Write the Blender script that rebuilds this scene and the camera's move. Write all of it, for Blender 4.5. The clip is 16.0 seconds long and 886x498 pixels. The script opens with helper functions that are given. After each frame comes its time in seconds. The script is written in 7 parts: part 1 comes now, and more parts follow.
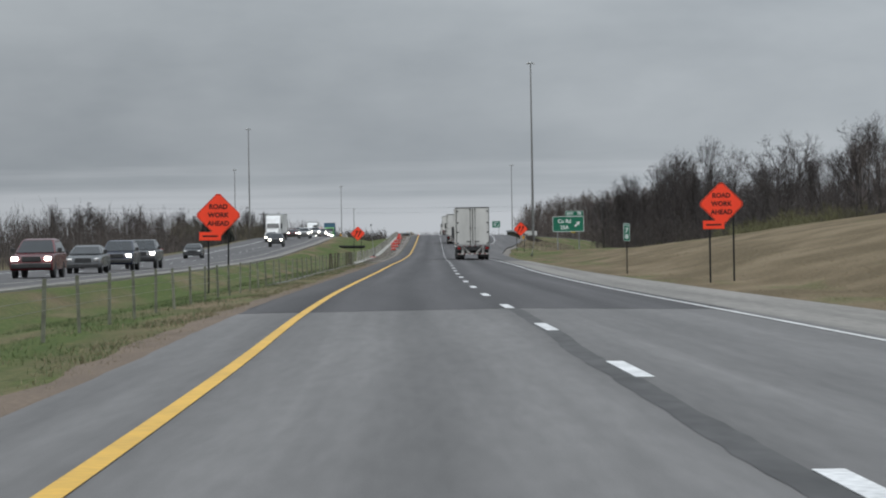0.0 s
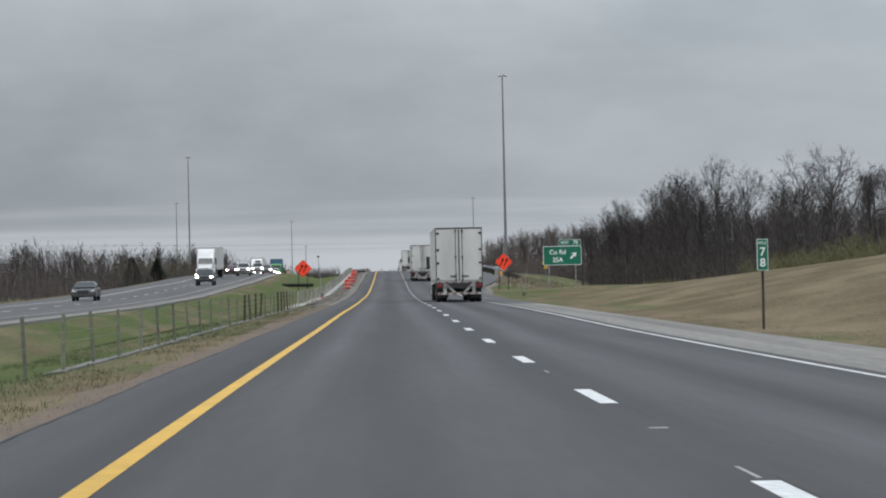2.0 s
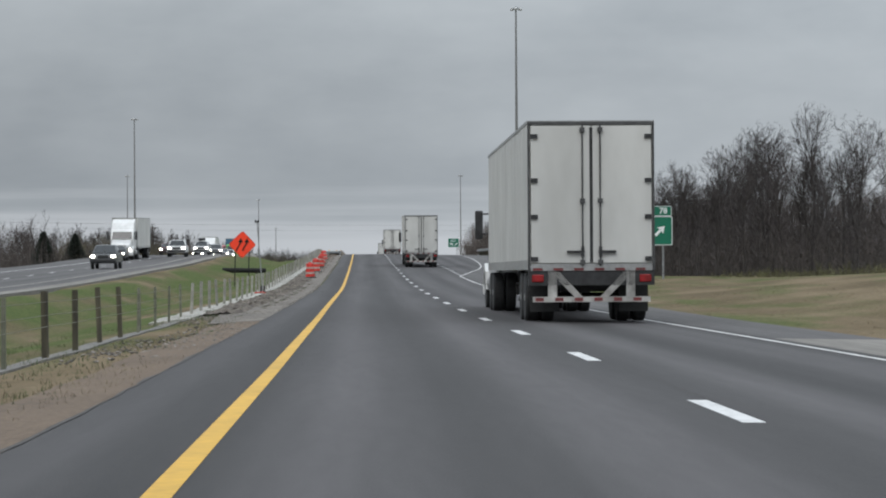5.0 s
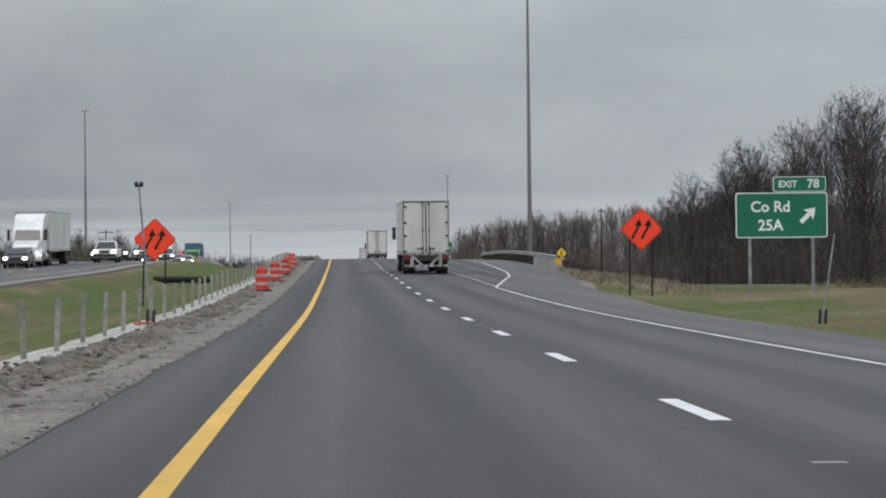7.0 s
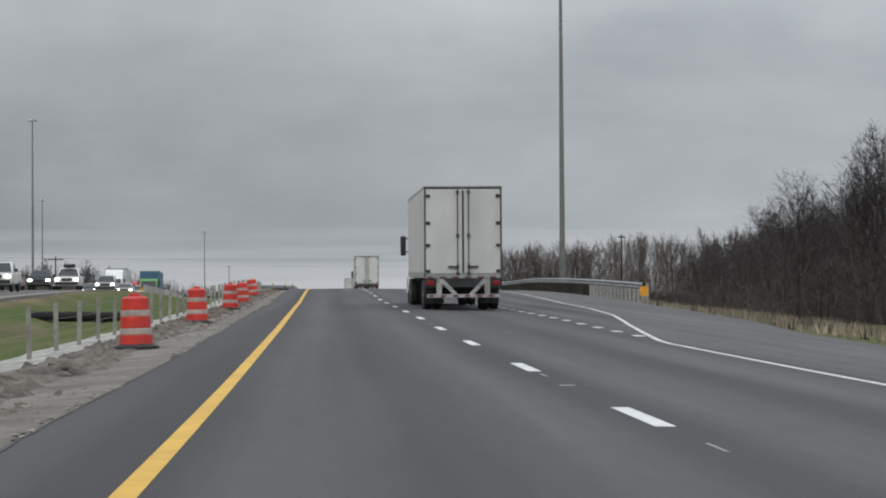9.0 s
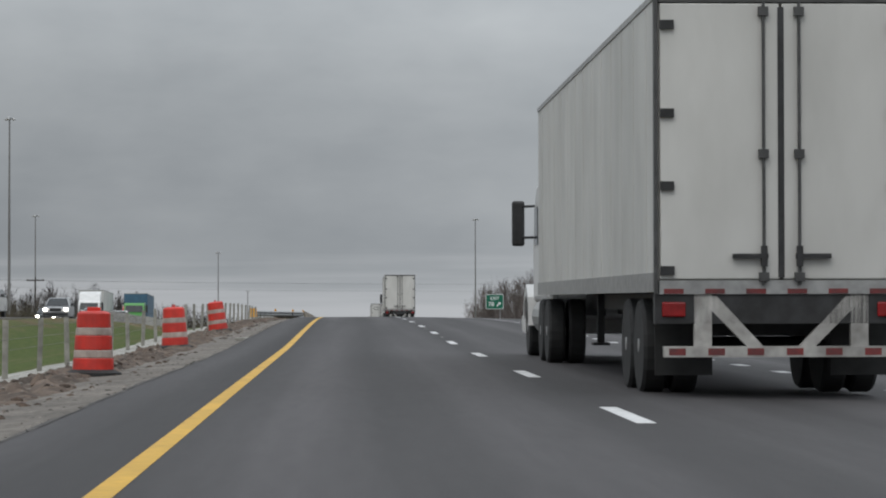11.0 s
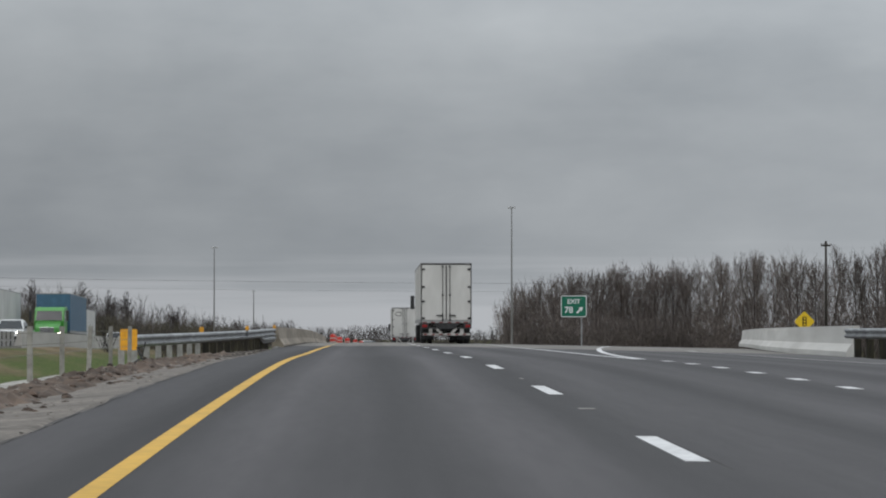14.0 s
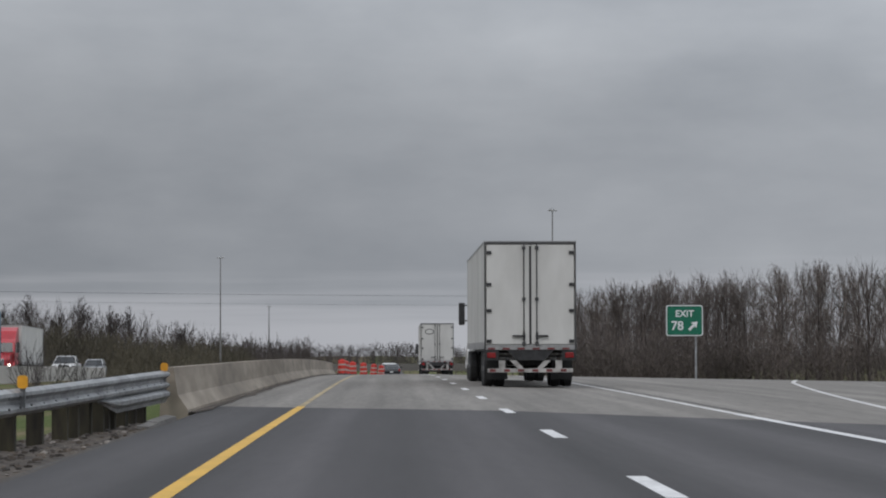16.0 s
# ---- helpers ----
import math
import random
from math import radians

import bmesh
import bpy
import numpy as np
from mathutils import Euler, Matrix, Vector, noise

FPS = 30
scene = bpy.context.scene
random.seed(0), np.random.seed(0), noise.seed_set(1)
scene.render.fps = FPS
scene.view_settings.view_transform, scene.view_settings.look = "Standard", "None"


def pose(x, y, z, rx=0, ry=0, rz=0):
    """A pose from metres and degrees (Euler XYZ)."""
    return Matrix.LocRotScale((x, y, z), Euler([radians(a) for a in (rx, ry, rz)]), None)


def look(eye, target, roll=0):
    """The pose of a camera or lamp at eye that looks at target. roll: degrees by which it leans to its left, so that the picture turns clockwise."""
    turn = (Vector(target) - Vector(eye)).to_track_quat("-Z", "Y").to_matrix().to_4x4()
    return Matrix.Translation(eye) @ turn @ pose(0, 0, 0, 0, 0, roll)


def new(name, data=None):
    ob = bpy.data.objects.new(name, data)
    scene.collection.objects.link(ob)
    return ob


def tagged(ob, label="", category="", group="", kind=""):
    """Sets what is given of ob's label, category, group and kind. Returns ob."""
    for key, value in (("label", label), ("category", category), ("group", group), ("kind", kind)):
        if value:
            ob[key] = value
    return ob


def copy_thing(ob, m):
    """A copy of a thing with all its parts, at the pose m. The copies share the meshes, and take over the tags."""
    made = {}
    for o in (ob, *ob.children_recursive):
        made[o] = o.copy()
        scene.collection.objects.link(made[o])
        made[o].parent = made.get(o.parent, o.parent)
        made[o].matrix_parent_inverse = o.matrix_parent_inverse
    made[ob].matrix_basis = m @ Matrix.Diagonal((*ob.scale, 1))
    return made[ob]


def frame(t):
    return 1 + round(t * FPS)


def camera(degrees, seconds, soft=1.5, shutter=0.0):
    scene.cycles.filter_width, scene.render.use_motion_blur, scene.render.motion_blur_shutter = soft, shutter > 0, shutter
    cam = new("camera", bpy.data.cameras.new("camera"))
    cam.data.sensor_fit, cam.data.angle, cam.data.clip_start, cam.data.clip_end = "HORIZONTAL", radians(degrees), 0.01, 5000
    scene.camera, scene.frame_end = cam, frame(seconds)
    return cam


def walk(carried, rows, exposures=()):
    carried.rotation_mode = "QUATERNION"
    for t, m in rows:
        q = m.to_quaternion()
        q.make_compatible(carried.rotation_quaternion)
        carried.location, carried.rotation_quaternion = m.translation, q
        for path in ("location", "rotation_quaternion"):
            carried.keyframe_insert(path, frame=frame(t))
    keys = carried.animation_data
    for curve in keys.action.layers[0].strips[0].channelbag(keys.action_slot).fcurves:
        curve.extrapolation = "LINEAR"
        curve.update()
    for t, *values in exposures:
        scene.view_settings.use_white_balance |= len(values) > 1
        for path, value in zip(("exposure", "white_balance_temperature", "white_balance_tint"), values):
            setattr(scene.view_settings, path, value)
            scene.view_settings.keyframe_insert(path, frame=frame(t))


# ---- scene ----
from mathutils import Quaternion

# camera and its way along the road
CAM = camera(19.33, 16.0, soft=2.0, shutter=0.0)
ROWS = (
    (0, -2.035, 17.164, 0.826, -0.206, 0.943, -0.445),
    (0.5, -2.234, 32.000, 0.731, 0.005, 0.812, -0.086),
    (1, -2.399, 46.932, 0.695, -0.135, 0.807, -0.315),
    (1.5, -2.528, 61.890, 0.654, -0.075, 0.725, -0.517),
    (2, -2.677, 76.884, 0.605, 0.618, 1.212, -1.458),
    (2.5, -2.796, 91.899, 0.529, 0.829, 1.302, -1.593),
    (3, -2.910, 106.973, 0.497, 1.098, 1.261, -1.895),
    (3.5, -3.010, 122.136, 0.439, 0.918, 0.936, -1.675),
    (4, -3.043, 137.314, 0.416, -0.023, 0.589, -2.080),
    (4.5, -3.049, 152.360, 0.422, 0.165, 0.302, -1.979),
    (7, -2.860, 227.490, 0.291, 0.509, 0.616, -2.497),
    (7.5, -2.816, 242.423, 0.261, 0.500, 0.493, -2.550),
    (8, -2.709, 257.441, 0.276, 0.723, 0.425, -2.991),
    (8.5, -2.582, 272.328, 0.269, 1.057, 0.314, -2.907),
    (9, -2.419, 287.305, 0.323, 1.258, 0.377, -2.861),
    (9.5, -2.251, 302.432, 0.411, 1.526, 0.318, -2.632),
    (10, -2.129, 317.337, 0.561, 1.843, 0.222, -2.592),
    (12.5, -1.646, 392.232, 1.439, 1.787, -0.055, -1.817),
    (13, -1.538, 406.946, 1.706, 1.720, -0.221, -1.875),
    (13.5, -1.464, 421.692, 1.962, 1.737, -0.142, -1.806),
    (14, -1.373, 436.577, 2.229, 1.852, 0.015, -2.000),
    (14.5, -1.313, 451.976, 2.426, 1.695, -0.127, -1.964),
    (15, -1.210, 466.940, 2.636, 1.455, -0.234, -1.790),
    (15.5, -1.083, 481.572, 2.773, 1.827, -0.080, -1.546),
    (16, -0.957, 496.102, 2.759, 2.211, 0.140, -1.504),
)
walk(CAM, [(t, pose(x, y, z, 90 + rx, ry, rz)) for t, x, y, z, rx, ry, rz in ROWS], ((0, -0.09, 6400, 10), (1, -0.05, 6350, 10), (2, 0.0, 6350, 10), (3, -0.09, 6380, 10), (3.5, -0.20, 6400, 10), (4, -0.11, 6400, 10), (4.6, 0.0, 6400, 10), (7, -0.05, 6480, 10), (8, 0.0, 6520, 10), (9, -0.09, 6530, 10.5), (10, -0.16, 6530, 10.5), (12.5, -0.31, 6620, 11.5), (14, -0.30, 6520, 11), (15.2, -0.31, 6500, 11.5), (16, -0.37, 6460, 14)))

# ---------------------------------------------------------------- light
world = bpy.data.worlds.new("overcast_sky")
scene.world = world
world.use_nodes = True


def build_sky():
    nt = world.node_tree
    nt.nodes.clear()
    N, L = nt.nodes.new, nt.links.new
    out, bg = N("ShaderNodeOutputWorld"), N("ShaderNodeBackground")
    sky = N("ShaderNodeTexSky")
    sky.sky_type = 'NISHITA'
    sky.sun_disc = False
    sky.sun_elevation, sky.sun_rotation = radians(50), radians(200)
    sky.air_density, sky.dust_density = 2.0, 4.0
    co = N("ShaderNodeTexCoord")
    sep = N("ShaderNodeSeparateXYZ")
    L(co.outputs["Generated"], sep.inputs[0])

    def math_node(op, a, b=None):
        m = N("ShaderNodeMath")
        m.operation = op
        for i, v in enumerate((a, b)):
            if v is None:
                continue
            if isinstance(v, (int, float)):
                m.inputs[i].default_value = v
            else:
                L(v, m.inputs[i])
        return m.outputs[0]
    up = math_node('MAXIMUM', sep.outputs[2], 0.0)

    def cloud(sx, sz, scale, detail, rough=0.5):
        mp = N("ShaderNodeMapping")
        mp.inputs["Scale"].default_value = (sx, sx, sz)
        L(co.outputs["Generated"], mp.inputs[0])
        n = N("ShaderNodeTexNoise")
        n.inputs["Scale"].default_value, n.inputs["Detail"].default_value, n.inputs["Roughness"].default_value = scale, detail, rough
        L(mp.outputs[0], n.inputs["Vector"])
        return n.outputs[0]
    big, small = cloud(2.4, 8.0, 2.2, 5, 0.52), cloud(8.0, 14.0, 1.7, 5, 0.55)
    mix = math_node('ADD', math_node('MULTIPLY', big, 0.68), math_node('MULTIPLY', small, 0.32))
    ramp = N("ShaderNodeValToRGB")
    ramp.color_ramp.elements[0].position, ramp.color_ramp.elements[0].color = 0.34, (0.302, 0.333, 0.362, 1)
    ramp.color_ramp.elements[1].position, ramp.color_ramp.elements[1].color = 0.64, (0.432, 0.466, 0.492, 1)
    L(mix, ramp.inputs[0])
    # pale strip of clearer air at the horizon, brighter deck overhead
    hm = N("ShaderNodeMapRange")
    hm.inputs[1].default_value, hm.inputs[2].default_value, hm.inputs[3].default_value, hm.inputs[4].default_value = 0.004, 0.034, 1.0, 0.0
    hm.interpolation_type = 'SMOOTHSTEP'
    streak = cloud(2.6, 75.0, 1.6, 4, 0.55)
    L(math_node('ADD', up, math_node('MULTIPLY', math_node('SUBTRACT', streak, 0.5), 0.06)), hm.inputs[0])
    m1 = N("ShaderNodeMix")
    m1.data_type = 'RGBA'
    L(hm.outputs[0], m1.inputs[0]), L(ramp.outputs[0], m1.inputs[6])
    m1.inputs[7].default_value = (0.545, 0.573, 0.602, 1)
    lift = N("ShaderNodeMapRange")
    lift.inputs[1].default_value, lift.inputs[2].default_value, lift.inputs[3].default_value, lift.inputs[4].default_value = 0.03, 0.15, 0.91, 1.22
    L(up, lift.inputs[0])
    zen = N("ShaderNodeMapRange")
    zen.inputs[1].default_value, zen.inputs[2].default_value, zen.inputs[3].default_value, zen.inputs[4].default_value = 0.1, 0.9, 1.0, 2.75
    L(up, zen.inputs[0])
    m2 = N("ShaderNodeMix")
    m2.data_type, m2.blend_type = 'RGBA', 'MULTIPLY'
    m2.inputs[0].default_value = 1
    L(m1.outputs[2], m2.inputs[6]), L(math_node('MULTIPLY', zen.outputs[0], lift.outputs[0]), m2.inputs[7])
    # the deck is thinner, and brighter, towards the east
    east = N("ShaderNodeMapRange")
    east.inputs[1].default_value, east.inputs[2].default_value, east.inputs[3].default_value, east.inputs[4].default_value = -0.15, 0.30, 0.96, 1.24
    L(sep.outputs[0], east.inputs[0])
    m3 = N("ShaderNodeMix")
    m3.data_type, m3.blend_type = 'RGBA', 'MULTIPLY'
    m3.inputs[0].default_value = 1
    L(m2.outputs[2], m3.inputs[6]), L(east.outputs[0], m3.inputs[7])
    m2 = m3
    # a little of the clear sky above shows through the deck
    sc = N("ShaderNodeMix")
    sc.data_type, sc.blend_type = 'RGBA', 'MULTIPLY'
    sc.inputs[0].default_value = 1
    L(sky.outputs[0], sc.inputs[6])
    sc.inputs[7].default_value = (0.005, 0.005, 0.005, 1)
    ad = N("ShaderNodeMix")
    ad.data_type, ad.blend_type = 'RGBA', 'ADD'
    ad.inputs[0].default_value = 1
    L(m2.outputs[2], ad.inputs[6]), L(sc.outputs[2], ad.inputs[7])
    L(ad.outputs[2], bg.inputs[0])
    bg.inputs[1].default_value = 1.0
    L(bg.outputs[0], out.inputs[0])


build_sky()
sun_data = bpy.data.lights.new("sun", 'SUN')
sun_data.energy, sun_data.angle, sun_data.color = 0.9, radians(25), (1.0, 0.97, 0.93)
sun = new("sun", sun_data)
sun.matrix_world = look((0, 0, 80), (25, 60, 0))

# ---------------------------------------------------------------- materials


def mat(name, c1, c2=None, scale=3.0, rough=0.7, metal=0.0, bump=0.0, bscale=40.0, stretch=(1, 1, 1), big=0.15, bigscale=0.15, spec=0.5, rnd=0.0, emit=0.0, island=0.0):
    """Two scales of colour variation and a fine relief, in world metres."""
    m = bpy.data.materials.new(name)
    m.use_nodes = True
    nt = m.node_tree
    N, L = nt.nodes.new, nt.links.new
    b = nt.nodes["Principled BSDF"]
    b.inputs["Roughness"].default_value, b.inputs["Metallic"].default_value = rough, metal
    b.inputs["Specular IOR Level"].default_value = spec
    c2 = c2 or tuple(0.8 * v for v in c1)
    geo = N("ShaderNodeNewGeometry")
    mp = N("ShaderNodeMapping")
    mp.inputs["Scale"].default_value = stretch
    L(geo.outputs["Position"], mp.inputs[0])
    n1 = N("ShaderNodeTexNoise")
    n1.inputs["Scale"].default_value, n1.inputs["Detail"].default_value = scale, 6
    n2 = N("ShaderNodeTexNoise")
    n2.inputs["Scale"].default_value, n2.inputs["Detail"].default_value = bigscale, 3
    L(mp.outputs[0], n1.inputs["Vector"]), L(mp.outputs[0], n2.inputs["Vector"])
    r = N("ShaderNodeValToRGB")
    r.color_ramp.elements[0].position, r.color_ramp.elements[1].position = 0.33, 0.67
    r.color_ramp.elements[0].color, r.color_ramp.elements[1].color = (*c2, 1), (*c1, 1)
    L(n1.outputs[0], r.inputs[0])
    mr = N("ShaderNodeMapRange")
    mr.inputs[1].default_value, mr.inputs[2].default_value, mr.inputs[3].default_value, mr.inputs[4].default_value = 0.3, 0.7, 1 - big, 1 + big
    L(n2.outputs[0], mr.inputs[0])
    mx = N("ShaderNodeMix")
    mx.data_type, mx.blend_type = 'RGBA', 'MULTIPLY'
    mx.inputs[0].default_value = 1
    L(r.outputs[0], mx.inputs[6]), L(mr.outputs[0], mx.inputs[7])
    col = mx.outputs[2]
    if rnd:
        oi = N("ShaderNodeObjectInfo")
        mr2 = N("ShaderNodeMapRange")
        mr2.inputs[3].default_value, mr2.inputs[4].default_value = 1 - rnd, 1 + rnd
        L(oi.outputs["Random"], mr2.inputs[0])
        mx2 = N("ShaderNodeMix")
        mx2.data_type, mx2.blend_type = 'RGBA', 'MULTIPLY'
        mx2.inputs[0].default_value = 1
        L(col, mx2.inputs[6]), L(mr2.outputs[0], mx2.inputs[7])
        col = mx2.outputs[2]
    if island:
        mr3 = N("ShaderNodeMapRange")
        mr3.inputs[3].default_value, mr3.inputs[4].default_value = 1 - island, 1 + island
        L(geo.outputs["Random Per Island"], mr3.inputs[0])
        mx3 = N("ShaderNodeMix")
        mx3.data_type, mx3.blend_type = 'RGBA', 'MULTIPLY'
        mx3.inputs[0].default_value = 1
        L(col, mx3.inputs[6]), L(mr3.outputs[0], mx3.inputs[7])
        col = mx3.outputs[2]
    L(col, b.inputs["Base Color"])
    if bump:
        n3 = N("ShaderNodeTexNoise")
        n3.inputs["Scale"].default_value, n3.inputs["Detail"].default_value = bscale, 4
        L(geo.outputs["Position"], n3.inputs["Vector"])
        bp = N("ShaderNodeBump")
        bp.inputs["Strength"].default_value, bp.inputs["Distance"].default_value = bump, 0.02
        L(n3.outputs[0], bp.inputs["Height"]), L(bp.outputs[0], b.inputs["Normal"])
    if emit:
        L(col, b.inputs["Emission Color"])
        b.inputs["Emission Strength"].default_value = emit
    return m


def road_mat(name, c1, c2, track, rough, spec, fresh=1.0):
    """Pavement: u runs across (metres from the lane line), v along. Worn wheel tracks, long streaks, fine stone."""
    m = mat(name, c1, c2, scale=9.0, rough=rough, bump=0.25, bscale=60, big=0.09, bigscale=0.8, stretch=(1, 0.09, 1), spec=spec)
    nt = m.node_tree
    N, L = nt.nodes.new, nt.links.new
    b = nt.nodes["Principled BSDF"]
    old = b.inputs["Base Color"].links[0].from_socket
    uv = N("ShaderNodeUVMap")
    sp = N("ShaderNodeSeparateXYZ")
    L(uv.outputs[0], sp.inputs[0])
    nz = N("ShaderNodeTexNoise")
    nz.inputs["Scale"].default_value = 0.06
    L(uv.outputs[0], nz.inputs["Vector"])
    ad = N("ShaderNodeMath")
    ad.operation = 'MULTIPLY_ADD'
    ad.inputs[1].default_value, ad.inputs[2].default_value = 0.5, -0.25
    L(nz.outputs[0], ad.inputs[0])
    a2 = N("ShaderNodeMath")
    L(sp.outputs[0], a2.inputs[0]), L(ad.outputs[0], a2.inputs[1])
    wv = N("ShaderNodeMath")
    wv.operation = 'MULTIPLY'
    wv.inputs[1].default_value = 2 * math.pi / 1.83
    L(a2.outputs[0], wv.inputs[0])
    cs = N("ShaderNodeMath")
    cs.operation = 'COSINE'
    L(wv.outputs[0], cs.inputs[0])
    mr = N("ShaderNodeMapRange")
    mr.inputs[1].default_value, mr.inputs[2].default_value, mr.inputs[3].default_value, mr.inputs[4].default_value = -1, 1, 1 + track, 1 - track
    L(cs.outputs[0], mr.inputs[0])
    mx = N("ShaderNodeMix")
    mx.data_type, mx.blend_type = 'RGBA', 'MULTIPLY'
    mx.inputs[0].default_value = 1
    L(old, mx.inputs[6]), L(mr.outputs[0], mx.inputs[7])
    # long faint bands left by paving and traffic
    um = N("ShaderNodeMapping")
    um.inputs["Scale"].default_value = (1.0, 0.012, 1.0)
    L(uv.outputs[0], um.inputs[0])
    bn = N("ShaderNodeTexNoise")
    bn.inputs["Scale"].default_value, bn.inputs["Detail"].default_value = 1.5, 5
    L(um.outputs[0], bn.inputs["Vector"])
    br = N("ShaderNodeMapRange")
    br.inputs[1].default_value, br.inputs[2].default_value, br.inputs[3].default_value, br.inputs[4].default_value = 0.3, 0.7, 0.77, 1.23
    L(bn.outputs[0], br.inputs[0])
    mx3 = N("ShaderNodeMix")
    mx3.data_type, mx3.blend_type = 'RGBA', 'MULTIPLY'
    mx3.inputs[0].default_value = 1
    L(mx.outputs[2], mx3.inputs[6]), L(br.outputs[0], mx3.inputs[7])
    mx = mx3
    # the untravelled strip outside the yellow line has kept its dark binder
    ed = N("ShaderNodeMapRange")
    ed.inputs[1].default_value, ed.inputs[2].default_value, ed.inputs[3].default_value, ed.inputs[4].default_value = -3.9, -3.3, fresh, 1.0
    L(sp.outputs[0], ed.inputs[0])
    mx2 = N("ShaderNodeMix")
    mx2.data_type, mx2.blend_type = 'RGBA', 'MULTIPLY'
    mx2.inputs[0].default_value = 1
    L(mx.outputs[2], mx2.inputs[6]), L(ed.outputs[0], mx2.inputs[7])
    L(mx2.outputs[2], b.inputs["Base Color"])
    return m


def ground_mat():
    """Winter grass: green in the median, straw on the banks, bare earth patches."""
    m = bpy.data.materials.new("winter_grass")
    m.use_nodes = True
    nt = m.node_tree
    N, L = nt.nodes.new, nt.links.new
    b = nt.nodes["Principled BSDF"]
    b.inputs["Roughness"].default_value = 0.95
    b.inputs["Specular IOR Level"].default_value = 0.1
    uv = N("ShaderNodeUVMap")
    sp = N("ShaderNodeSeparateXYZ")
    L(uv.outputs[0], sp.inputs[0])
    geo = N("ShaderNodeNewGeometry")

    def noise_at(scale, detail, st=(1, 1, 1)):
        mp = N("ShaderNodeMapping")
        mp.inputs["Scale"].default_value = st
        L(geo.outputs["Position"], mp.inputs[0])
        n = N("ShaderNodeTexNoise")
        n.inputs["Scale"].default_value, n.inputs["Detail"].default_value = scale, detail
        L(mp.outputs[0], n.inputs["Vector"])
        return n.outputs[0]

    def ramp(src, *stops):
        r = N("ShaderNodeValToRGB")
        while len(r.color_ramp.elements) < len(stops):
            r.color_ramp.elements.new(0.5)
        for e, (p, c) in zip(r.color_ramp.elements, stops):
            e.position, e.color = p, (*c, 1)
        L(src, r.inputs[0])
        return r.outputs[0]

    def mixc(f, a, c):
        x = N("ShaderNodeMix")
        x.data_type = 'RGBA'
        L(f, x.inputs[0]), L(a, x.inputs[6]), L(c, x.inputs[7])
        return x.outputs[2]
    fine, mid, wide = noise_at(6, 8, (1, 0.6, 1)), noise_at(0.5, 5, (1, 0.16, 1)), noise_at(0.07, 3, (1, 0.5, 1))
    green = ramp(fine, (0.3, (0.042, 0.066, 0.018)), (0.55, (0.072, 0.094, 0.028)), (0.75, (0.128, 0.130, 0.049)))
    straw = ramp(fine, (0.3, (0.090, 0.067, 0.040)), (0.52, (0.145, 0.106, 0.064)), (0.72, (0.212, 0.162, 0.102)))
    patches = ramp(noise_at(0.24, 5, (1, 0.4, 1)), (0.40, (0.078, 0.064, 0.036)), (0.52, (0.135, 0.107, 0.066)), (0.64, (0.205, 0.165, 0.108)))
    half = N("ShaderNodeValue")
    half.outputs[0].default_value = 0.55
    straw = mixc(half.outputs[0], straw, patches)
    # where across the road: u = metres from the lane line
    side = N("ShaderNodeMapRange")
    side.inputs[1].default_value, side.inputs[2].default_value, side.inputs[3].default_value, side.inputs[4].default_value = 7, 15, 0.68, 1.02
    L(sp.outputs[0], side.inputs[0])
    lush = N("ShaderNodeMapRange")
    lush.inputs[1].default_value, lush.inputs[2].default_value, lush.inputs[3].default_value, lush.inputs[4].default_value = 190, 340, 1.0, 0.42
    L(sp.outputs[1], lush.inputs[0])
    bank = N("ShaderNodeMath")
    bank.operation = 'MULTIPLY'
    L(side.outputs[0], bank.inputs[0]), L(lush.outputs[0], bank.inputs[1])
    verge = N("ShaderNodeMapRange")
    verge.inputs[1].default_value, verge.inputs[2].default_value, verge.inputs[3].default_value, verge.inputs[4].default_value = -7.3, -5.7, 0.0, 0.48
    L(sp.outputs[0], verge.inputs[0])
    vr = N("ShaderNodeMath")
    vr.operation = 'MAXIMUM'
    L(bank.outputs[0], vr.inputs[0]), L(verge.outputs[0], vr.inputs[1])
    far = N("ShaderNodeMapRange")
    far.inputs[1].default_value, far.inputs[2].default_value, far.inputs[3].default_value, far.inputs[4].default_value = -14, -17.5, 0.0, 0.7
    L(sp.outputs[0], far.inputs[0])
    vr2 = N("ShaderNodeMath")
    vr2.operation = 'MAXIMUM'
    L(vr.outputs[0], vr2.inputs[0]), L(far.outputs[0], vr2.inputs[1])
    s1 = N("ShaderNodeMath")
    s1.operation = 'MULTIPLY_ADD'
    s1.inputs[1].default_value = 1.5
    # the first stretch of the median is the greenest
    inner, early, green_by, dry = N("ShaderNodeMapRange"), N("ShaderNodeMapRange"), N("ShaderNodeMath"), N("ShaderNodeMath")
    inner.inputs[1].default_value, inner.inputs[2].default_value, inner.inputs[3].default_value, inner.inputs[4].default_value = -7.6, -6.4, 1.0, 0.0
    early.inputs[1].default_value, early.inputs[2].default_value, early.inputs[3].default_value, early.inputs[4].default_value = 130, 270, 0.30, 0.0
    L(sp.outputs[0], inner.inputs[0]), L(sp.outputs[1], early.inputs[0])
    green_by.operation, dry.operation = 'MULTIPLY', 'SUBTRACT'
    L(inner.outputs[0], green_by.inputs[0]), L(early.outputs[0], green_by.inputs[1])
    L(vr2.outputs[0], dry.inputs[0]), L(green_by.outputs[0], dry.inputs[1])
    L(mid, s1.inputs[0]), L(dry.outputs[0], s1.inputs[2])
    s2 = N("ShaderNodeMath")
    s2.operation = 'MULTIPLY_ADD'
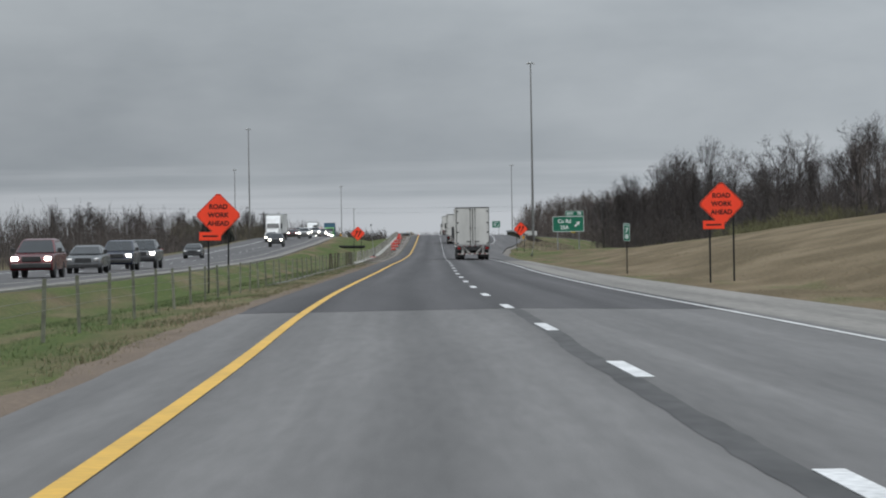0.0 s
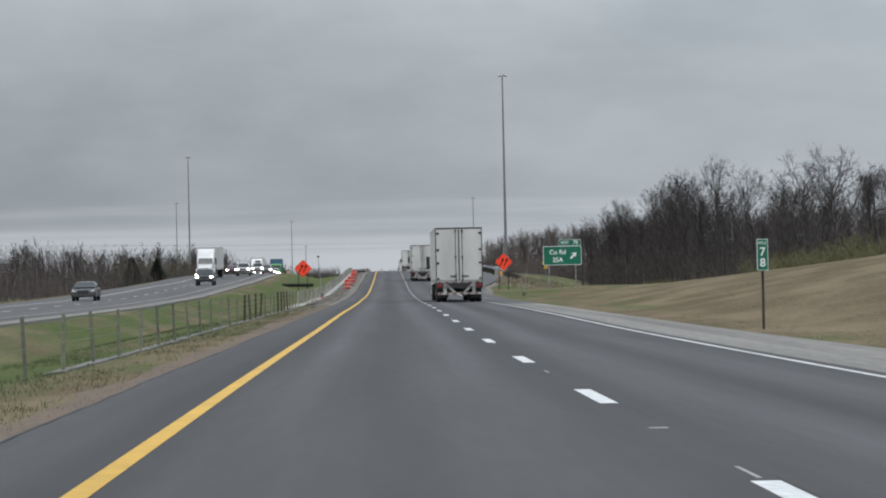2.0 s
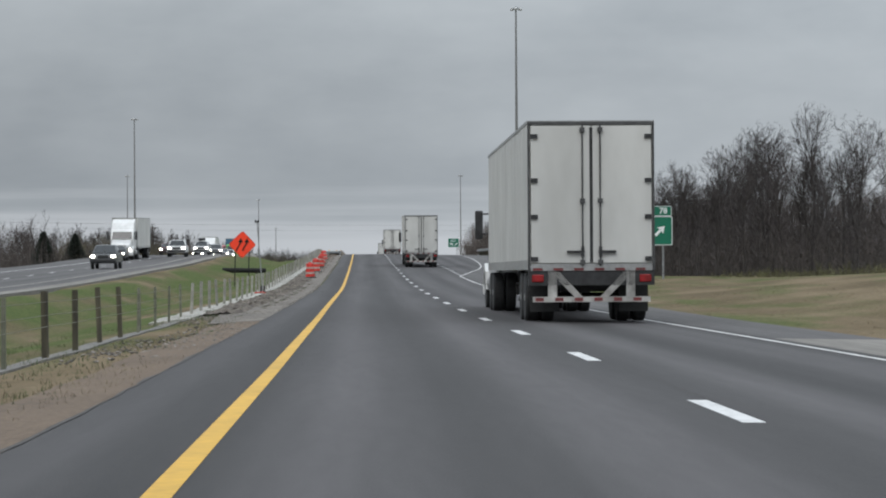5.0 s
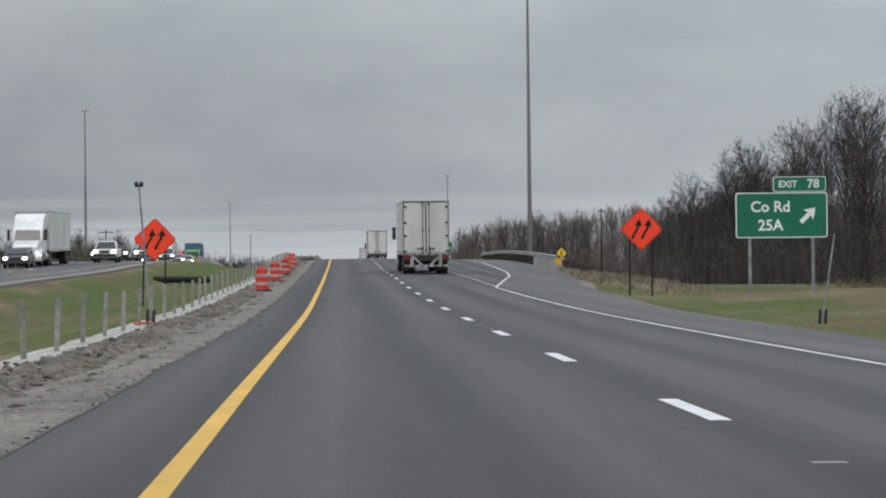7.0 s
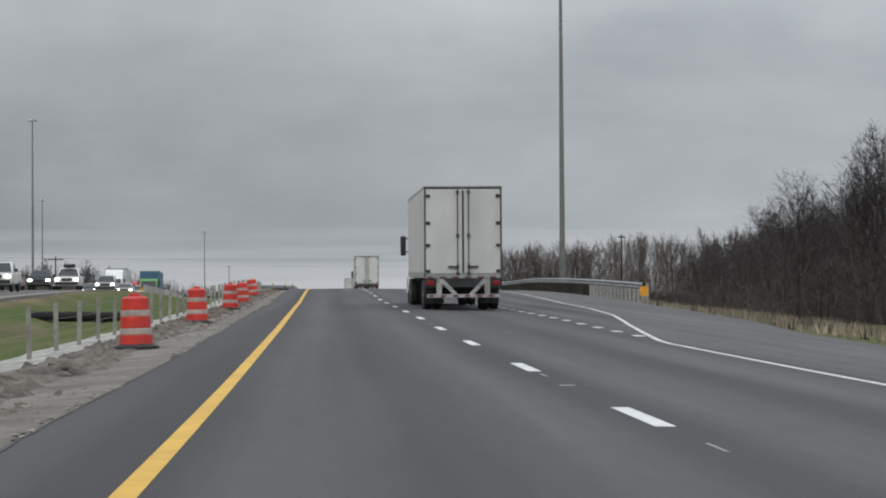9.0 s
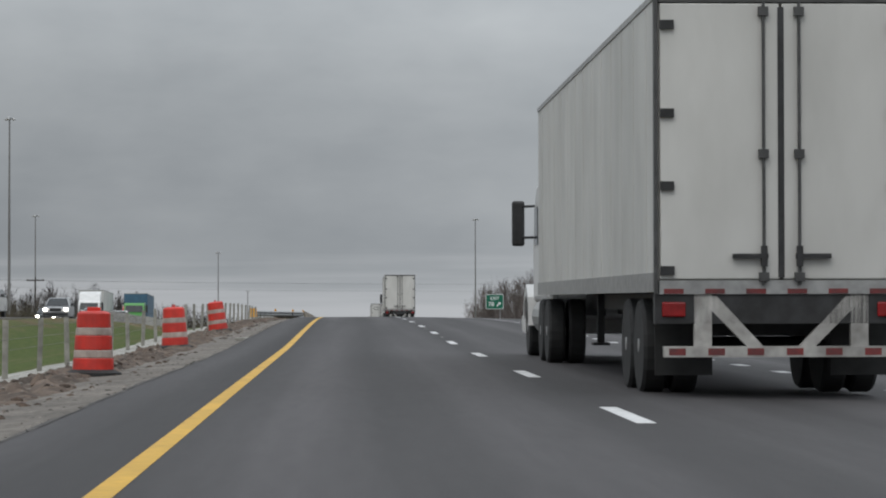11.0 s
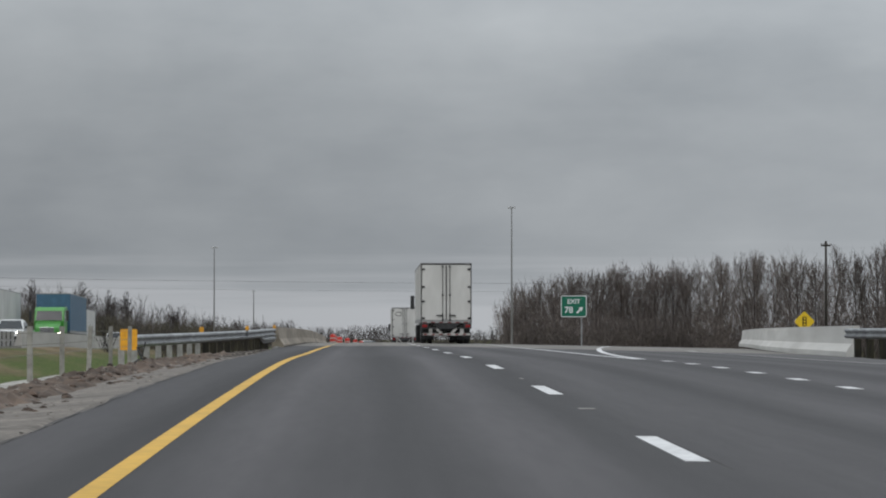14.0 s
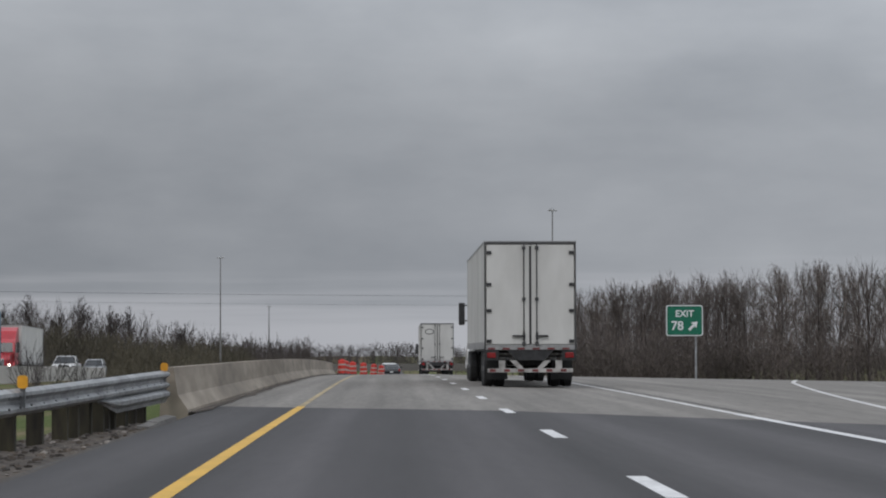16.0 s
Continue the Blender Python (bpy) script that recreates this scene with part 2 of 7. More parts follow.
    s2.inputs[1].default_value = 0.9
    L(wide, s2.inputs[0]), L(s1.outputs[0], s2.inputs[2])
    f = N("ShaderNodeMapRange")
    f.inputs[1].default_value, f.inputs[2].default_value = 1.50, 1.92
    L(s2.outputs[0], f.inputs[0])
    L(mixc(f.outputs[0], green, straw), b.inputs["Base Color"])
    bp = N("ShaderNodeBump")
    bp.inputs["Strength"].default_value, bp.inputs["Distance"].default_value = 0.8, 0.08
    L(fine, bp.inputs["Height"]), L(bp.outputs[0], b.inputs["Normal"])
    return m


ASPHALT = road_mat("grey_asphalt", (0.0575, 0.0540, 0.0556), (0.0505, 0.0474, 0.0490), 0.24, 0.72, 0.25, fresh=0.80)
OLD_PAVE = road_mat("pale_old_pavement", (0.134, 0.129, 0.126), (0.113, 0.109, 0.106), 0.09, 0.75, 0.25)
DECK = road_mat("concrete_deck", (0.190, 0.178, 0.162), (0.150, 0.141, 0.128), 0.05, 0.8, 0.25)
SHOULDER = road_mat("pale_shoulder", (0.215, 0.203, 0.186), (0.165, 0.156, 0.143), 0.02, 0.85, 0.2)
TAR = mat("dark_tar_patch", (0.068, 0.066, 0.066), (0.042, 0.041, 0.041), 5, 0.9, stretch=(1, 0.3, 1), big=0.25, bigscale=1.0)
GRASS = ground_mat()
GRAVEL = mat("gravel_and_earth", (0.190, 0.170, 0.148), (0.092, 0.080, 0.068), 9.0, 0.95, bump=1.0, bscale=9, big=0.35, bigscale=0.7, island=0.0)
STONE = mat("mixed_loose_stone", (0.19, 0.172, 0.152), (0.10, 0.088, 0.077), 6.0, 0.95, island=0.65)
CLOD = mat("earth_clod", (0.108, 0.076, 0.057), (0.046, 0.032, 0.025), 6.0, 0.95, island=0.5)
EARTH = mat("turned_brown_earth", (0.138, 0.100, 0.076), (0.052, 0.038, 0.029), 2.5, 0.95, bump=1.0, bscale=5, big=0.3, bigscale=0.6)
GREY_EARTH = mat("grey_gravelly_earth", (0.158, 0.134, 0.112), (0.055, 0.046, 0.038), 2.5, 0.95, bump=1.0, bscale=5, big=0.3, bigscale=0.6)
MOW = mat("pale_concrete_strip", (0.42, 0.41, 0.375), (0.165, 0.155, 0.135), 5.0, 0.9, big=0.3, bigscale=0.7, bump=0.4, bscale=20)
WHITE_PAINT = mat("white_road_paint", (0.66, 0.66, 0.655), (0.45, 0.45, 0.45), 14, 0.6, big=0.12, bigscale=1.2)
YELLOW_PAINT = mat("yellow_road_paint", (0.60, 0.345, 0.026), (0.50, 0.285, 0.024), 10, 0.6, big=0.12, bigscale=0.9)
DIRT = mat("bare_brown_dirt", (0.158, 0.113, 0.077), (0.086, 0.061, 0.042), 14.0, 0.95, bump=0.9, bscale=12, big=0.12, bigscale=0.4)
RUBBER_CRUMB = mat("crumbled_asphalt", (0.085, 0.079, 0.074), (0.036, 0.034, 0.033), 9.0, 0.9, bump=0.8, bscale=20)
WORN_WHITE = mat("worn_white_paint", (0.57, 0.565, 0.555), (0.38, 0.375, 0.365), 8, 0.7, big=0.2, bigscale=0.8)
GHOST_LINE = mat("rubbed_off_paint", (0.25, 0.24, 0.222), (0.18, 0.17, 0.155), 6, 0.75, big=0.2, bigscale=0.6)
FADED_LINE = mat("worn_pale_paint", (0.42, 0.40, 0.35), (0.26, 0.25, 0.22), 6, 0.7, big=0.2, bigscale=0.6)
FADED_YELLOW = mat("faded_yellow_paint", (0.36, 0.27, 0.13), (0.22, 0.185, 0.12), 6, 0.7, big=0.2, bigscale=0.6)
# Stained kerb concrete; on the far overpass its dark tone stands for shade.
SHOULDER_PLAIN = mat("stained_shaded_concrete", (0.20, 0.19, 0.175), (0.10, 0.095, 0.088), 5, 0.9, bump=0.4, bscale=20)
RUBBLE = mat("dark_brown_rubble", (0.080, 0.062, 0.046), (0.018, 0.014, 0.011), 7.0, 0.9, bump=1.0, bscale=8, big=0.35, bigscale=0.8, island=0.6)
CONCRETE = mat("weathered_concrete", (0.275, 0.236, 0.188), (0.175, 0.148, 0.117), 1.6, 0.85, bump=0.25, bscale=25, big=0.26, bigscale=0.35, stretch=(1, 0.3, 1.6))
PALE_CONCRETE = mat("pale_new_concrete", (0.60, 0.59, 0.56), (0.50, 0.49, 0.46), 1.5, 0.85, big=0.10, bigscale=0.5, stretch=(1, 0.1, 1))
DARK_TRIM = mat("dark_door_trim", (0.075, 0.075, 0.075), (0.045, 0.045, 0.045), 6, 0.6)
PALE_STEEL = mat("pale_weathered_zinc", (0.40, 0.395, 0.38), (0.27, 0.265, 0.255), 6, 0.7, 0.2)
OPP_CONCRETE = mat("pale_grey_concrete", (0.42, 0.405, 0.375), (0.33, 0.318, 0.295), 1.2, 0.85, big=0.15, bigscale=0.5, stretch=(1, 0.12, 1))
GALV = mat("galvanised_steel", (0.33, 0.34, 0.345), (0.19, 0.195, 0.20), 6, 0.5, 0.4, big=0.28, bigscale=1.2)
DARK_STEEL = mat("dark_steel", (0.05, 0.05, 0.052), (0.03, 0.03, 0.03), 6, 0.55, 0.4)
WOOD = mat("weathered_post_wood", (0.044, 0.036, 0.029), (0.018, 0.015, 0.013), 12, 0.9, stretch=(1, 1, 0.1), bump=0.4)
FENCE_WOOD = mat("mossy_fence_wood", (0.092, 0.082, 0.054), (0.040, 0.036, 0.026), 9, 0.9, stretch=(1, 1, 0.15), bump=0.4, rnd=0.25)
RAIL_WOOD = mat("damp_mossy_post", (0.044, 0.039, 0.022), (0.012, 0.010, 0.008), 7, 0.9, stretch=(1, 1, 0.25), bump=0.4, rnd=0.3)
FENCE_STEEL = mat("dull_olive_post", (0.170, 0.175, 0.130), (0.105, 0.108, 0.080), 6, 0.75, 0.1, rnd=0.2)
PALE_POST = mat("pale_dusty_post", (0.30, 0.29, 0.26), (0.19, 0.182, 0.162), 6, 0.75, 0.1, rnd=0.2)
POST_GREY = mat("dull_steel_post", (0.22, 0.22, 0.215), (0.14, 0.138, 0.135), 6, 0.7, 0.2)
ORANGE = mat("orange_sign_sheeting", (0.98, 0.060, 0.017), (0.93, 0.054, 0.015), 3, 0.45, big=0.05)
DRUM_ORANGE = mat("orange_plastic", (0.60, 0.036, 0.024), (0.45, 0.030, 0.020), 5, 0.5, big=0.15, bigscale=2, rnd=0.12)
DRUM_WHITE = mat("dusty_white_band", (0.44, 0.36, 0.32), (0.30, 0.24, 0.21), 6, 0.5, rnd=0.1)
RUBBER = mat("black_rubber", (0.03, 0.03, 0.03), (0.018, 0.018, 0.018), 6, 0.8)
GREEN_SIGN = mat("green_sign_sheeting", (0.003, 0.148, 0.084), (0.0025, 0.125, 0.072), 3, 0.4, big=0.05)
SIGN_WHITE = mat("white_sign_legend", (0.78, 0.80, 0.80), (0.7, 0.72, 0.72), 6, 0.4)
SIGN_BLACK = mat("flat_black", (0.014, 0.014, 0.014), None, 6, 0.75, spec=0.3)
SIGN_YELLOW = mat("yellow_sign_sheeting", (0.82, 0.55, 0.02), (0.72, 0.48, 0.02), 5, 0.45)
MARKER = mat("amber_marker_sheeting", (0.80, 0.38, 0.02), (0.66, 0.30, 0.02), 9, 0.5)
BARK = mat("grey_brown_bark", (0.060, 0.052, 0.049), (0.030, 0.026, 0.025), 3, 0.95, rnd=0.25, big=0.3, bigscale=0.2)
TWIG = mat("bare_twigs", (0.068, 0.057, 0.055), (0.032, 0.027, 0.026), 1.5, 0.95, rnd=0.2, big=0.3, bigscale=0.08, island=0.45)
# Lightened TWIG for the far wood; the haze of distance is in its colour.
HAZED_TWIG = mat("hazed_brown_twigs", (0.162, 0.136, 0.124), (0.084, 0.070, 0.064), 1.5, 0.95, big=0.3, bigscale=0.06, island=0.5)
# Lighter than TWIG: light passing through the brush is put into the colour.
UNDERBRUSH = mat("lightened_underbrush", (0.088, 0.073, 0.066), (0.040, 0.034, 0.031), 1.5, 0.95, big=0.35, bigscale=0.08, island=0.45)
BRUSH = mat("olive_brush", (0.145, 0.142, 0.068), (0.088, 0.080, 0.044), 1.2, 0.95, big=0.4, bigscale=0.06, island=0.4)
BRUSH_GREY = mat("grey_olive_brush", (0.095, 0.085, 0.055), (0.052, 0.045, 0.033), 1.2, 0.95, big=0.4, bigscale=0.06, island=0.4)
DRY_GRASS = mat("dry_grass_blades", (0.24, 0.20, 0.13), (0.145, 0.118, 0.072), 1.5, 0.95, big=0.3, bigscale=0.2)
GREEN_BLADES = mat("green_grass_blades", (0.070, 0.100, 0.032), (0.045, 0.066, 0.020), 1.5, 0.9, big=0.3, bigscale=0.2)
CEDAR = mat("dark_evergreen", (0.018, 0.026, 0.017), (0.010, 0.014, 0.010), 4, 0.9)
TRAILER_WHITE = mat("white_trailer_panel", (0.585, 0.58, 0.555), (0.50, 0.495, 0.47), 1.6, 0.45, big=0.10, bigscale=0.5, stretch=(1, 1, 0.4))
ALU = mat("dull_aluminium", (0.42, 0.42, 0.415), (0.30, 0.30, 0.295), 8, 0.45, 0.6)
RED_LAMP = mat("red_lamp_lens", (0.26, 0.010, 0.012), (0.16, 0.008, 0.008), 8, 0.25, emit=0.08)
TAPE = mat("dull_red_tape", (0.20, 0.03, 0.03), (0.10, 0.03, 0.03), 9, 0.6)
GRIMY_WHITE = mat("grimy_white_steel", (0.42, 0.41, 0.39), (0.25, 0.24, 0.225), 5, 0.6, big=0.3, bigscale=2)
LIT = mat("lit_headlamp", (1.0, 0.93, 0.80), (1.0, 0.93, 0.80), 1, 0.3, emit=16.0)
GLASS_DARK = mat("dark_window_glass", (0.02, 0.024, 0.028), (0.015, 0.018, 0.02), 2, 0.12, spec=0.45)
CHROME = mat("dull_chrome", (0.55, 0.55, 0.55), (0.42, 0.42, 0.42), 5, 0.22, 0.9)
OLD_ASPHALT = road_mat("aged_grey_asphalt", (0.092, 0.088, 0.088), (0.076, 0.072, 0.072), 0.05, 0.75, 0.25)
PALE_GRASS = mat("pale_tall_grass", (0.30, 0.252, 0.182), (0.175, 0.145, 0.102), 1.5, 0.95, big=0.3, bigscale=0.2, island=0.3)


def paint(name, c, rough=0.3):
    return mat(name, c, tuple(0.82 * v for v in c), 2.5, rough, 0.0, big=0.08, bigscale=0.8)


# ---------------------------------------------------------------- the line of the road
PROFILE = ((-60, 0.55), (-20, 0.23), (0, 0.0), (20, -0.23), (40, -0.34), (60, -0.39), (80, -0.46), (100, -0.53), (120, -0.59), (140, -0.63), (160, -0.64), (180, -0.66),
           (200, -0.71), (220, -0.78), (240, -0.78), (260, -0.76), (280, -0.70), (300, -0.55), (320, -0.33), (340, -0.07), (360, 0.27), (380, 0.61), (400, 0.97), (420, 1.29),
           (440, 1.54), (460, 1.71), (480, 1.72), (500, 1.73), (520, 1.72), (540, 1.72), (560, 1.70), (600, 1.52), (640, 1.16), (680, 0.70), (760, -0.45), (900, -2.4), (1200, -5.2), (1600, -6.2), (2600, -6.5))
COURSE = ((-60, 0.0), (0, 0.0), (20, -0.06), (40, -0.23), (60, -0.48), (80, -0.64), (100, -0.67), (120, -0.63), (160, -0.44), (200, -0.23), (240, -0.06), (280, 0.17), (320, 0.34), (360, 0.54),
          (400, 0.73), (440, 0.88), (480, 1.09), (520, 1.30), (560, 1.51), (700, 2.2), (1000, 3.7), (2600, 11.0))
OTHER_D = ((-60, -20.5), (150, -20.8), (240, -22.5), (310, -23.8), (400, -24.2), (500, -25.0), (600, -27.5), (750, -32.0), (1000, -38.0), (1400, -46.0), (2600, -80.0))
OTHER_Z = ((-60, 0.5), (0, 0.0), (100, -0.5), (150, -0.62), (230, -0.70), (300, -0.40), (360, 0.35), (400, 1.05), (460, 1.72), (500, 1.74), (535, 1.62), (600, 1.24), (650, 0.82), (700, 0.32), (740, -0.15), (1000, -3.2), (2600, -6.8))
CREST = ((-60, 3.6), (150, 3.6), (205, 3.1), (261, 1.75), (321, 0.0), (380, -1.5))


def smooth_curve(table):
    xs, ys = np.array([a for a, _ in table], float), np.array([b for _, b in table], float)
    m = np.zeros(len(xs))
    dd = np.diff(ys) / np.diff(xs)
    m[1:-1] = (dd[1:] * np.diff(xs)[:-1] + dd[:-1] * np.diff(xs)[1:]) / (xs[2:] - xs[:-2])
    m[0], m[-1] = dd[0], dd[-1]

    def at(v):
        v = np.clip(np.asarray(v, float), xs[0], xs[-1])
        i = np.clip(np.searchsorted(xs, v, side="right") - 1, 0, len(xs) - 2)
        w = xs[i + 1] - xs[i]
        t = (v - xs[i]) / w
        return ys[i] * (1 + 2 * t) * (1 - t) ** 2 + m[i] * w * t * (1 - t) ** 2 + ys[i + 1] * t * t * (3 - 2 * t) - m[i + 1] * w * t * t * (1 - t)
    return at


road_z, road_x, other_d, other_z, crest_h = (smooth_curve(t) for t in (PROFILE, COURSE, OTHER_D, OTHER_Z, CREST))
GRAVEL_IN, GRAVEL_OUT = -4.75, -7.1
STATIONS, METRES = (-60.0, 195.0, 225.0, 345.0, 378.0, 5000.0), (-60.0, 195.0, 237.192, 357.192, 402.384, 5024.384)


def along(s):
    """Metres along the road at station s; two stretches are lengthened to fit the camera's path."""
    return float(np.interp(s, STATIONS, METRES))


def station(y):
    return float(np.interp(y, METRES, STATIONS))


def left_edge(s):
    """Broken left edge of the pavement; it widens to the parapet at the bridge."""
    wob = 0.045 * noise.noise(Vector((s * 0.10, 1.5, 0))) + 0.03 * noise.noise(Vector((s * 1.3, 7.5, 0)))
    return float(np.interp(s, (-60, 465, 480, 487, 497, 505, 513, 520), (-4.77, -4.80, -4.88, -5.04, -5.12, -5.15, -5.27, -5.33))) + wob * (1 if s < 505 else 0)


def cross(s, d):
    """Height of the pavement's plane at d: the crown falls a little to the right."""
    return float(road_z(s)) + (-0.019 * d if d > 0 else 0.004 * d)


def right_edge(s):
    """Outer edge of the right-hand pavement and its gravel."""
    return float(np.interp(s, (-60, 100, 175, 286, 305, 333, 364.7, 381.8, 493, 520, 569, 620, 700, 770, 840), (6.4, 6.4, 5.7, 6.3, 7.0, 8.1, 10.9, 12.0, 12.6, 14.5, 21.0, 31.0, 43.0, 36.0, 12.0)))


def edge_line(s):
    """The white line that bends into the exit lane."""
    return float(np.interp(along(s), (-60, 334.4, 336.4, 353, 367, 384, 405, 437, 484, 530, 584, 664), (3.65, 3.65, 3.76, 5.1, 6.3, 7.3, 8.1, 8.7, 9.1, 9.8, 15.0, 26.0)))


def terrain(s, d):
    rz, oz, od = float(road_z(s)), float(other_z(s)), float(other_d(s))
    nat = float(np.interp(s, (-60, 300, 600, 900, 1300, 2600), (-1.6, -1.6, -1.8, -4.0, -7.5, -8.0)))
    re = right_edge(s)
    wob = 0.10 * noise.noise(Vector((d * 0.11, s * 0.035, 3.1))) + 0.04 * noise.noise(Vector((d * 0.5, s * 0.3, 7.7)))
    if d > re - 0.2:
        near = rz - 0.019 * re - 0.16
        ditch = rz - 0.50
        top = rz + float(crest_h(s)) if s < 380 else max(nat, rz - 1.5 - 0.02 * (s - 380))
        top = max(top, nat)
        u = d - re
        if s < 330:
            pts = ((-0.2, near), (2.2, ditch), (5, ditch + 0.15), (15, 0.55 * top + 0.45 * ditch), (27, top), (34, top + 0.25), (50, top - 0.4), (120, max(nat, top - 2.5)), (400, nat))
        else:
            pts = ((-0.2, near), (1.6, near - 0.15), (10, min(near - 1.0, max(top, nat))), (27, max(min(top, near - 1.2), nat)), (50, nat), (400, nat))
        z = float(np.interp(u, [p[0] for p in pts], [p[1] for p in pts]))
        return z + wob * min(1, max(0, u) / 6)
    if d > GRAVEL_IN:
        return rz - 0.22 - 0.019 * max(d, 0.0)
    en, ef = od + 6.3, od - 7.4
    if d > en:
        # median: gravel margin, shallow swale, rise to the other carriageway
        mid = min(-1.05, -0.75) * min(1.0, (abs(en) - 7) / 9)
        pts = ((GRAVEL_IN, rz - 0.10), (GRAVEL_OUT, rz - 0.24), (-9.6, rz - 0.52), (-9.6 - (abs(en) - 9.6) * 0.45, 0.5 * (rz + oz) + mid), (en + 1.2, oz - 0.10), (en, oz - 0.07))
        z = float(np.interp(-d, [-p[0] for p in pts], [p[1] for p in pts]))
        return z + wob * min(1, (GRAVEL_IN - d) / 5)
    if d > ef:
        return oz - 0.20
    u = ef - d
    return float(np.interp(u, (0, 2, 9, 22, 400), (oz - 0.15, oz - 0.3, 0.5 * oz + 0.5 * nat - 0.2, nat, nat))) + wob


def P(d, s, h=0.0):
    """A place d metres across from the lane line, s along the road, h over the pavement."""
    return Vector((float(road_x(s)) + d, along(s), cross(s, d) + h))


def G(d, s, h=0.0):
    return Vector((float(road_x(s)) + d, along(s), terrain(s, d) + h))


def mesh_object(name, verts, faces, material, parent=None, label="", uvs=None, smooth=False):
    me = bpy.data.meshes.new(name)
    me.from_pydata([tuple(v) for v in verts], [], faces)
    if uvs is not None:
        layer = me.uv_layers.new(name="UVMap")
        idx = np.zeros(len(me.loops), int)
        me.loops.foreach_get("vertex_index", idx)
        layer.data.foreach_set("uv", np.array(uvs, float)[idx].ravel())
    me.materials.append(material)
    if smooth:
        me.polygons.foreach_set("use_smooth", [True] * len(me.polygons))
    ob = new(name, me)
    if parent is not None:
        ob.parent = parent
    if label:
        ob["label"] = label
    return ob


def strip(name, d0, d1, s0, s1, h, material, step=4.0, thick=0.0, cols=1, place=P, label="", parent=None, warp=False, crown=False):
    """A ribbon along the road between two lateral lines (numbers or functions of s); crown puts its middle row on the lane line."""
    f0, f1 = (d0 if callable(d0) else (lambda s: d0)), (d1 if callable(d1) else (lambda s: d1))
    n = max(1, int(math.ceil((s1 - s0) / step)))
    V, F, U = [], [], []
    rows = []
    for i in range(n + 1):
        s = s0 + (s1 - s0) * i / n
        row = []
        for j in range(cols + 1):
            u = 2 * j / cols
            d = f0(s) + (f1(s) - f0(s)) * j / cols if not crown else f0(s) * (1 - u) if u < 1 else f1(s) * (u - 1)
            row.append(len(V))
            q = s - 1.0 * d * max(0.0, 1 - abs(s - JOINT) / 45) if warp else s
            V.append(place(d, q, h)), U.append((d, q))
        rows.append(row)
    for a, b in zip(rows, rows[1:]):
        for j in range(cols):
            F.append((a[j], a[j + 1], b[j + 1], b[j]))
    if thick:
        low = len(V)
        V += [v - Vector((0, 0, thick)) for v in V]
        U += U
        rim = [r[0] for r in rows] + rows[-1][1:] + [r[-1] for r in reversed(rows[:-1])] + list(reversed(rows[0][1:-1]))
        for a, b in zip(rim, rim[1:] + rim[:1]):
            F.append((b, a, a + low, b + low))
    ob = mesh_object(name, V, F, material, parent, label, uvs=U)
    return ob


SEAM, JOINT = 63.0, 515.7


class Build:
    """Gathers simple solids into one mesh."""

    def __init__(self):
        self.v, self.f = [], []

    def add(self, verts, faces):
        k = len(self.v)
        self.v += [tuple(v) for v in verts]
        self.f += [tuple(i + k for i in f) for f in faces]
        return self

    def box(self, x0, x1, y0, y1, z0, z1, taper=0.0):
        t = taper
        return self.add([(x0, y0, z0), (x1, y0, z0), (x1, y1, z0), (x0, y1, z0), (x0 + t, y0 + t, z1), (x1 - t, y0 + t, z1), (x1 - t, y1 - t, z1), (x0 + t, y1 - t, z1)],
                        [(3, 2, 1, 0), (4, 5, 6, 7), (0, 1, 5, 4), (1, 2, 6, 5), (2, 3, 7, 6), (3, 0, 4, 7)])

    def tube(self, a, b, r0, r1=None, n=10, caps=True):
        a, b = Vector(a), Vector(b)
        r1 = r0 if r1 is None else r1
        q = (b - a).to_track_quat('Z', 'Y')
        V, F = [], []
        for c, r in ((a, r0), (b, r1)):
            for i in range(n):
                w = 2 * math.pi * i / n
                V.append(c + q @ Vector((r * math.cos(w), r * math.sin(w), 0)))
        for i in range(n):
            j = (i + 1) % n
            F.append((i, j, n + j, n + i))
        if caps:
            F += [tuple(range(n - 1, -1, -1)), tuple(range(n, 2 * n))]
        return self.add(V, F)

    def lathe(self, prof, n=20, at=(0, 0, 0), axis='Z'):
        V, F = [], []
        for r, h in prof:
            for i in range(n):
                w = 2 * math.pi * i / n
                p = (r * math.cos(w), r * math.sin(w), h)
                if axis == 'X':
                    p = (h, r * math.cos(w), r * math.sin(w))
                V.append(Vector(p) + Vector(at))
        for k in range(len(prof) - 1):
            for i in range(n):
                j = (i + 1) % n
                F.append((k * n + i, k * n + j, (k + 1) * n + j, (k + 1) * n + i))
        F += [tuple(range(n - 1, -1, -1)), tuple((len(prof) - 1) * n + i for i in range(n))]
        return self.add(V, F)

    def prism(self, outline, x0, x1):
        """A side outline of (y, z) points carried from x0 to x1."""
        n = len(outline)
        V = [(x0, y, z) for y, z in outline] + [(x1, y, z) for y, z in outline]
        F = [tuple(range(n)), tuple(range(2 * n - 1, n - 1, -1))]
        F += [(i, n + i, n + (i + 1) % n, (i + 1) % n) for i in range(n)]
        return self.add(V, F)

    def plate(self, outline, y0, y1):
        """An outline of (x, z) points seen from the front, y0 to y1 thick."""
        n = len(outline)
        V = [(x, y0, z) for x, z in outline] + [(x, y1, z) for x, z in outline]
        F = [tuple(range(n)), tuple(range(2 * n - 1, n - 1, -1))]
        F += [(i, n + i, n + (i + 1) % n, (i + 1) % n) for i in range(n)]
        return self.add(V, F)


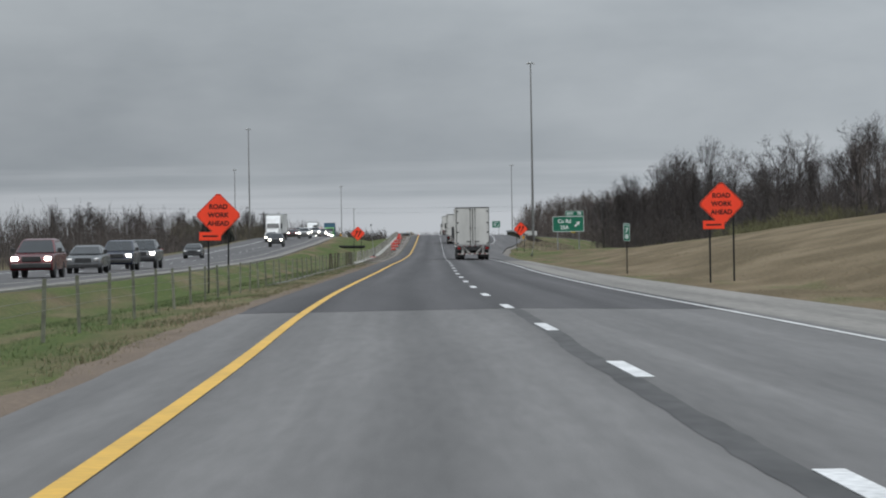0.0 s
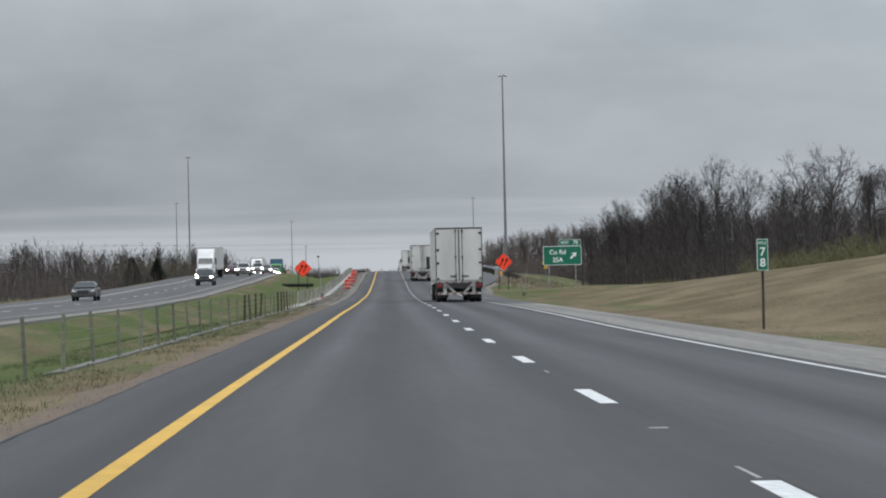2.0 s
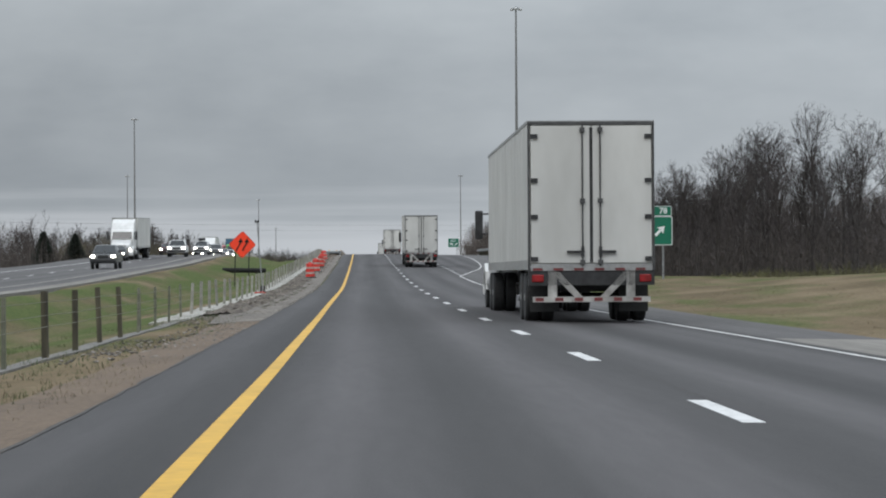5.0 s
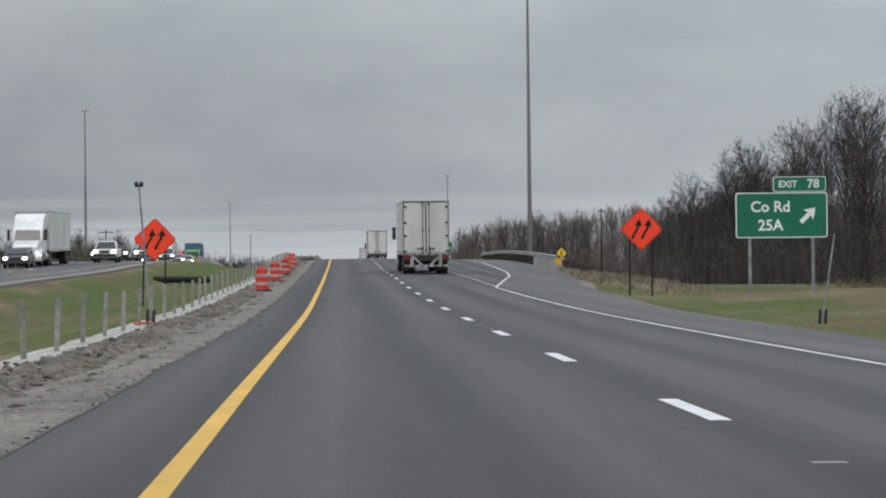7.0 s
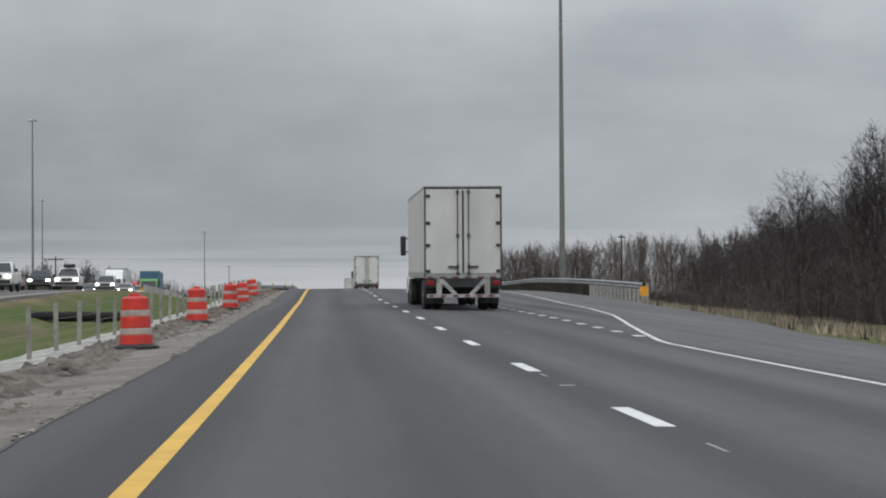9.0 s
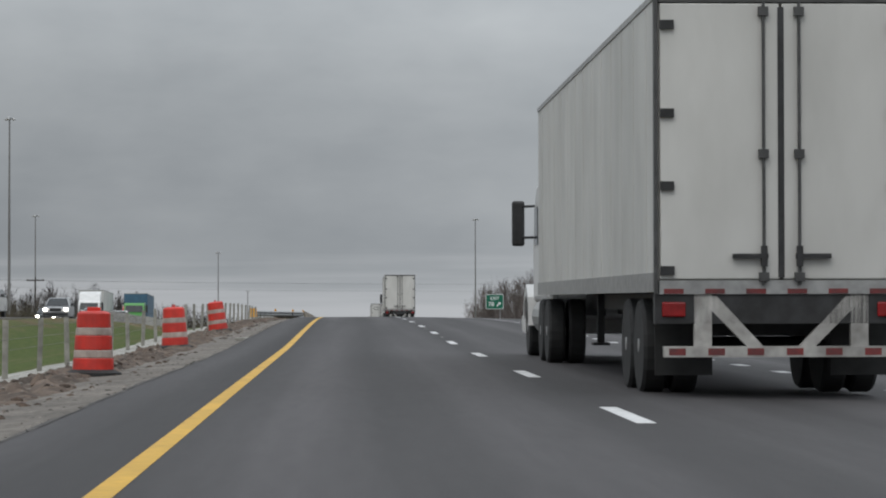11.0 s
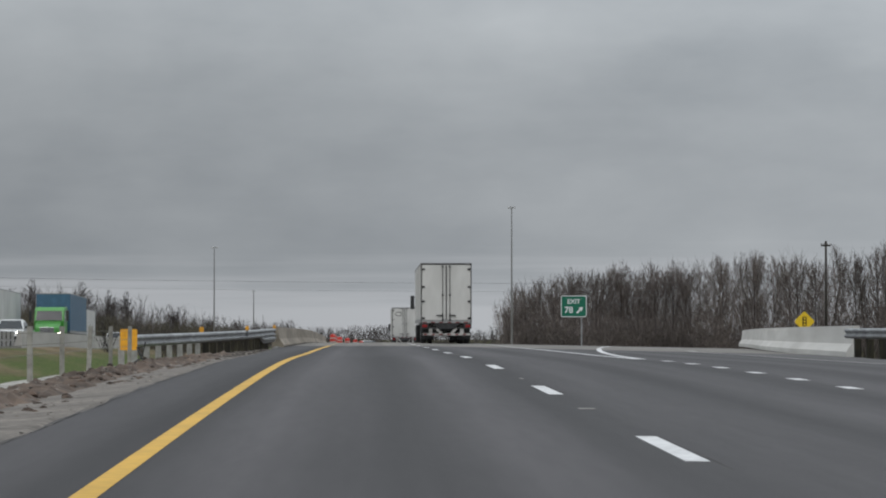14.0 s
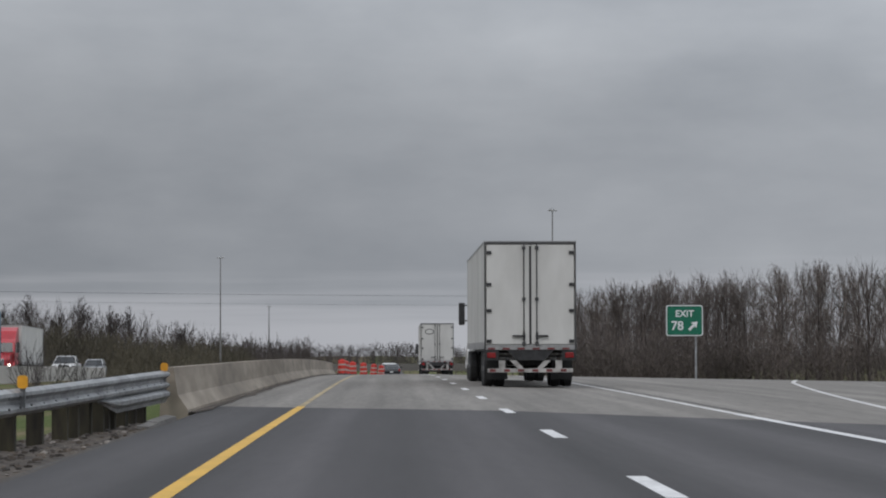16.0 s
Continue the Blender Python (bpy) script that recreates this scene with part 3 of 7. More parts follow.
def part(name, b, material, parent=None, label="", bevel=0.0, smooth=False):
    ob = mesh_object(name, b.v, b.f, material, parent, label)
    me = ob.data
    bm = bmesh.new()
    bm.from_mesh(me)
    bmesh.ops.recalc_face_normals(bm, faces=bm.faces)
    bm.to_mesh(me)
    bm.free()
    if smooth:
        me.polygons.foreach_set("use_smooth", [True] * len(me.polygons))
    if bevel:
        md = ob.modifiers.new("edge", 'BEVEL')
        md.width, md.segments, md.limit_method = bevel, 2, 'ANGLE'
    return ob


def empty(name, m):
    ob = new(name)
    ob.matrix_world = m
    return ob


def letters(text, size, material, parent, x, y, z, label="", align='CENTER', face=1, bold=0.0, sx=1.0):
    """Raised lettering standing upright, read from the side of smaller y."""
    cu = bpy.data.curves.new("legend", 'FONT')
    cu.body, cu.size, cu.align_x, cu.align_y = text, size, align, 'CENTER'
    cu.extrude, cu.offset, cu.resolution_u = 0.004, bold, 3
    tmp = bpy.data.objects.new("tmp", cu)
    scene.collection.objects.link(tmp)
    bpy.context.view_layer.update()
    me = bpy.data.meshes.new_from_object(tmp)
    bpy.data.objects.remove(tmp)
    me.transform(Matrix.Translation((x, y, z)) @ Matrix.Rotation(radians(90), 4, 'X') @ Matrix.Diagonal((sx, 1, 1, 1)))
    # each character becomes a piece of its own
    root = list(range(len(me.vertices)))

    def find(i):
        while root[i] != i:
            root[i] = root[root[i]]
            i = root[i]
        return i
    faces = [tuple(p.vertices) for p in me.polygons]
    for f in faces:
        for i in f[1:]:
            root[find(i)] = find(f[0])
    groups = {}
    for f in faces:
        groups.setdefault(find(f[0]), []).append(f)
    co = [v.co.copy() for v in me.vertices]
    for fs in groups.values():
        used = sorted({i for f in fs for i in f})
        idx = {v: k for k, v in enumerate(used)}
        mesh_object("letter", [co[i] for i in used], [tuple(idx[i] for i in f) for f in fs], material, parent, label)
    bpy.data.meshes.remove(me)


# ---------------------------------------------------------------- ground and pavements
def build_ground():
    ss = list(np.arange(-60, 720, 5.0)) + list(np.arange(720, 1300, 20.0)) + [1300, 1400, 1600, 2000, 2600, 3400, 4400]
    ds = [-4000, -2000, -1000, -500, -300, -200, -140, -110, -90, -75, -65, -58, -52, -47, -43, -40, -37, -34, -32, -30, -28, -26, -24, -22, -20.5, -19, -18, -17, -16, -15, -14, -13, -12, -11, -10.2, -9.4, -8.6, -7.8, -7.1, -6.4, -5.6, -4.9, -4.6,
          0, 4.5, 5.4, 6, 6.6, 7.2, 7.8, 8.6, 9.4, 10.4, 11.4, 12.4, 13.4, 14.5, 16, 17.5, 19, 21, 23, 25.5, 28, 31, 34, 37, 41, 46, 52, 60, 72, 90, 120, 170, 250, 400, 700, 1500, 4000]
    V, U, F = [], [], []
    for s in ss:
        for d in ds:
            sc = min(s, 2600)
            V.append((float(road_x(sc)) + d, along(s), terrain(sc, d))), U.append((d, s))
    m = len(ds)
    for i in range(len(ss) - 1):
        for j in range(m - 1):
            a = i * m + j
            F.append((a, a + 1, a + m + 1, a + m))
    ob = mesh_object("ground", V, F, GRASS, uvs=U, smooth=True)
    tagged(ob, "rolling winter grass, green in the median, straw on the banks", "ground", kind="structure")


build_ground()

road = strip("road", left_edge, lambda s: 3.95, SEAM, JOINT, 0, ASPHALT, step=1.2, thick=0.3, cols=4, warp=True, crown=True)
tagged(road, "grey asphalt two-lane highway carriageway with worn wheel tracks", "road", kind="structure")
tagged(strip("road_old", left_edge, 3.95, -60, SEAM, -0.004, OLD_PAVE, step=1.2, thick=0.3, cols=4, crown=True), "pale worn pavement of the older road section", "road", kind="structure")
tagged(strip("bridge_deck", left_edge, 3.95, JOINT, 640, 0, DECK, thick=0.5, cols=4, warp=True, crown=True), "pale concrete bridge deck beyond the joint", "road", kind="structure")
tagged(strip("road_beyond", GRAVEL_IN, 3.95, 640, 1600, 0, ASPHALT, step=10, thick=0.3, cols=4), "grey asphalt highway falling away beyond the bridge", "road", kind="structure")
tagged(strip("shoulder_right", 3.95, lambda s: right_edge(s), -60, 205, -0.004, SHOULDER, thick=0.3, cols=2), "pale worn shoulder beside the right-hand lane", "shoulder", kind="structure")
tagged(strip("exit_lane", 3.95, lambda s: max(3.95, edge_line(s) + 0.12), 322, JOINT, 0, ASPHALT, step=1.0, thick=0.3, cols=2, warp=True), "grey asphalt exit lane widening to the right", "road", kind="structure")
tagged(strip("exit_shoulder", lambda s: max(3.95, edge_line(s) + 0.12), lambda s: right_edge(s), 205, JOINT, -0.003, OLD_ASPHALT, step=1.0, thick=0.3, cols=2, warp=True), "aged grey shoulder beside the exit lane", "shoulder", kind="structure")
tagged(strip("exit_ramp", 3.95, lambda s: right_edge(s), JOINT, 830, 0, DECK, thick=0.3, cols=6, warp=True), "pale concrete exit ramp beyond the joint", "road", kind="structure")
tagged(strip("opposite_road", lambda s: float(other_d(s)) - 7.2, lambda s: float(other_d(s)) + 5.2, -60, 1600, 0, OLD_ASPHALT, step=6, thick=0.3, cols=3,
             place=lambda d, s, h: Vector((float(road_x(s)) + d, along(s), float(other_z(s)) + h))), "grey asphalt carriageway of the oncoming traffic", "road", kind="structure")
OPP = lambda d, s, h: Vector((float(road_x(s)) + d, along(s), float(other_z(s)) + h))
tagged(strip("opposite_shoulder", lambda s: float(other_d(s)) + 5.2, lambda s: float(other_d(s)) + 6.3, -60, 1000, -0.01, SHOULDER, step=6, thick=0.25, cols=1, place=OPP), "pale inner shoulder of the oncoming carriageway", "shoulder", kind="structure")
tagged(strip("dirt_verge", lambda s: float(np.interp(s, (135, 165), (-5.45, -5.85))) + 0.26 * noise.noise(Vector((s * 0.3, 2.2, 0))) + 0.10 * noise.noise(Vector((s * 1.2, 4.2, 0))), GRAVEL_IN + 0.1, -60, 222, 0.03, DIRT, cols=4, step=0.8, place=G), "bare reddish-brown dirt strip beside the asphalt", "dirt", kind="structure")
tagged(strip("narrow_concrete", lambda s: -7.62 + 0.08 * noise.noise(Vector((s * 0.5, 6.2, 0))), lambda s: -7.22 + 0.10 * noise.noise(Vector((s * 0.6, 9.2, 0))), 120, 226, 0.03, SHOULDER_PLAIN, step=0.8, thick=0.1, cols=1, place=G), "narrow broken concrete strip at the barrier's foot", "pavement", kind="structure")
tagged(strip("gravel_margin", lambda s: float(np.interp(s, (218, 240, 476, 512), (-6.2, GRAVEL_OUT, GRAVEL_OUT, -6.6))), GRAVEL_IN + 0.1, 218, 514, 0.035, GRAVEL, cols=6, step=1.5, place=G), "loose gravel and earth margin beside the asphalt", "gravel", kind="structure")


def heap_in(s):
    return float(np.interp(s, (228, 484, 500), (-5.75, -5.75, -5.35))) + 0.28 * noise.noise(Vector((s * 0.22, 3.3, 0))) + 0.14 * noise.noise(Vector((s * 0.9, 5.3, 0)))


def rubble_top(d, s, h):
    """Rough bed heaped with clods of earth; it thins out towards both rims."""
    u = max(0.0, min(1.0, (heap_in(s) - d) / 0.35, (d + 7.14) / 0.12))
    n = noise.noise(Vector((d * 3.0, s * 1.1, 4.0))) * 0.5 + noise.noise(Vector((d * 7.0, s * 3.0, 1.0))) * 0.5 + 0.25 * noise.noise(Vector((d * 15.0, s * 8.0, 6.0)))
    return G(d, s, h - 0.05 * (1 - u) + 0.22 * u * max(-0.03, n + 0.20))


tagged(strip("gravel_heap", -7.12, heap_in, 228, 346, 0.03, GREY_EARTH, step=0.22, cols=14, place=rubble_top), "rough heap of grey gravelly earth beside the barrier", "earth", kind="structure")
tagged(strip("earth_heap", -7.12, heap_in, 346, 487, 0.03, EARTH, step=0.22, cols=14, place=rubble_top), "rough heap of brown earth and clods beside the barrier", "earth", kind="structure")
tagged(strip("dark_rubble", -6.95, lambda s: float(np.interp(s, (480, 488, 491.5, 497, 505, 514), (-5.55, -5.35, -5.24, -5.17, -5.20, -5.30))) + 0.05 * noise.noise(Vector((s * 0.7, 1.9, 0))) + 0.03 * noise.noise(Vector((s * 2.3, 4.9, 0))), 480, 514.4, 0.040, RUBBLE, step=0.25, cols=16,
             place=lambda d, s, h: G(d, s, h + 0.05 * max(0.0, noise.noise(Vector((d * 4, s * 2.0, 2.0))) + 0.4 * noise.noise(Vector((d * 11, s * 6.0, 3.0)))) * min(1.0, max(0.0, (left_edge(s) - d) / 0.5)))), "dark rubble and stones under the guard rail", "gravel", kind="structure")
tagged(strip("edge_crack", lambda s: left_edge(s) - 0.005 - 0.05 * max(0.0, noise.noise(Vector((s * 0.5, 8.8, 0))) + 0.3), lambda s: left_edge(s) + 0.012 + 0.02 * noise.noise(Vector((s * 1.1, 2.8, 0))), 66, 512, 0.006, RUBBER_CRUMB, step=0.6), "dark crumbled edge of the asphalt", "road edge", kind="structure")
tagged(strip("parapet_dirt", lambda s: -5.40, lambda s: -5.17 + 0.13 * noise.noise(Vector((s * 0.35, 1.8, 0))) + 0.07 * noise.noise(Vector((s * 1.9, 6.8, 0))), 515.5, 639, 0.016, RUBBLE, step=0.6), "dark dirt washed along the foot of the parapet", "dirt", kind="structure")
tagged(strip("gravel_fringe", lambda s: right_edge(s) - 0.05, lambda s: right_edge(s) + 0.70 + 0.30 * noise.noise(Vector((s * 0.25, 4.4, 0))) + 0.15 * noise.noise(Vector((s * 1.1, 6.4, 0))), -60, 480, 0.03, GRAVEL, step=0.8, cols=2, place=G), "ragged gravel fringe beside the shoulder", "gravel", kind="structure")
tagged(strip("concrete_strip", lambda s: -8.35 + 0.22 * noise.noise(Vector((s * 0.35, 1.1, 0))), lambda s: -7.16 + 0.13 * noise.noise(Vector((s * 0.6, 3.1, 0))) + 0.07 * noise.noise(Vector((s * 2.1, 7.1, 0))), 225, 478, 0.05, MOW, step=0.6, thick=0.15, cols=2, place=G), "broken pale concrete strip under the cable barrier", "pavement", kind="structure")


def other(d, s, h):
    od = float(other_d(s))
    return Vector((float(road_x(s)) + od + d, along(s), float(other_z(s)) + h))


# markings
def line(name, f, w, s0, s1, material, label, step=1.2, place=P, h=0.003):
    g = f if callable(f) else (lambda s: f)
    return tagged(strip(name, lambda s: g(s) - w / 2, lambda s: g(s) + w / 2, s0, s1, h, material, step=step, place=place), label, "road marking", kind="structure")


line("yellow_edge_line", -3.62, 0.15, -60, JOINT + 4.4, YELLOW_PAINT, "solid yellow edge line along the left side")
line("yellow_edge_line_deck", -3.62, 0.12, JOINT + 4.4, 900, FADED_YELLOW, "thin faded yellow edge line on the deck", h=0.006)
line("white_edge_line", edge_line, 0.115, -60, JOINT, WORN_WHITE, "solid white right edge line bending into the exit", step=1.0)
line("ramp_edge_line", edge_line, 0.10, JOINT, 640, GHOST_LINE, "nearly worn off pale edge line on the ramp", step=2.0, h=0.006)
gore_main = lambda s: float(np.interp(along(s), (493, 530, 550, 590), (3.86, 3.84, 3.98, 4.15)))
gore_ramp = lambda s: float(np.interp(along(s), (493, 500, 506, 511, 516, 522, 528, 537.5, 547, 554, 560, 566, 572, 580, 588, 600, 664), (3.95, 4.22, 4.52, 4.82, 5.16, 5.62, 6.12, 6.95, 7.82, 8.52, 9.15, 9.82, 10.52, 11.5, 12.55, 14.2, 24.5)))
line("gore_line_main", gore_main, 0.2, 469, JOINT, WHITE_PAINT, "white line along the main lanes past the exit", step=1.2, h=0.006)
line("gore_line_worn", gore_main, 0.17, JOINT, 1200, WORN_WHITE, "worn white line along the deck past the exit", step=2, h=0.006)
line("gore_line_ramp", gore_ramp, 0.2, 469, JOINT, WHITE_PAINT, "white gore line swinging away to the ramp", step=1.0, h=0.006)
line("gore_line_ramp_worn", gore_ramp, 0.18, JOINT, 640, WORN_WHITE, "worn white gore line on the ramp's deck", step=2.0, h=0.006)
line("deck_seam", lambda s: gore_main(s) + 0.32 + 0.05 * noise.noise(Vector((s * 0.6, 2.0, 0))), 0.10, JOINT + 0.3, 600, TAR, "dark seam between the deck and the ramp", step=0.8, h=0.004)
line("opposite_inner_line", 3.75, 0.15, -60, 1400, FADED_LINE, "faded pale line on the oncoming carriageway", step=4, place=other, h=0.012)
line("opposite_outer_line", -3.75, 0.18, -60, 1400, WHITE_PAINT, "white line on the oncoming carriageway", step=4, place=other, h=0.012)


def dashes(parent, d, first, period, length, w, count, place, name="lane_dash", material=WHITE_PAINT, h=0.004):
    """Painted dashes; first and period in metres along the road."""
    for k in range(count):
        y = first + period * k
        dd = d(y) if callable(d) else d
        V = []
        for a, b in ((-w / 2, -length / 2), (w / 2, -length / 2), (w / 2, length / 2), (-w / 2, length / 2)):
            V.append(place(dd + a, station(y + b), h))
        o = V[0].copy()
        mesh_object(name, [v - o for v in V] + [v - o - Vector((0, 0, 0.005)) for v in V], [(0, 1, 2, 3), (0, 4, 5, 1), (1, 5, 6, 2), (2, 6, 7, 3), (3, 7, 4, 0)], material, parent).location = o


dashes(road, 0.0, 40.16 - 12.192 * 3, 12.192, 3.05, 0.16, 66, P)
dashes(road, lambda y: float(np.interp(y, (340, 420, 450), (3.82, 4.0, 4.15))), 340.0, 4.064, 0.95, 0.2, 38, P, "short_dash")
for s, w, l in ((91.1, 0.03, 0.9), (95.6, 0.14, 0.18), (108.1, 0.03, 0.8), (123.1, 0.03, 0.9), (154.5, 0.03, 1.2), (166.4, 0.03, 0.8), (167.9, 0.16, 0.14), (229.6, 0.20, 0.13), (262.5, 0.03, 0.8),
                (266.0, 0.15, 0.2), (277.1, 0.03, 0.8), (292.1, 0.03, 0.9), (302.6, 0.16, 0.2), (305.5, 0.03, 0.9), (322.3, 0.03, 0.7), (337.8, 0.08, 0.4), (387.8, 0.06, 0.7), (399.8, 0.18, 0.2), (402.3, 0.06, 0.8), (437.0, 0.16, 0.2), (447.3, 0.05, 0.5), (473.2, 0.14, 0.2)):
    dashes(road, 0.0, along(s), 1.0, l, w, 1, P, "old_mark_remnant", GHOST_LINE)
dashes(road, 0.0, 6.0, 12.192, 3.05, 0.15, 80, other, h=0.012)

# ---------------------------------------------------------------- bare trees
def limb_segments(rng, H, spread, low=0.36, loose=1.0):
    """Segments (a, b, r0, r1, level) of a leafless tree: straight trunk, ascending limbs, fans of fine twigs; loose below 1 draws them upright."""
    segs = []
    up = Vector((0, 0, 1))

    def shoot(p, dirv, length, r, cuts, level, lift):
        """One bent branch; gives the points along it."""
        pts = [(p.copy(), dirv.copy(), r)]
        for i in range(cuts):
            q = p + dirv * (length / cuts)
            r2 = r * (0.70 if level else 0.82)
            segs.append((p.copy(), q.copy(), r, r2, level))
            dirv = (dirv + up * lift + Vector((rng.uniform(-1, 1), rng.uniform(-1, 1), rng.uniform(-0.4, 0.4))) * (0.05 if level == 0 else 0.16)).normalized()
            p, r = q, r2
            pts.append((p.copy(), dirv.copy(), r))
        return pts

    def fork(pts, lo, tilt):
        u = rng.uniform(lo, 1.0) * (len(pts) - 1)
        i = min(int(u), len(pts) - 2)
        p = pts[i][0].lerp(pts[i + 1][0], u - i)
        d = pts[i][1]
        side = d.orthogonal().normalized()
        side.rotate(Quaternion(d, rng.uniform(0, 2 * math.pi)))
        return p, (d * math.cos(tilt) + side * math.sin(tilt)).normalized(), pts[i][2], u / (len(pts) - 1)
    trunk = shoot(Vector((0, 0, -0.3)), Vector((rng.uniform(-0.07, 0.07), rng.uniform(-0.07, 0.07), 1)).normalized(), H * 0.74, H * 0.0145, 7, 0, 0.05)
    R, waist, rise = H * 0.27 * spread, H * (0.44 + 0.5 * low), H * (0.56 - 0.5 * low) * rng.uniform(0.96, 1.06)

    def inside(p):
        """Crowns are rounded: growth stops at an egg-shaped bound."""
        k = (p.z - waist) / (rise if p.z > waist else H * 0.40)
        return (p.x * p.x + p.y * p.y) / (R * R) + k * k < 1.0 + rng.uniform(-0.12, 0.10)
    for k in range(20):
        p, d, r, u = fork(trunk, low if k < 13 else 0.8, rng.uniform(0.25, 0.80) * spread)
        limb = shoot(p, d, H * rng.uniform(0.26, 0.46) * (1.2 - 0.4 * u), r * 0.60, 4, 1, 0.16 / loose)
        limb = [limb[0]] + [q for q in limb[1:] if inside(q[0])]
        if len(limb) < 2:
            continue
        for _ in range(6):
            p2, d2, r2, _u = fork(limb, 0.2, rng.uniform(0.3, 0.9) * loose)
            L2 = H * rng.uniform(0.06, 0.13)
            bough = shoot(p2, d2, L2, max(r2 * 0.55, 0.011), 2, 2, 0.10 / loose)
            for _ in range(5):
                p3, d3, r3, _u = fork(bough, 0.1, rng.uniform(0.3, 1.0) * loose)
                L3 = L2 * rng.uniform(0.3, 0.6)
                segs.append((p3, p3 + d3 * L3, 0.011, 0.0, 3))
                for _ in range(3):
                    o = p3 + d3 * (L3 * rng.uniform(0.2, 0.9))
                    d4 = (d3 + Vector((rng.uniform(-0.9, 0.9) * loose, rng.uniform(-0.9, 0.9) * loose, rng.uniform(-0.3, 0.5)))).normalized()
                    segs.append((o, o + d4 * L3 * rng.uniform(0.4, 0.8), 0.009, 0.0, 3))
    segs[:] = [g for g in segs if g[4] == 0 or inside(g[1])]
    return segs


def tubes(segs, sides):
    """All segments as slim open tubes, in one vertex and face list."""
    V, F = [], []
    ang = [2 * math.pi * i / sides for i in range(sides)]
    for a, b, r0, r1, _ in segs:
        if r1 <= 0:
            # last twigs run out to a point
            w = (b - a).normalized()
            u = w.orthogonal().normalized()
            v = w.cross(u)
            k = len(V)
            t = len(V) * 1.7
            e = (u * math.cos(t) + v * math.sin(t)) * r0
            V += [a - e, a + e, b]
            F.append((k, k + 1, k + 2))
            continue
        w = (b - a).normalized()
        u = w.orthogonal().normalized()
        v = w.cross(u)
        k = len(V)
        for c, r in ((a, r0), (b, r1)):
            for t in ang:
                V.append(c + (u * math.cos(t) + v * math.sin(t)) * r)
        for i in range(sides):
            j = (i + 1) % sides
            F.append((k + i, k + j, k + sides + j, k + sides + i))
    return V, F


def bare_tree(seed, H, spread=1.0, twig=TWIG, fat=1.0, low=0.36, loose=1.0):
    rng = random.Random(seed)
    segs = limb_segments(rng, H, spread, low, loose)
    k = H / sorted(g[1].z for g in segs)[int(len(segs) * 0.985)]
    segs = [(a * k, b * k, r0, r1, l) for a, b, r0, r1, l in segs]
    t = empty("bare_tree", Matrix())
    V, F = tubes([g for g in segs if g[4] == 0], 6)
    mesh_object("trunk", V, F, BARK, t, smooth=True)
    V, F = tubes([(a, b, max(r0, 0.011) * fat, 0.0 if l == 3 else max(r1, 0.008) * fat, l) for a, b, r0, r1, l in segs if l > 0], 3)
    mesh_object("crown", V, F, twig, t)
    tagged(t, "leafless grey-brown woodland tree with a rounded crown of fine twigs", "tree", "bare trees beside the highway")
    return t


def wood_edge(s):
    """Near rim of the roadside wood on the exit side."""
    return np.interp(s, (260, 330, 385, 410, 432, 455, 500, 560, 640), (44, 41, 36, 28, 28, 32, 36, 41, 50))


def wood_height(s, d=99.0):
    """Treetops: lower along the edge of the wood than inside it."""
    h = np.interp(s, (260, 330, 400, 424, 438, 452, 466, 510, 560, 640), (15.5, 15.5, 16.4, 15.4, 14.0, 13.4, 13.2, 13.0, 13.5, 14.5))
    return float(h) * (0.60 + 0.40 * min(1.0, max(0.0, d - float(wood_edge(s)) + 1.0) / 13.0))


def far_edge(d):
    """Station of the distant wood's rim beyond the ramp, d metres across."""
    return float(np.interp(d, (32, 45, 60, 77, 93, 110, 150, 220), (1120, 1075, 1065, 1060, 1010, 950, 880, 850)))


def far_top(d):
    return float(np.interp(d, (30, 38, 48, 62, 85, 110, 160, 220), (9.5, 14.5, 18.0, 19.5, 21.0, 20.5, 20.0, 20.0)))


def left_top(d):
    """Height of the treetops far beyond the oncoming carriageway."""
    return float(np.interp(-d, (20, 39, 57, 77, 102, 150, 260), (4.6, 6.2, 9.0, 12.4, 15.0, 16.5, 16.5)))


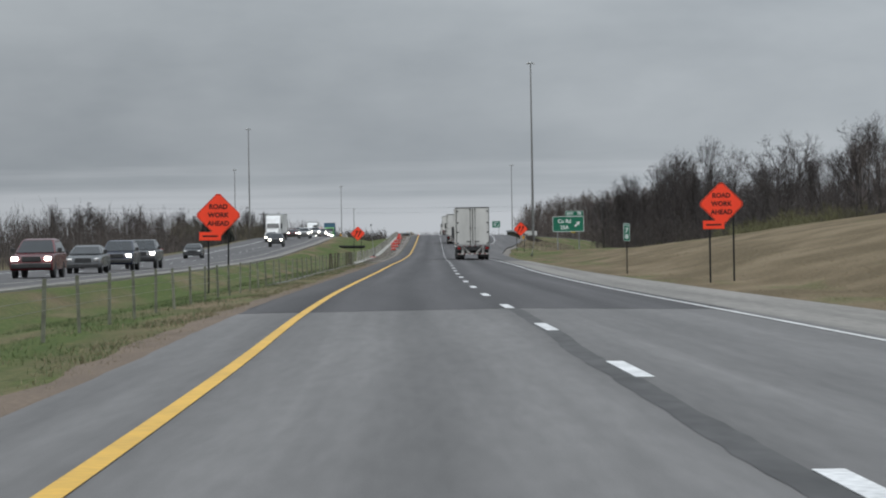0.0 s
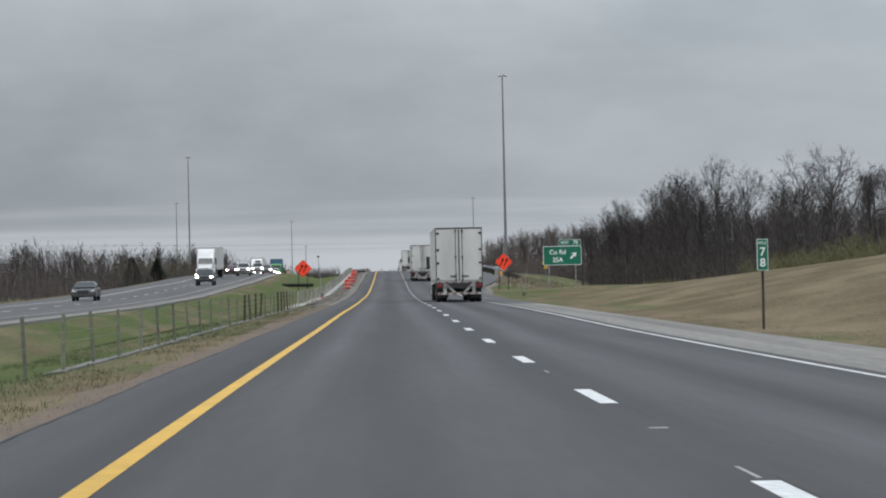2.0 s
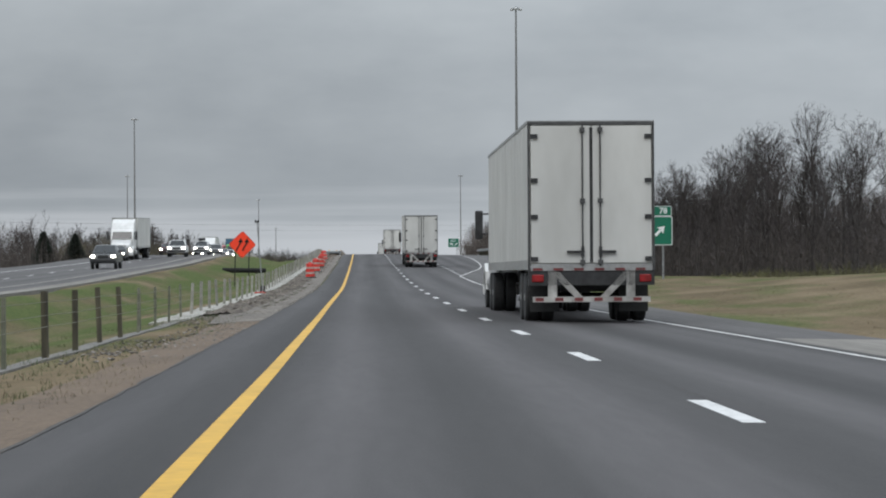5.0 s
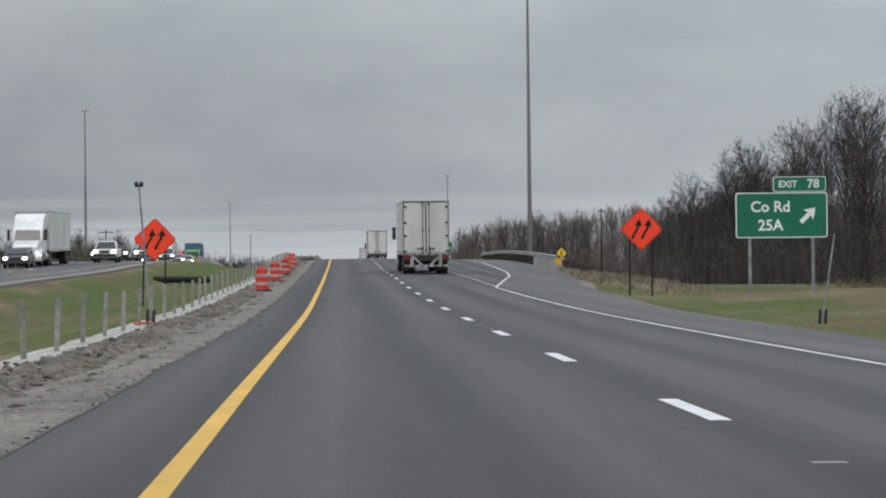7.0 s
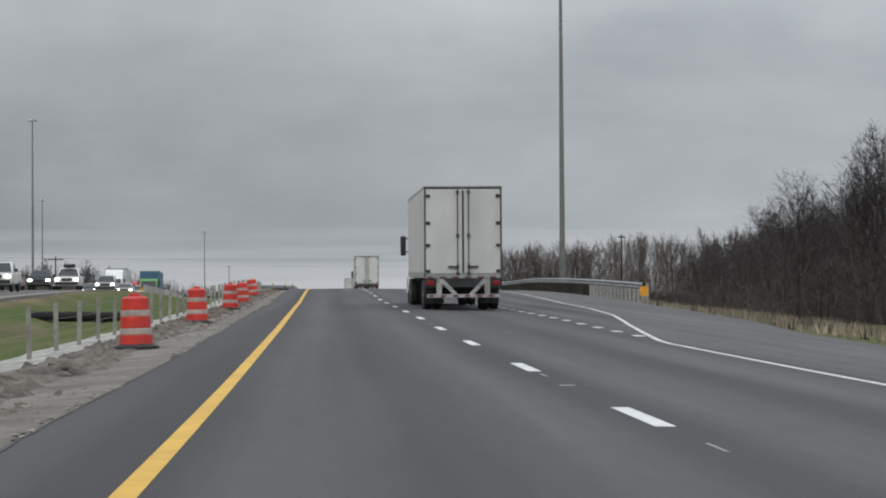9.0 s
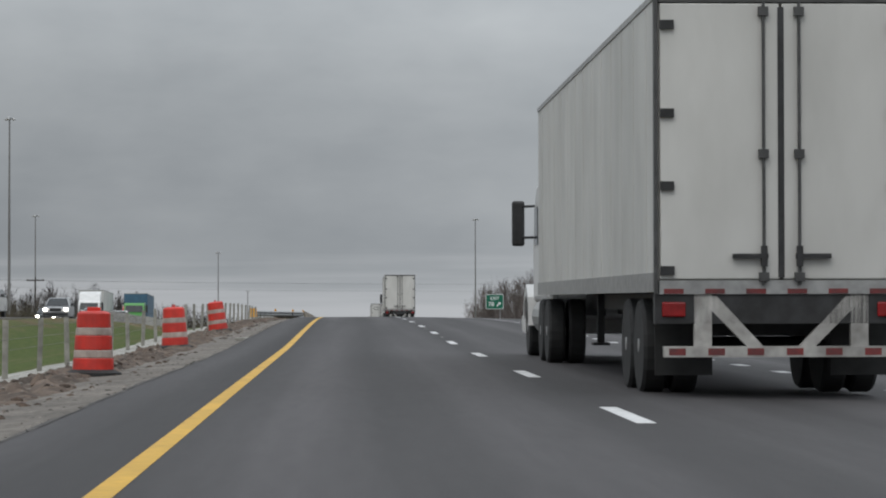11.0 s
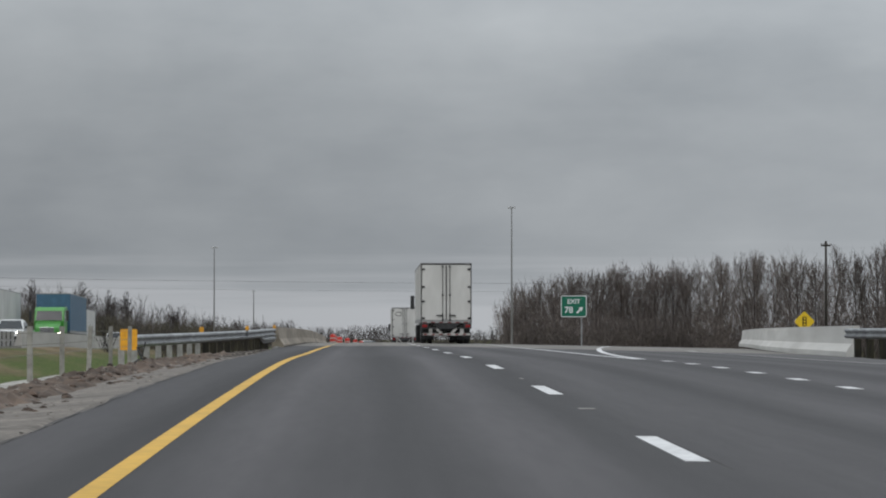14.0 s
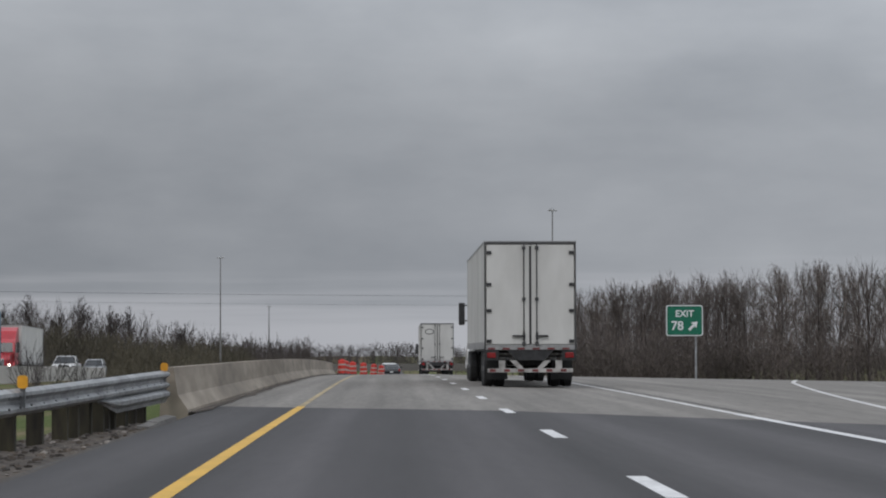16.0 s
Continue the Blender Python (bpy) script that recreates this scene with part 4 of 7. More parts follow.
def plant_woods():
    rng = random.Random(11)
    protos = [bare_tree(i, 12.0, sp) for i, sp in enumerate((0.9, 0.75, 1.0, 0.85))] + [bare_tree(20 + i, 12.0, sp, HAZED_TWIG, 1.1, 0.22, 0.5) for i, sp in enumerate((0.72, 0.85, 0.62))] + [bare_tree(31, 12.0, 0.95, TWIG, 1.6, 0.30, 0.6)]
    spots = []
    # roadside wood
    for s in list(np.arange(268, 380, 4.6)) + list(np.arange(380, 452, 3.0)) + list(np.arange(452, 625, 4.8)):
        d0 = float(wood_edge(s))
        for lo, hi, chance in ((-1.5, 3, 0.9), (5, 14, 0.75)):
            if rng.random() < chance:
                d, q = d0 + rng.uniform(lo, hi), s + rng.uniform(-2, 2)
                spots.append((d, q, wood_height(q, d) * rng.uniform(0.86, 1.10) / 12, rng.choice((0, 1, 2, 3)), 1.0))
    # distant wood beyond the ramp
    for d0 in np.arange(38, 175, 2.05):
        d = d0 + rng.uniform(-1, 1)
        q = far_edge(d) + rng.uniform(0, 16)
        spots.append((d, q, (far_top(d) - terrain(q, d)) * rng.uniform(0.92, 1.08) / 12, rng.choice((4, 5, 6)), 0.9))
    # distant trees beyond the oncoming carriageway
    for d0 in np.arange(44, 190, 6.5):
        d = -d0 - rng.uniform(-2, 2)
        q = 1190 + rng.uniform(-20, 60)
        spots.append((d, q, (left_top(d) - terrain(q, d)) * rng.uniform(0.95, 1.22) / 12, 7, 1.0))
    for i, (d, s, k, w, wide) in enumerate(spots):
        g = G(d, s, -0.1)
        m = Matrix.Translation(g) @ Matrix.Rotation(rng.uniform(0, 6.28), 4, 'Z')
        if i < len(protos):
            w, ob = i, protos[i]
            ob.matrix_world = m
        else:
            ob = copy_thing(protos[w], m)
        ob.scale = (k * wide * rng.uniform(0.95, 1.25), k * wide * rng.uniform(0.95, 1.25), k * 0.97)


def stem_wood(name, seed, spots, twigs, material, label, category="woods", stem_r=0.006, twig_w=0.026, reach=0.21, low=0.25, fan=(0.2, 0.8), fine=(0.1, 1.0)):
    """Crowded young growth: slim tapering stems, each with many fine upward twigs."""
    rng = np.random.default_rng(seed)
    B = np.array([tuple(G(d, s, -0.2)) for d, s, _ in spots])
    H = np.array([h for _, _, h in spots])
    n = len(B)
    lean = rng.normal(0, 0.08, (n, 2)) * H[:, None]
    top = B + np.column_stack([lean, H * 0.94])
    r = stem_r * H * rng.uniform(0.6, 1.4, n)
    a0 = rng.uniform(0, 6.28, n)
    V, F = [], []
    for k in range(3):
        a = a0 + k * 2.0944
        V.append(B + np.column_stack([r * np.cos(a), r * np.sin(a), np.zeros(n)]))
    V.append(top)
    i = np.arange(n)
    F += [np.column_stack([i + n * p, i + n * q, i + 3 * n]) for p, q in ((0, 1), (1, 2), (2, 0))]
    # boughs that lean outward, and finer twigs along each bough
    def blades(root, own, dir0, L, w0, open_by):
        m = len(root)
        az, tilt = rng.uniform(0, 6.28, m), rng.uniform(open_by[0], open_by[1], m)
        out = np.column_stack([np.cos(az) * np.sin(tilt), np.sin(az) * np.sin(tilt), np.cos(tilt)])
        dirv = out + dir0
        dirv /= np.linalg.norm(dirv, axis=1)[:, None]
        tip = root + dirv * L[:, None]
        w = np.cross(dirv, rng.normal(0, 1, (m, 3)))
        w = w / np.linalg.norm(w, axis=1)[:, None] * (w0 * rng.uniform(0.5, 1.2, m))[:, None] * 0.5
        k, j = sum(len(v) for v in V), np.arange(m)
        V.extend([root - w, root + w, tip])
        F.append(np.column_stack([k + j, k + m + j, k + 2 * m + j]))
        return dirv, tip
    nb, nt = twigs
    m = n * nb
    own = np.repeat(i, nb)
    u = low + (0.97 - low) * rng.random(m) ** 0.7
    root = B[own] + (top - B)[own] * u[:, None]
    L = H[own] * reach * rng.uniform(0.45, 1.0, m) * np.minimum(1.5 - u, 0.75) / 0.75
    dirv, tip = blades(root, own, np.zeros(3), L, twig_w * 1.6, fan)
    own2 = np.repeat(np.arange(m), nt)
    v = rng.uniform(0.25, 1.0, m * nt)
    blades(root[own2] + (tip - root)[own2] * v[:, None], own2, dirv[own2] * 0.8, L[own2] * rng.uniform(0.4, 0.85, m * nt), twig_w, fine)
    V, F = np.concatenate(V), np.concatenate(F).astype(np.int32)
    me = bpy.data.meshes.new(name)
    me.vertices.add(len(V))
    me.vertices.foreach_set("co", V.ravel())
    me.loops.add(F.size)
    me.loops.foreach_set("vertex_index", F.ravel())
    me.polygons.add(len(F))
    me.polygons.foreach_set("loop_start", np.arange(0, F.size, 3))
    me.polygons.foreach_set("loop_total", np.full(len(F), 3))
    me.update(calc_edges=True)
    me.materials.append(material)
    return tagged(new(name, me), label, category, kind="stuff")


def lumps(d, s, scale=0.05):
    return 1.0 + 0.28 * noise.noise(Vector((d * scale, s * scale, 9.1))) + 0.12 * noise.noise(Vector((d * 0.3, s * 0.3, 2.1)))


def build_thickets():
    rng = random.Random(5)
    sp = []
    for i in range(2300):
        s = rng.uniform(270, 640) if i < 1500 else rng.uniform(300, 470)
        d = float(wood_edge(s)) + 27 * rng.random() ** 1.3
        sp.append((d, s, wood_height(s, d) * rng.uniform(0.35, 0.70) * lumps(d, s)))
    stem_wood("woods", 3, sp, (13, 5), TWIG, "deep leafless wood, grey-brown stems and fine twigs", stem_r=0.0028, low=0.06, twig_w=0.028, fan=(0.3, 1.2), fine=(0.2, 1.5))
    sp = []
    for _ in range(2000):
        d = 36 + 170 * rng.random() ** 1.25
        q = far_edge(d) + 2 + 45 * rng.random()
        sp.append((d, q, (far_top(d) - terrain(q, d)) * rng.uniform(0.55, 1.0) * (0.86 + 0.14 * lumps(d, q))))
    stem_wood("ramp_woods", 13, sp, (14, 5), HAZED_TWIG, "distant leafless wood beyond the exit ramp, dense brown crowns", stem_r=0.0035, twig_w=0.075, reach=0.20, low=0.08, fan=(0.2, 1.1), fine=(0.1, 1.3))
    sp = []
    for i in range(4300):
        s = rng.uniform(268, 640)
        d = float(wood_edge(s)) - 3 + rng.uniform(0, 24)
        sp.append((d, s, rng.uniform(1.2, 4.6) * lumps(d, s)))
    stem_wood("undergrowth", 4, sp, (7, 4), UNDERBRUSH, "dense bare undergrowth along the wood's edge", "brush", 0.004, 0.034, 0.42, 0.05, (0.25, 1.3), (0.1, 1.5))
    sp = []
    for _ in range(1800):
        d = 37 + 140 * rng.random() ** 1.2
        sp.append((d, far_edge(d) - rng.uniform(0, 16), rng.uniform(2.5, 12.0) * lumps(d, 3.0, 0.12)))
    stem_wood("ramp_undergrowth", 14, sp, (10, 5), HAZED_TWIG, "dense bare undergrowth before the distant wood", "brush", 0.003, 0.085, 0.36, 0.04, (0.25, 1.3), (0.1, 1.5))
    sp = []
    for _ in range(1300):
        s = rng.uniform(268, 378)
        h = float(np.interp(s, (268, 322, 345, 378), (2.9, 2.5, 1.6, 0.8))) * (1.0 + 0.4 * noise.noise(Vector((s * 0.09, 3.3, 1.0))))
        sp.append((float(wood_edge(s)) - 8 + rng.uniform(0, 9), s, rng.uniform(0.35, 1.0) * h))
    stem_wood("green_brush", 6, sp, (8, 6), BRUSH, "olive-green budding brush below the wood", "brush", 0.008, 0.034, 0.5, 0.05, (0.25, 1.3), (0.1, 1.5))
    # Invented brush that darkens the gaps below the right-hand rail.
    sp = []
    for _ in range(650):
        s = rng.uniform(387, 494)
        sp.append((13.5 + rng.uniform(0, 1.8), s, rng.uniform(0.35, 0.85)))
    stem_wood("rail_brush", 19, sp, (8, 4), UNDERBRUSH, "low dead brush added to darken the gaps under the guard rail", "brush", 0.012, 0.03, 0.6, 0.05, (0.25, 1.3), (0.1, 1.5))
    sp = []
    for i in range(3500):
        s = rng.uniform(230, 660)
        d = float(other_d(s)) - 12 - 34 * rng.random()
        top = float(np.interp(s, (230, 400, 480, 640), (6.4, 6.0, 4.8, 5.0)))
        if 430 < s < 488 and d > -47:
            top *= 0.45
        sp.append((d, s, top * (0.48 + 0.54 * rng.random() ** 1.6) * lumps(d, s)))
    stem_wood("scrub_wood", 7, sp, (9, 4), UNDERBRUSH, "leafless scrub wood behind the oncoming carriageway", "woods", 0.006, 0.030, 0.22, 0.10)
    sp = []
    for i in range(2900):
        d = -24 - 190 * rng.random() ** 1.2
        s = 1150 + 130 * rng.random() + max(0.0, -d - 60) * 0.5
        sp.append((d, s, (left_top(d) - terrain(s, d)) * (0.50 + 0.52 * rng.random() ** 1.5) * lumps(d, s, 0.03)))
    stem_wood("left_woods", 17, sp, (9, 4), UNDERBRUSH, "distant leafless wood sloping down to the highway", "woods", 0.007, 0.085, 0.24, 0.08)
    sp = []
    for _ in range(1900):
        d = -36 - 75 * rng.random()
        s = 1060 + 95 * rng.random()
        sp.append((d, s, (0.62 * left_top(d) - terrain(s, d)) * rng.uniform(0.45, 1.0) * lumps(d, s, 0.04)))
    stem_wood("olive_thicket", 18, sp, (9, 5), BRUSH_GREY, "olive-brown thicket in front of the distant wood", "brush", 0.008, 0.085, 0.34, 0.05, (0.25, 1.2), (0.1, 1.3))
    sp = []
    for _ in range(1100):
        s = rng.uniform(480, 1050)
        sp.append((float(other_d(s)) - 8.2 - rng.uniform(0, 6), s, rng.uniform(1.0, 3.4)))
    stem_wood("roadside_brush", 9, sp, (8, 4), BRUSH_GREY, "olive brush beside the oncoming carriageway", "brush", 0.008, 0.03, 0.5, 0.05, (0.25, 1.3), (0.1, 1.5))
    sp = []
    for i in range(1600):
        s = rng.uniform(700, 1150) if i < 1200 else rng.uniform(620, 1150)
        d = float(other_d(s)) + 7.5 + 5 * rng.random() if i < 1200 else rng.uniform(float(other_d(s)) + 8.5, -10.0)
        sp.append((d, s, rng.uniform(1.0, 2.8) * (1.0 if s > 700 else 0.5)))
    stem_wood("median_brush", 10, sp, (8, 4), BRUSH_GREY, "olive and grey brush filling the median beyond the bridge", "brush", 0.008, 0.03, 0.5, 0.05, (0.25, 1.3), (0.1, 1.5))
    sp = []
    for _ in range(2200):
        s, d = rng.uniform(1620, 1760), rng.uniform(-220, 260)
        sp.append((d, s, rng.uniform(9.0, 12.5) * lumps(d, s, 0.03)))
    for _ in range(1500):
        s = rng.uniform(1300, 2300)
        x = rng.uniform(-460, 460)
        d = x if abs(x) > 25 or s > 1450 else x + (60 if x > 0 else -60)
        sp.append((d, s, rng.uniform(6, 11.5) * lumps(d, s, 0.02)))
    stem_wood("far_woods", 8, sp, (7, 4), TWIG, "distant leafless woods on the horizon", "woods", 0.012, 0.13, 0.30, 0.05, (0.25, 1.2), (0.1, 1.3))


def bare_bush(d, s, H, seed):
    rng = random.Random(seed)
    segs = []
    for _ in range(16):
        p = Vector((rng.uniform(-0.25, 0.25), rng.uniform(-0.25, 0.25), -0.1))
        dv = Vector((rng.uniform(-0.5, 0.5), rng.uniform(-0.5, 0.5), 1)).normalized()
        for i in range(4):
            q = p + dv * H * 0.27
            segs.append((p, q, 0.016 * (1 - 0.2 * i), 0.016 * (0.8 - 0.2 * i), 1))
            for _ in range(5):
                dn = (dv + Vector((rng.uniform(-0.8, 0.8), rng.uniform(-0.8, 0.8), rng.uniform(-0.1, 0.5)))).normalized()
                o = p.lerp(q, rng.random())
                segs.append((o, o + dn * H * rng.uniform(0.12, 0.28), 0.008, 0.0, 2))
            p = q
            dv = (dv + Vector((rng.uniform(-0.3, 0.3), rng.uniform(-0.3, 0.3), 0.1))).normalized()
    V, F = tubes(segs, 3)
    ob = mesh_object("bare_bush", V, F, TWIG)
    ob.location = G(d, s, 0)
    tagged(ob, "leafless twiggy bush in the median grass", "bush", "median bushes")


for i, a in enumerate(((-14.2, 566, 1.9), (-15.6, 571, 2.2), (-16.6, 577, 1.8), (-13.6, 573, 1.4), (-17.6, 569, 2.0), (-15.0, 584, 2.3))):
    bare_bush(*a, 40 + i)


plant_woods()
build_thickets()


def cedar(s, d, H):
    rng = random.Random(int(s))
    t = empty("evergreen_tree", Matrix.Translation(G(d, s, -0.1)))
    part("trunk", Build().tube((0, 0, 0), (0, 0, H * 0.95), 0.14, 0.03, 6), BARK, t)
    V, F = [], []
    for _ in range(1500):
        h = rng.uniform(0.06, 1.0)
        r = (0.46 * H * (1.02 - h) ** 0.9) * rng.uniform(0.3, 1.0)
        a = rng.uniform(0, 6.28)
        c = Vector((r * math.cos(a), r * math.sin(a), h * H))
        u = Vector((math.cos(a), math.sin(a), rng.uniform(0.2, 1.2))).normalized() * rng.uniform(0.15, 0.4)
        w = u.orthogonal().normalized() * rng.uniform(0.06, 0.14)
        w2 = u.cross(w).normalized() * 0.08
        k = len(V)
        V += [c - w, c + w, c + u, c + w2]
        F += [(k, k + 1, k + 2), (k, k + 2, k + 3), (k + 1, k + 3, k + 2)]
    mesh_object("crown", V, F, CEDAR, t)
    tagged(t, "dark evergreen cedar beyond the oncoming carriageway", "tree", "evergreen trees")


cedar(485, -44.3, 5.0 - terrain(485, -44.3))
cedar(486, -40.3, 4.7 - terrain(486, -40.3))


# ---------------------------------------------------------------- masts, poles, wires
def high_mast(d, s, base, top, r=0.30):
    g = G(d, s, 0)
    b = min(base, g.z)
    t = empty("light_mast", Matrix.Translation((g.x, g.y, b)))
    H = top - b
    part("footing", Build().lathe(((0.55, -0.2), (0.55, 0.35), (0.5, 0.4)), 16), CONCRETE, t)
    k = Build()
    n = 5
    for i in range(n):
        k.tube((0, 0, 0.4 + (H - 0.4) * i / n), (0, 0, 0.4 + (H - 0.4) * (i + 1) / n), r * (1 - 0.62 * i / n), r * (1 - 0.62 * (i + 1) / n), 14, caps=False)
    part("shaft", k, POST_GREY, t, smooth=True)
    part("head_ring", Build().lathe(((0.16, H - 0.35), (0.42, H - 0.25), (0.42, H - 0.12), (0.12, H + 0.1)), 14), GALV, t)
    for a in (0.4, 2.5, 4.6):
        part("luminaire", Build().lathe(((0.10, 0.25), (0.26, 0.0), (0.20, -0.12)), 12, (0.62 * math.cos(a), 0.62 * math.sin(a), H - 0.3)), ALU, t)
    return tagged(t, "tall slim galvanised highway light mast with a small lamp ring", "light pole", "highway light masts")


high_mast(17.71, 483.6, 0.5, 34.1, 0.26)
high_mast(-50.9, 696.5, 0.0, 31.8, 0.25)
high_mast(-68.3, 872.0, 0.0, 25.8, 0.22)
high_mast(-38.55, 1041.5, 0.0, 23.2, 0.22)
high_mast(-45.85, 1437.0, -2.0, 19.0, 0.34)
high_mast(26.8, 925.2, -2.2, 27.3, 0.23)


def utility_pole(d, s, top, arm=1.25):
    g = G(d, s, 0)
    H = top - g.z
    t = empty("utility_pole", Matrix.Translation(g))
    part("pole", Build().tube((0, 0, -0.5), (0, 0, H), 0.17, 0.11, 10), WOOD, t, smooth=True)
    part("crossarm", Build().box(-arm, arm, -0.07, 0.07, H - 0.55, H - 0.38), WOOD, t)
    for x in (-0.88 * arm, -0.32 * arm, 0.32 * arm, 0.88 * arm):
        part("insulator", Build().lathe(((0.05, H - 0.38), (0.09, H - 0.3), (0.05, H - 0.2)), 8, (x, 0, 0)), ALU, t)
    return tagged(t, "dark weathered wooden utility pole with one crossarm", "utility pole", "utility poles")


for a in ((44.5, 674.0, 11.55, 0.5), (-47.0, 695.0, 8.9), (-135.0, 905.0, 14.2), (124.0, 985.0, 13.6)):
    utility_pole(*a)


def wire(a, b, sag, name="power_line"):
    k = Build()
    n = 16
    pts = []
    for i in range(n + 1):
        u = i / n
        p = Vector(a).lerp(Vector(b), u)
        p.z -= sag * 4 * u * (1 - u)
        pts.append(p)
    o = pts[0]
    for p in pts:
        for c in range(4):
            k.v.append(tuple(p - o + Vector((0, 0.013 * math.cos(c * 1.571), 0.013 * math.sin(c * 1.571)))))
    for i in range(n):
        for c in range(4):
            k.f.append((4 * i + c, 4 * i + (c + 1) % 4, 4 * i + 4 + (c + 1) % 4, 4 * i + 4 + c))
    ob = part(name, k, DARK_STEEL)
    ob.location = o
    tagged(ob, "thin dark power line sagging across the highway", "power line", "power lines")


for dx, dz in ((-1.1, 0.0), (0.4, 0.0), (1.1, -1.7)):
    wire((float(road_x(900)) - 135 + dx, along(905), 14.0 + dz), (float(road_x(985)) + 124 + dx, along(985), 13.4 + dz), 1.1)


# ---------------------------------------------------------------- signs
def diamond(half):
    c = 0.07
    return ((-c, -half + c), (c, -half + c), (half - c, -c), (half - c, c), (c, half - c), (-c, half - c), (-half + c, c), (-half + c, -c))


def roadwork_sign(d, s, kind, z, tilt=0.0, gap=0.46):
    """Orange diamond on two dark posts, its middle at height z."""
    g = G(d, s, 0)
    zc = z - g.z
    t = empty("roadwork_sign", Matrix.Translation(g) @ Matrix.Rotation(radians(tilt), 4, 'Y'))
    for x in (-gap, gap):
        part("post", Build().box(x - 0.032, x + 0.032, 0.03, 0.09, -0.4, zc + 0.35), SIGN_BLACK, t)
    panel = part("panel", Build().plate(diamond(0.89), -0.006, 0.012), ORANGE, t, "bright orange diamond panel")
    panel.location = (0, 0, zc)
    part("border", Build().plate(diamond(0.865), -0.0085, -0.006), SIGN_BLACK, panel)
    part("face", Build().plate(diamond(0.845), -0.011, -0.0085), ORANGE, panel)
    if kind == "text":
        for txt, z, sz in (("ROAD", 0.32, 0.25), ("WORK", 0.0, 0.25), ("AHEAD", -0.32, 0.25)):
            letters(txt, sz, SIGN_BLACK, panel, 0, -0.014, z, bold=0.008)
        pl = part("plaque", Build().plate(((-0.72, -0.16), (0.10, -0.16), (0.10, 0.16), (-0.72, 0.16)), -0.022, -0.014), ORANGE, t, "small orange plaque below the diamond")
        pl.location = (0, 0, zc - 0.80)
        b = Build()
        b.plate(((-0.60, -0.03), (-0.02, -0.03), (-0.02, 0.03), (-0.60, 0.03)), -0.026, -0.022)
        part("legend_bar", b, SIGN_BLACK, pl)
        tagged(t, "orange diamond sign reading ROAD WORK AHEAD on two dark posts", "road sign", "roadwork signs")
    else:
        for x in (-0.24, 0.16):
            b = Build()
            mid = []
            for i in range(13):
                u = i / 12
                mid.append((x - 0.12 + 0.24 * (3 * u * u - 2 * u ** 3), -0.40 + 0.58 * u))
            w = 0.055
            out = [(px - w, pz) for px, pz in mid] + [(px + w, pz) for px, pz in reversed(mid)]
            b.plate(out, -0.014, -0.011)
            hx, hz = mid[-1]
            b.plate(((hx - 0.16, hz - 0.04), (hx + 0.16, hz - 0.04), (hx + 0.02, hz + 0.24)), -0.0145, -0.011)
            part("curved_arrow", b, SIGN_BLACK, panel)
        tagged(t, "orange diamond sign with two black lane shift arrows on dark posts", "road sign", "roadwork signs")
    return t


roadwork_sign(-9.24, 116.7, "text", 1.90, 0.8, 0.38)
roadwork_sign(10.16, 117.6, "text", 2.03, 0.0, 0.46)
roadwork_sign(-10.33, 321.1, "arrows", 1.74, 1.5, 0.44)
roadwork_sign(9.49, 321.0, "arrows", 1.96, 0.8, 0.46)


def rounded(x0, x1, z0, z1, r, n=4):
    out = []
    for cx, cz, a0 in ((x1 - r, z0 + r, -90), (x1 - r, z1 - r, 0), (x0 + r, z1 - r, 90), (x0 + r, z0 + r, 180)):
        for i in range(n + 1):
            a = radians(a0 + 90 * i / n)
            out.append((cx + r * math.cos(a), cz + r * math.sin(a)))
    return out


def green_panel(name, x0, x1, z0, z1, parent, r=0.12, edge=0.045):
    p = part(name, Build().plate(rounded(x0, x1, z0, z1, r), -0.02, 0.02), SIGN_WHITE, parent, "white-edged green panel")
    part("field", Build().plate(rounded(x0 + edge, x1 - edge, z0 + edge, z1 - edge, r - edge * 0.6), -0.026, -0.02), GREEN_SIGN, p)
    return p


def slanted_arrow(parent, cx, cz, size):
    b = Build()
    dx = dz = size * 0.7071
    px, pz = -dz, dx
    def q(u, v):
        return (cx + dx * u + px * v, cz + dz * u + pz * v)
    b.plate((q(-0.62, -0.13), q(0.1, -0.13), q(0.1, 0.13), q(-0.62, 0.13)), -0.03, -0.026)
    b.plate((q(0.0, -0.42), q(0.62, 0.0), q(0.0, 0.42), q(0.14, 0.0)), -0.031, -0.026)
    part("arrow", b, SIGN_WHITE, parent)


def exit_guide_sign():
    g = G(15.35, 321.3, 0)
    t = empty("exit_guide_sign", Matrix.Translation(g))
    z0 = 1.55 - g.z
    for x in (-1.32, 1.29):
        part("post", Build().box(x - 0.06, x + 0.06, 0.03, 0.14, -0.5, z0 + 1.7), GALV, t)
    main = green_panel("main_panel", -1.90, 1.89, z0, z0 + 1.86, t)
    letters("Co Rd", 0.62, SIGN_WHITE, main, -0.47, -0.03, z0 + 1.26, bold=0.013)
    letters("25A", 0.62, SIGN_WHITE, main, -0.47, -0.03, z0 + 0.50, bold=0.013)
    slanted_arrow(main, 1.09, z0 + 0.93, 0.69)
    tab = green_panel("exit_panel", -0.35, 1.84, z0 + 1.89, z0 + 2.51, t, 0.09, 0.03)
    letters("EXIT", 0.38, SIGN_WHITE, tab, 0.26, -0.03, z0 + 2.19, bold=0.009)
    letters("78", 0.51, SIGN_WHITE, tab, 1.31, -0.03, z0 + 2.20, bold=0.011)
    tagged(t, "green exit guide sign for Co Rd 25A on steel posts", "road sign")


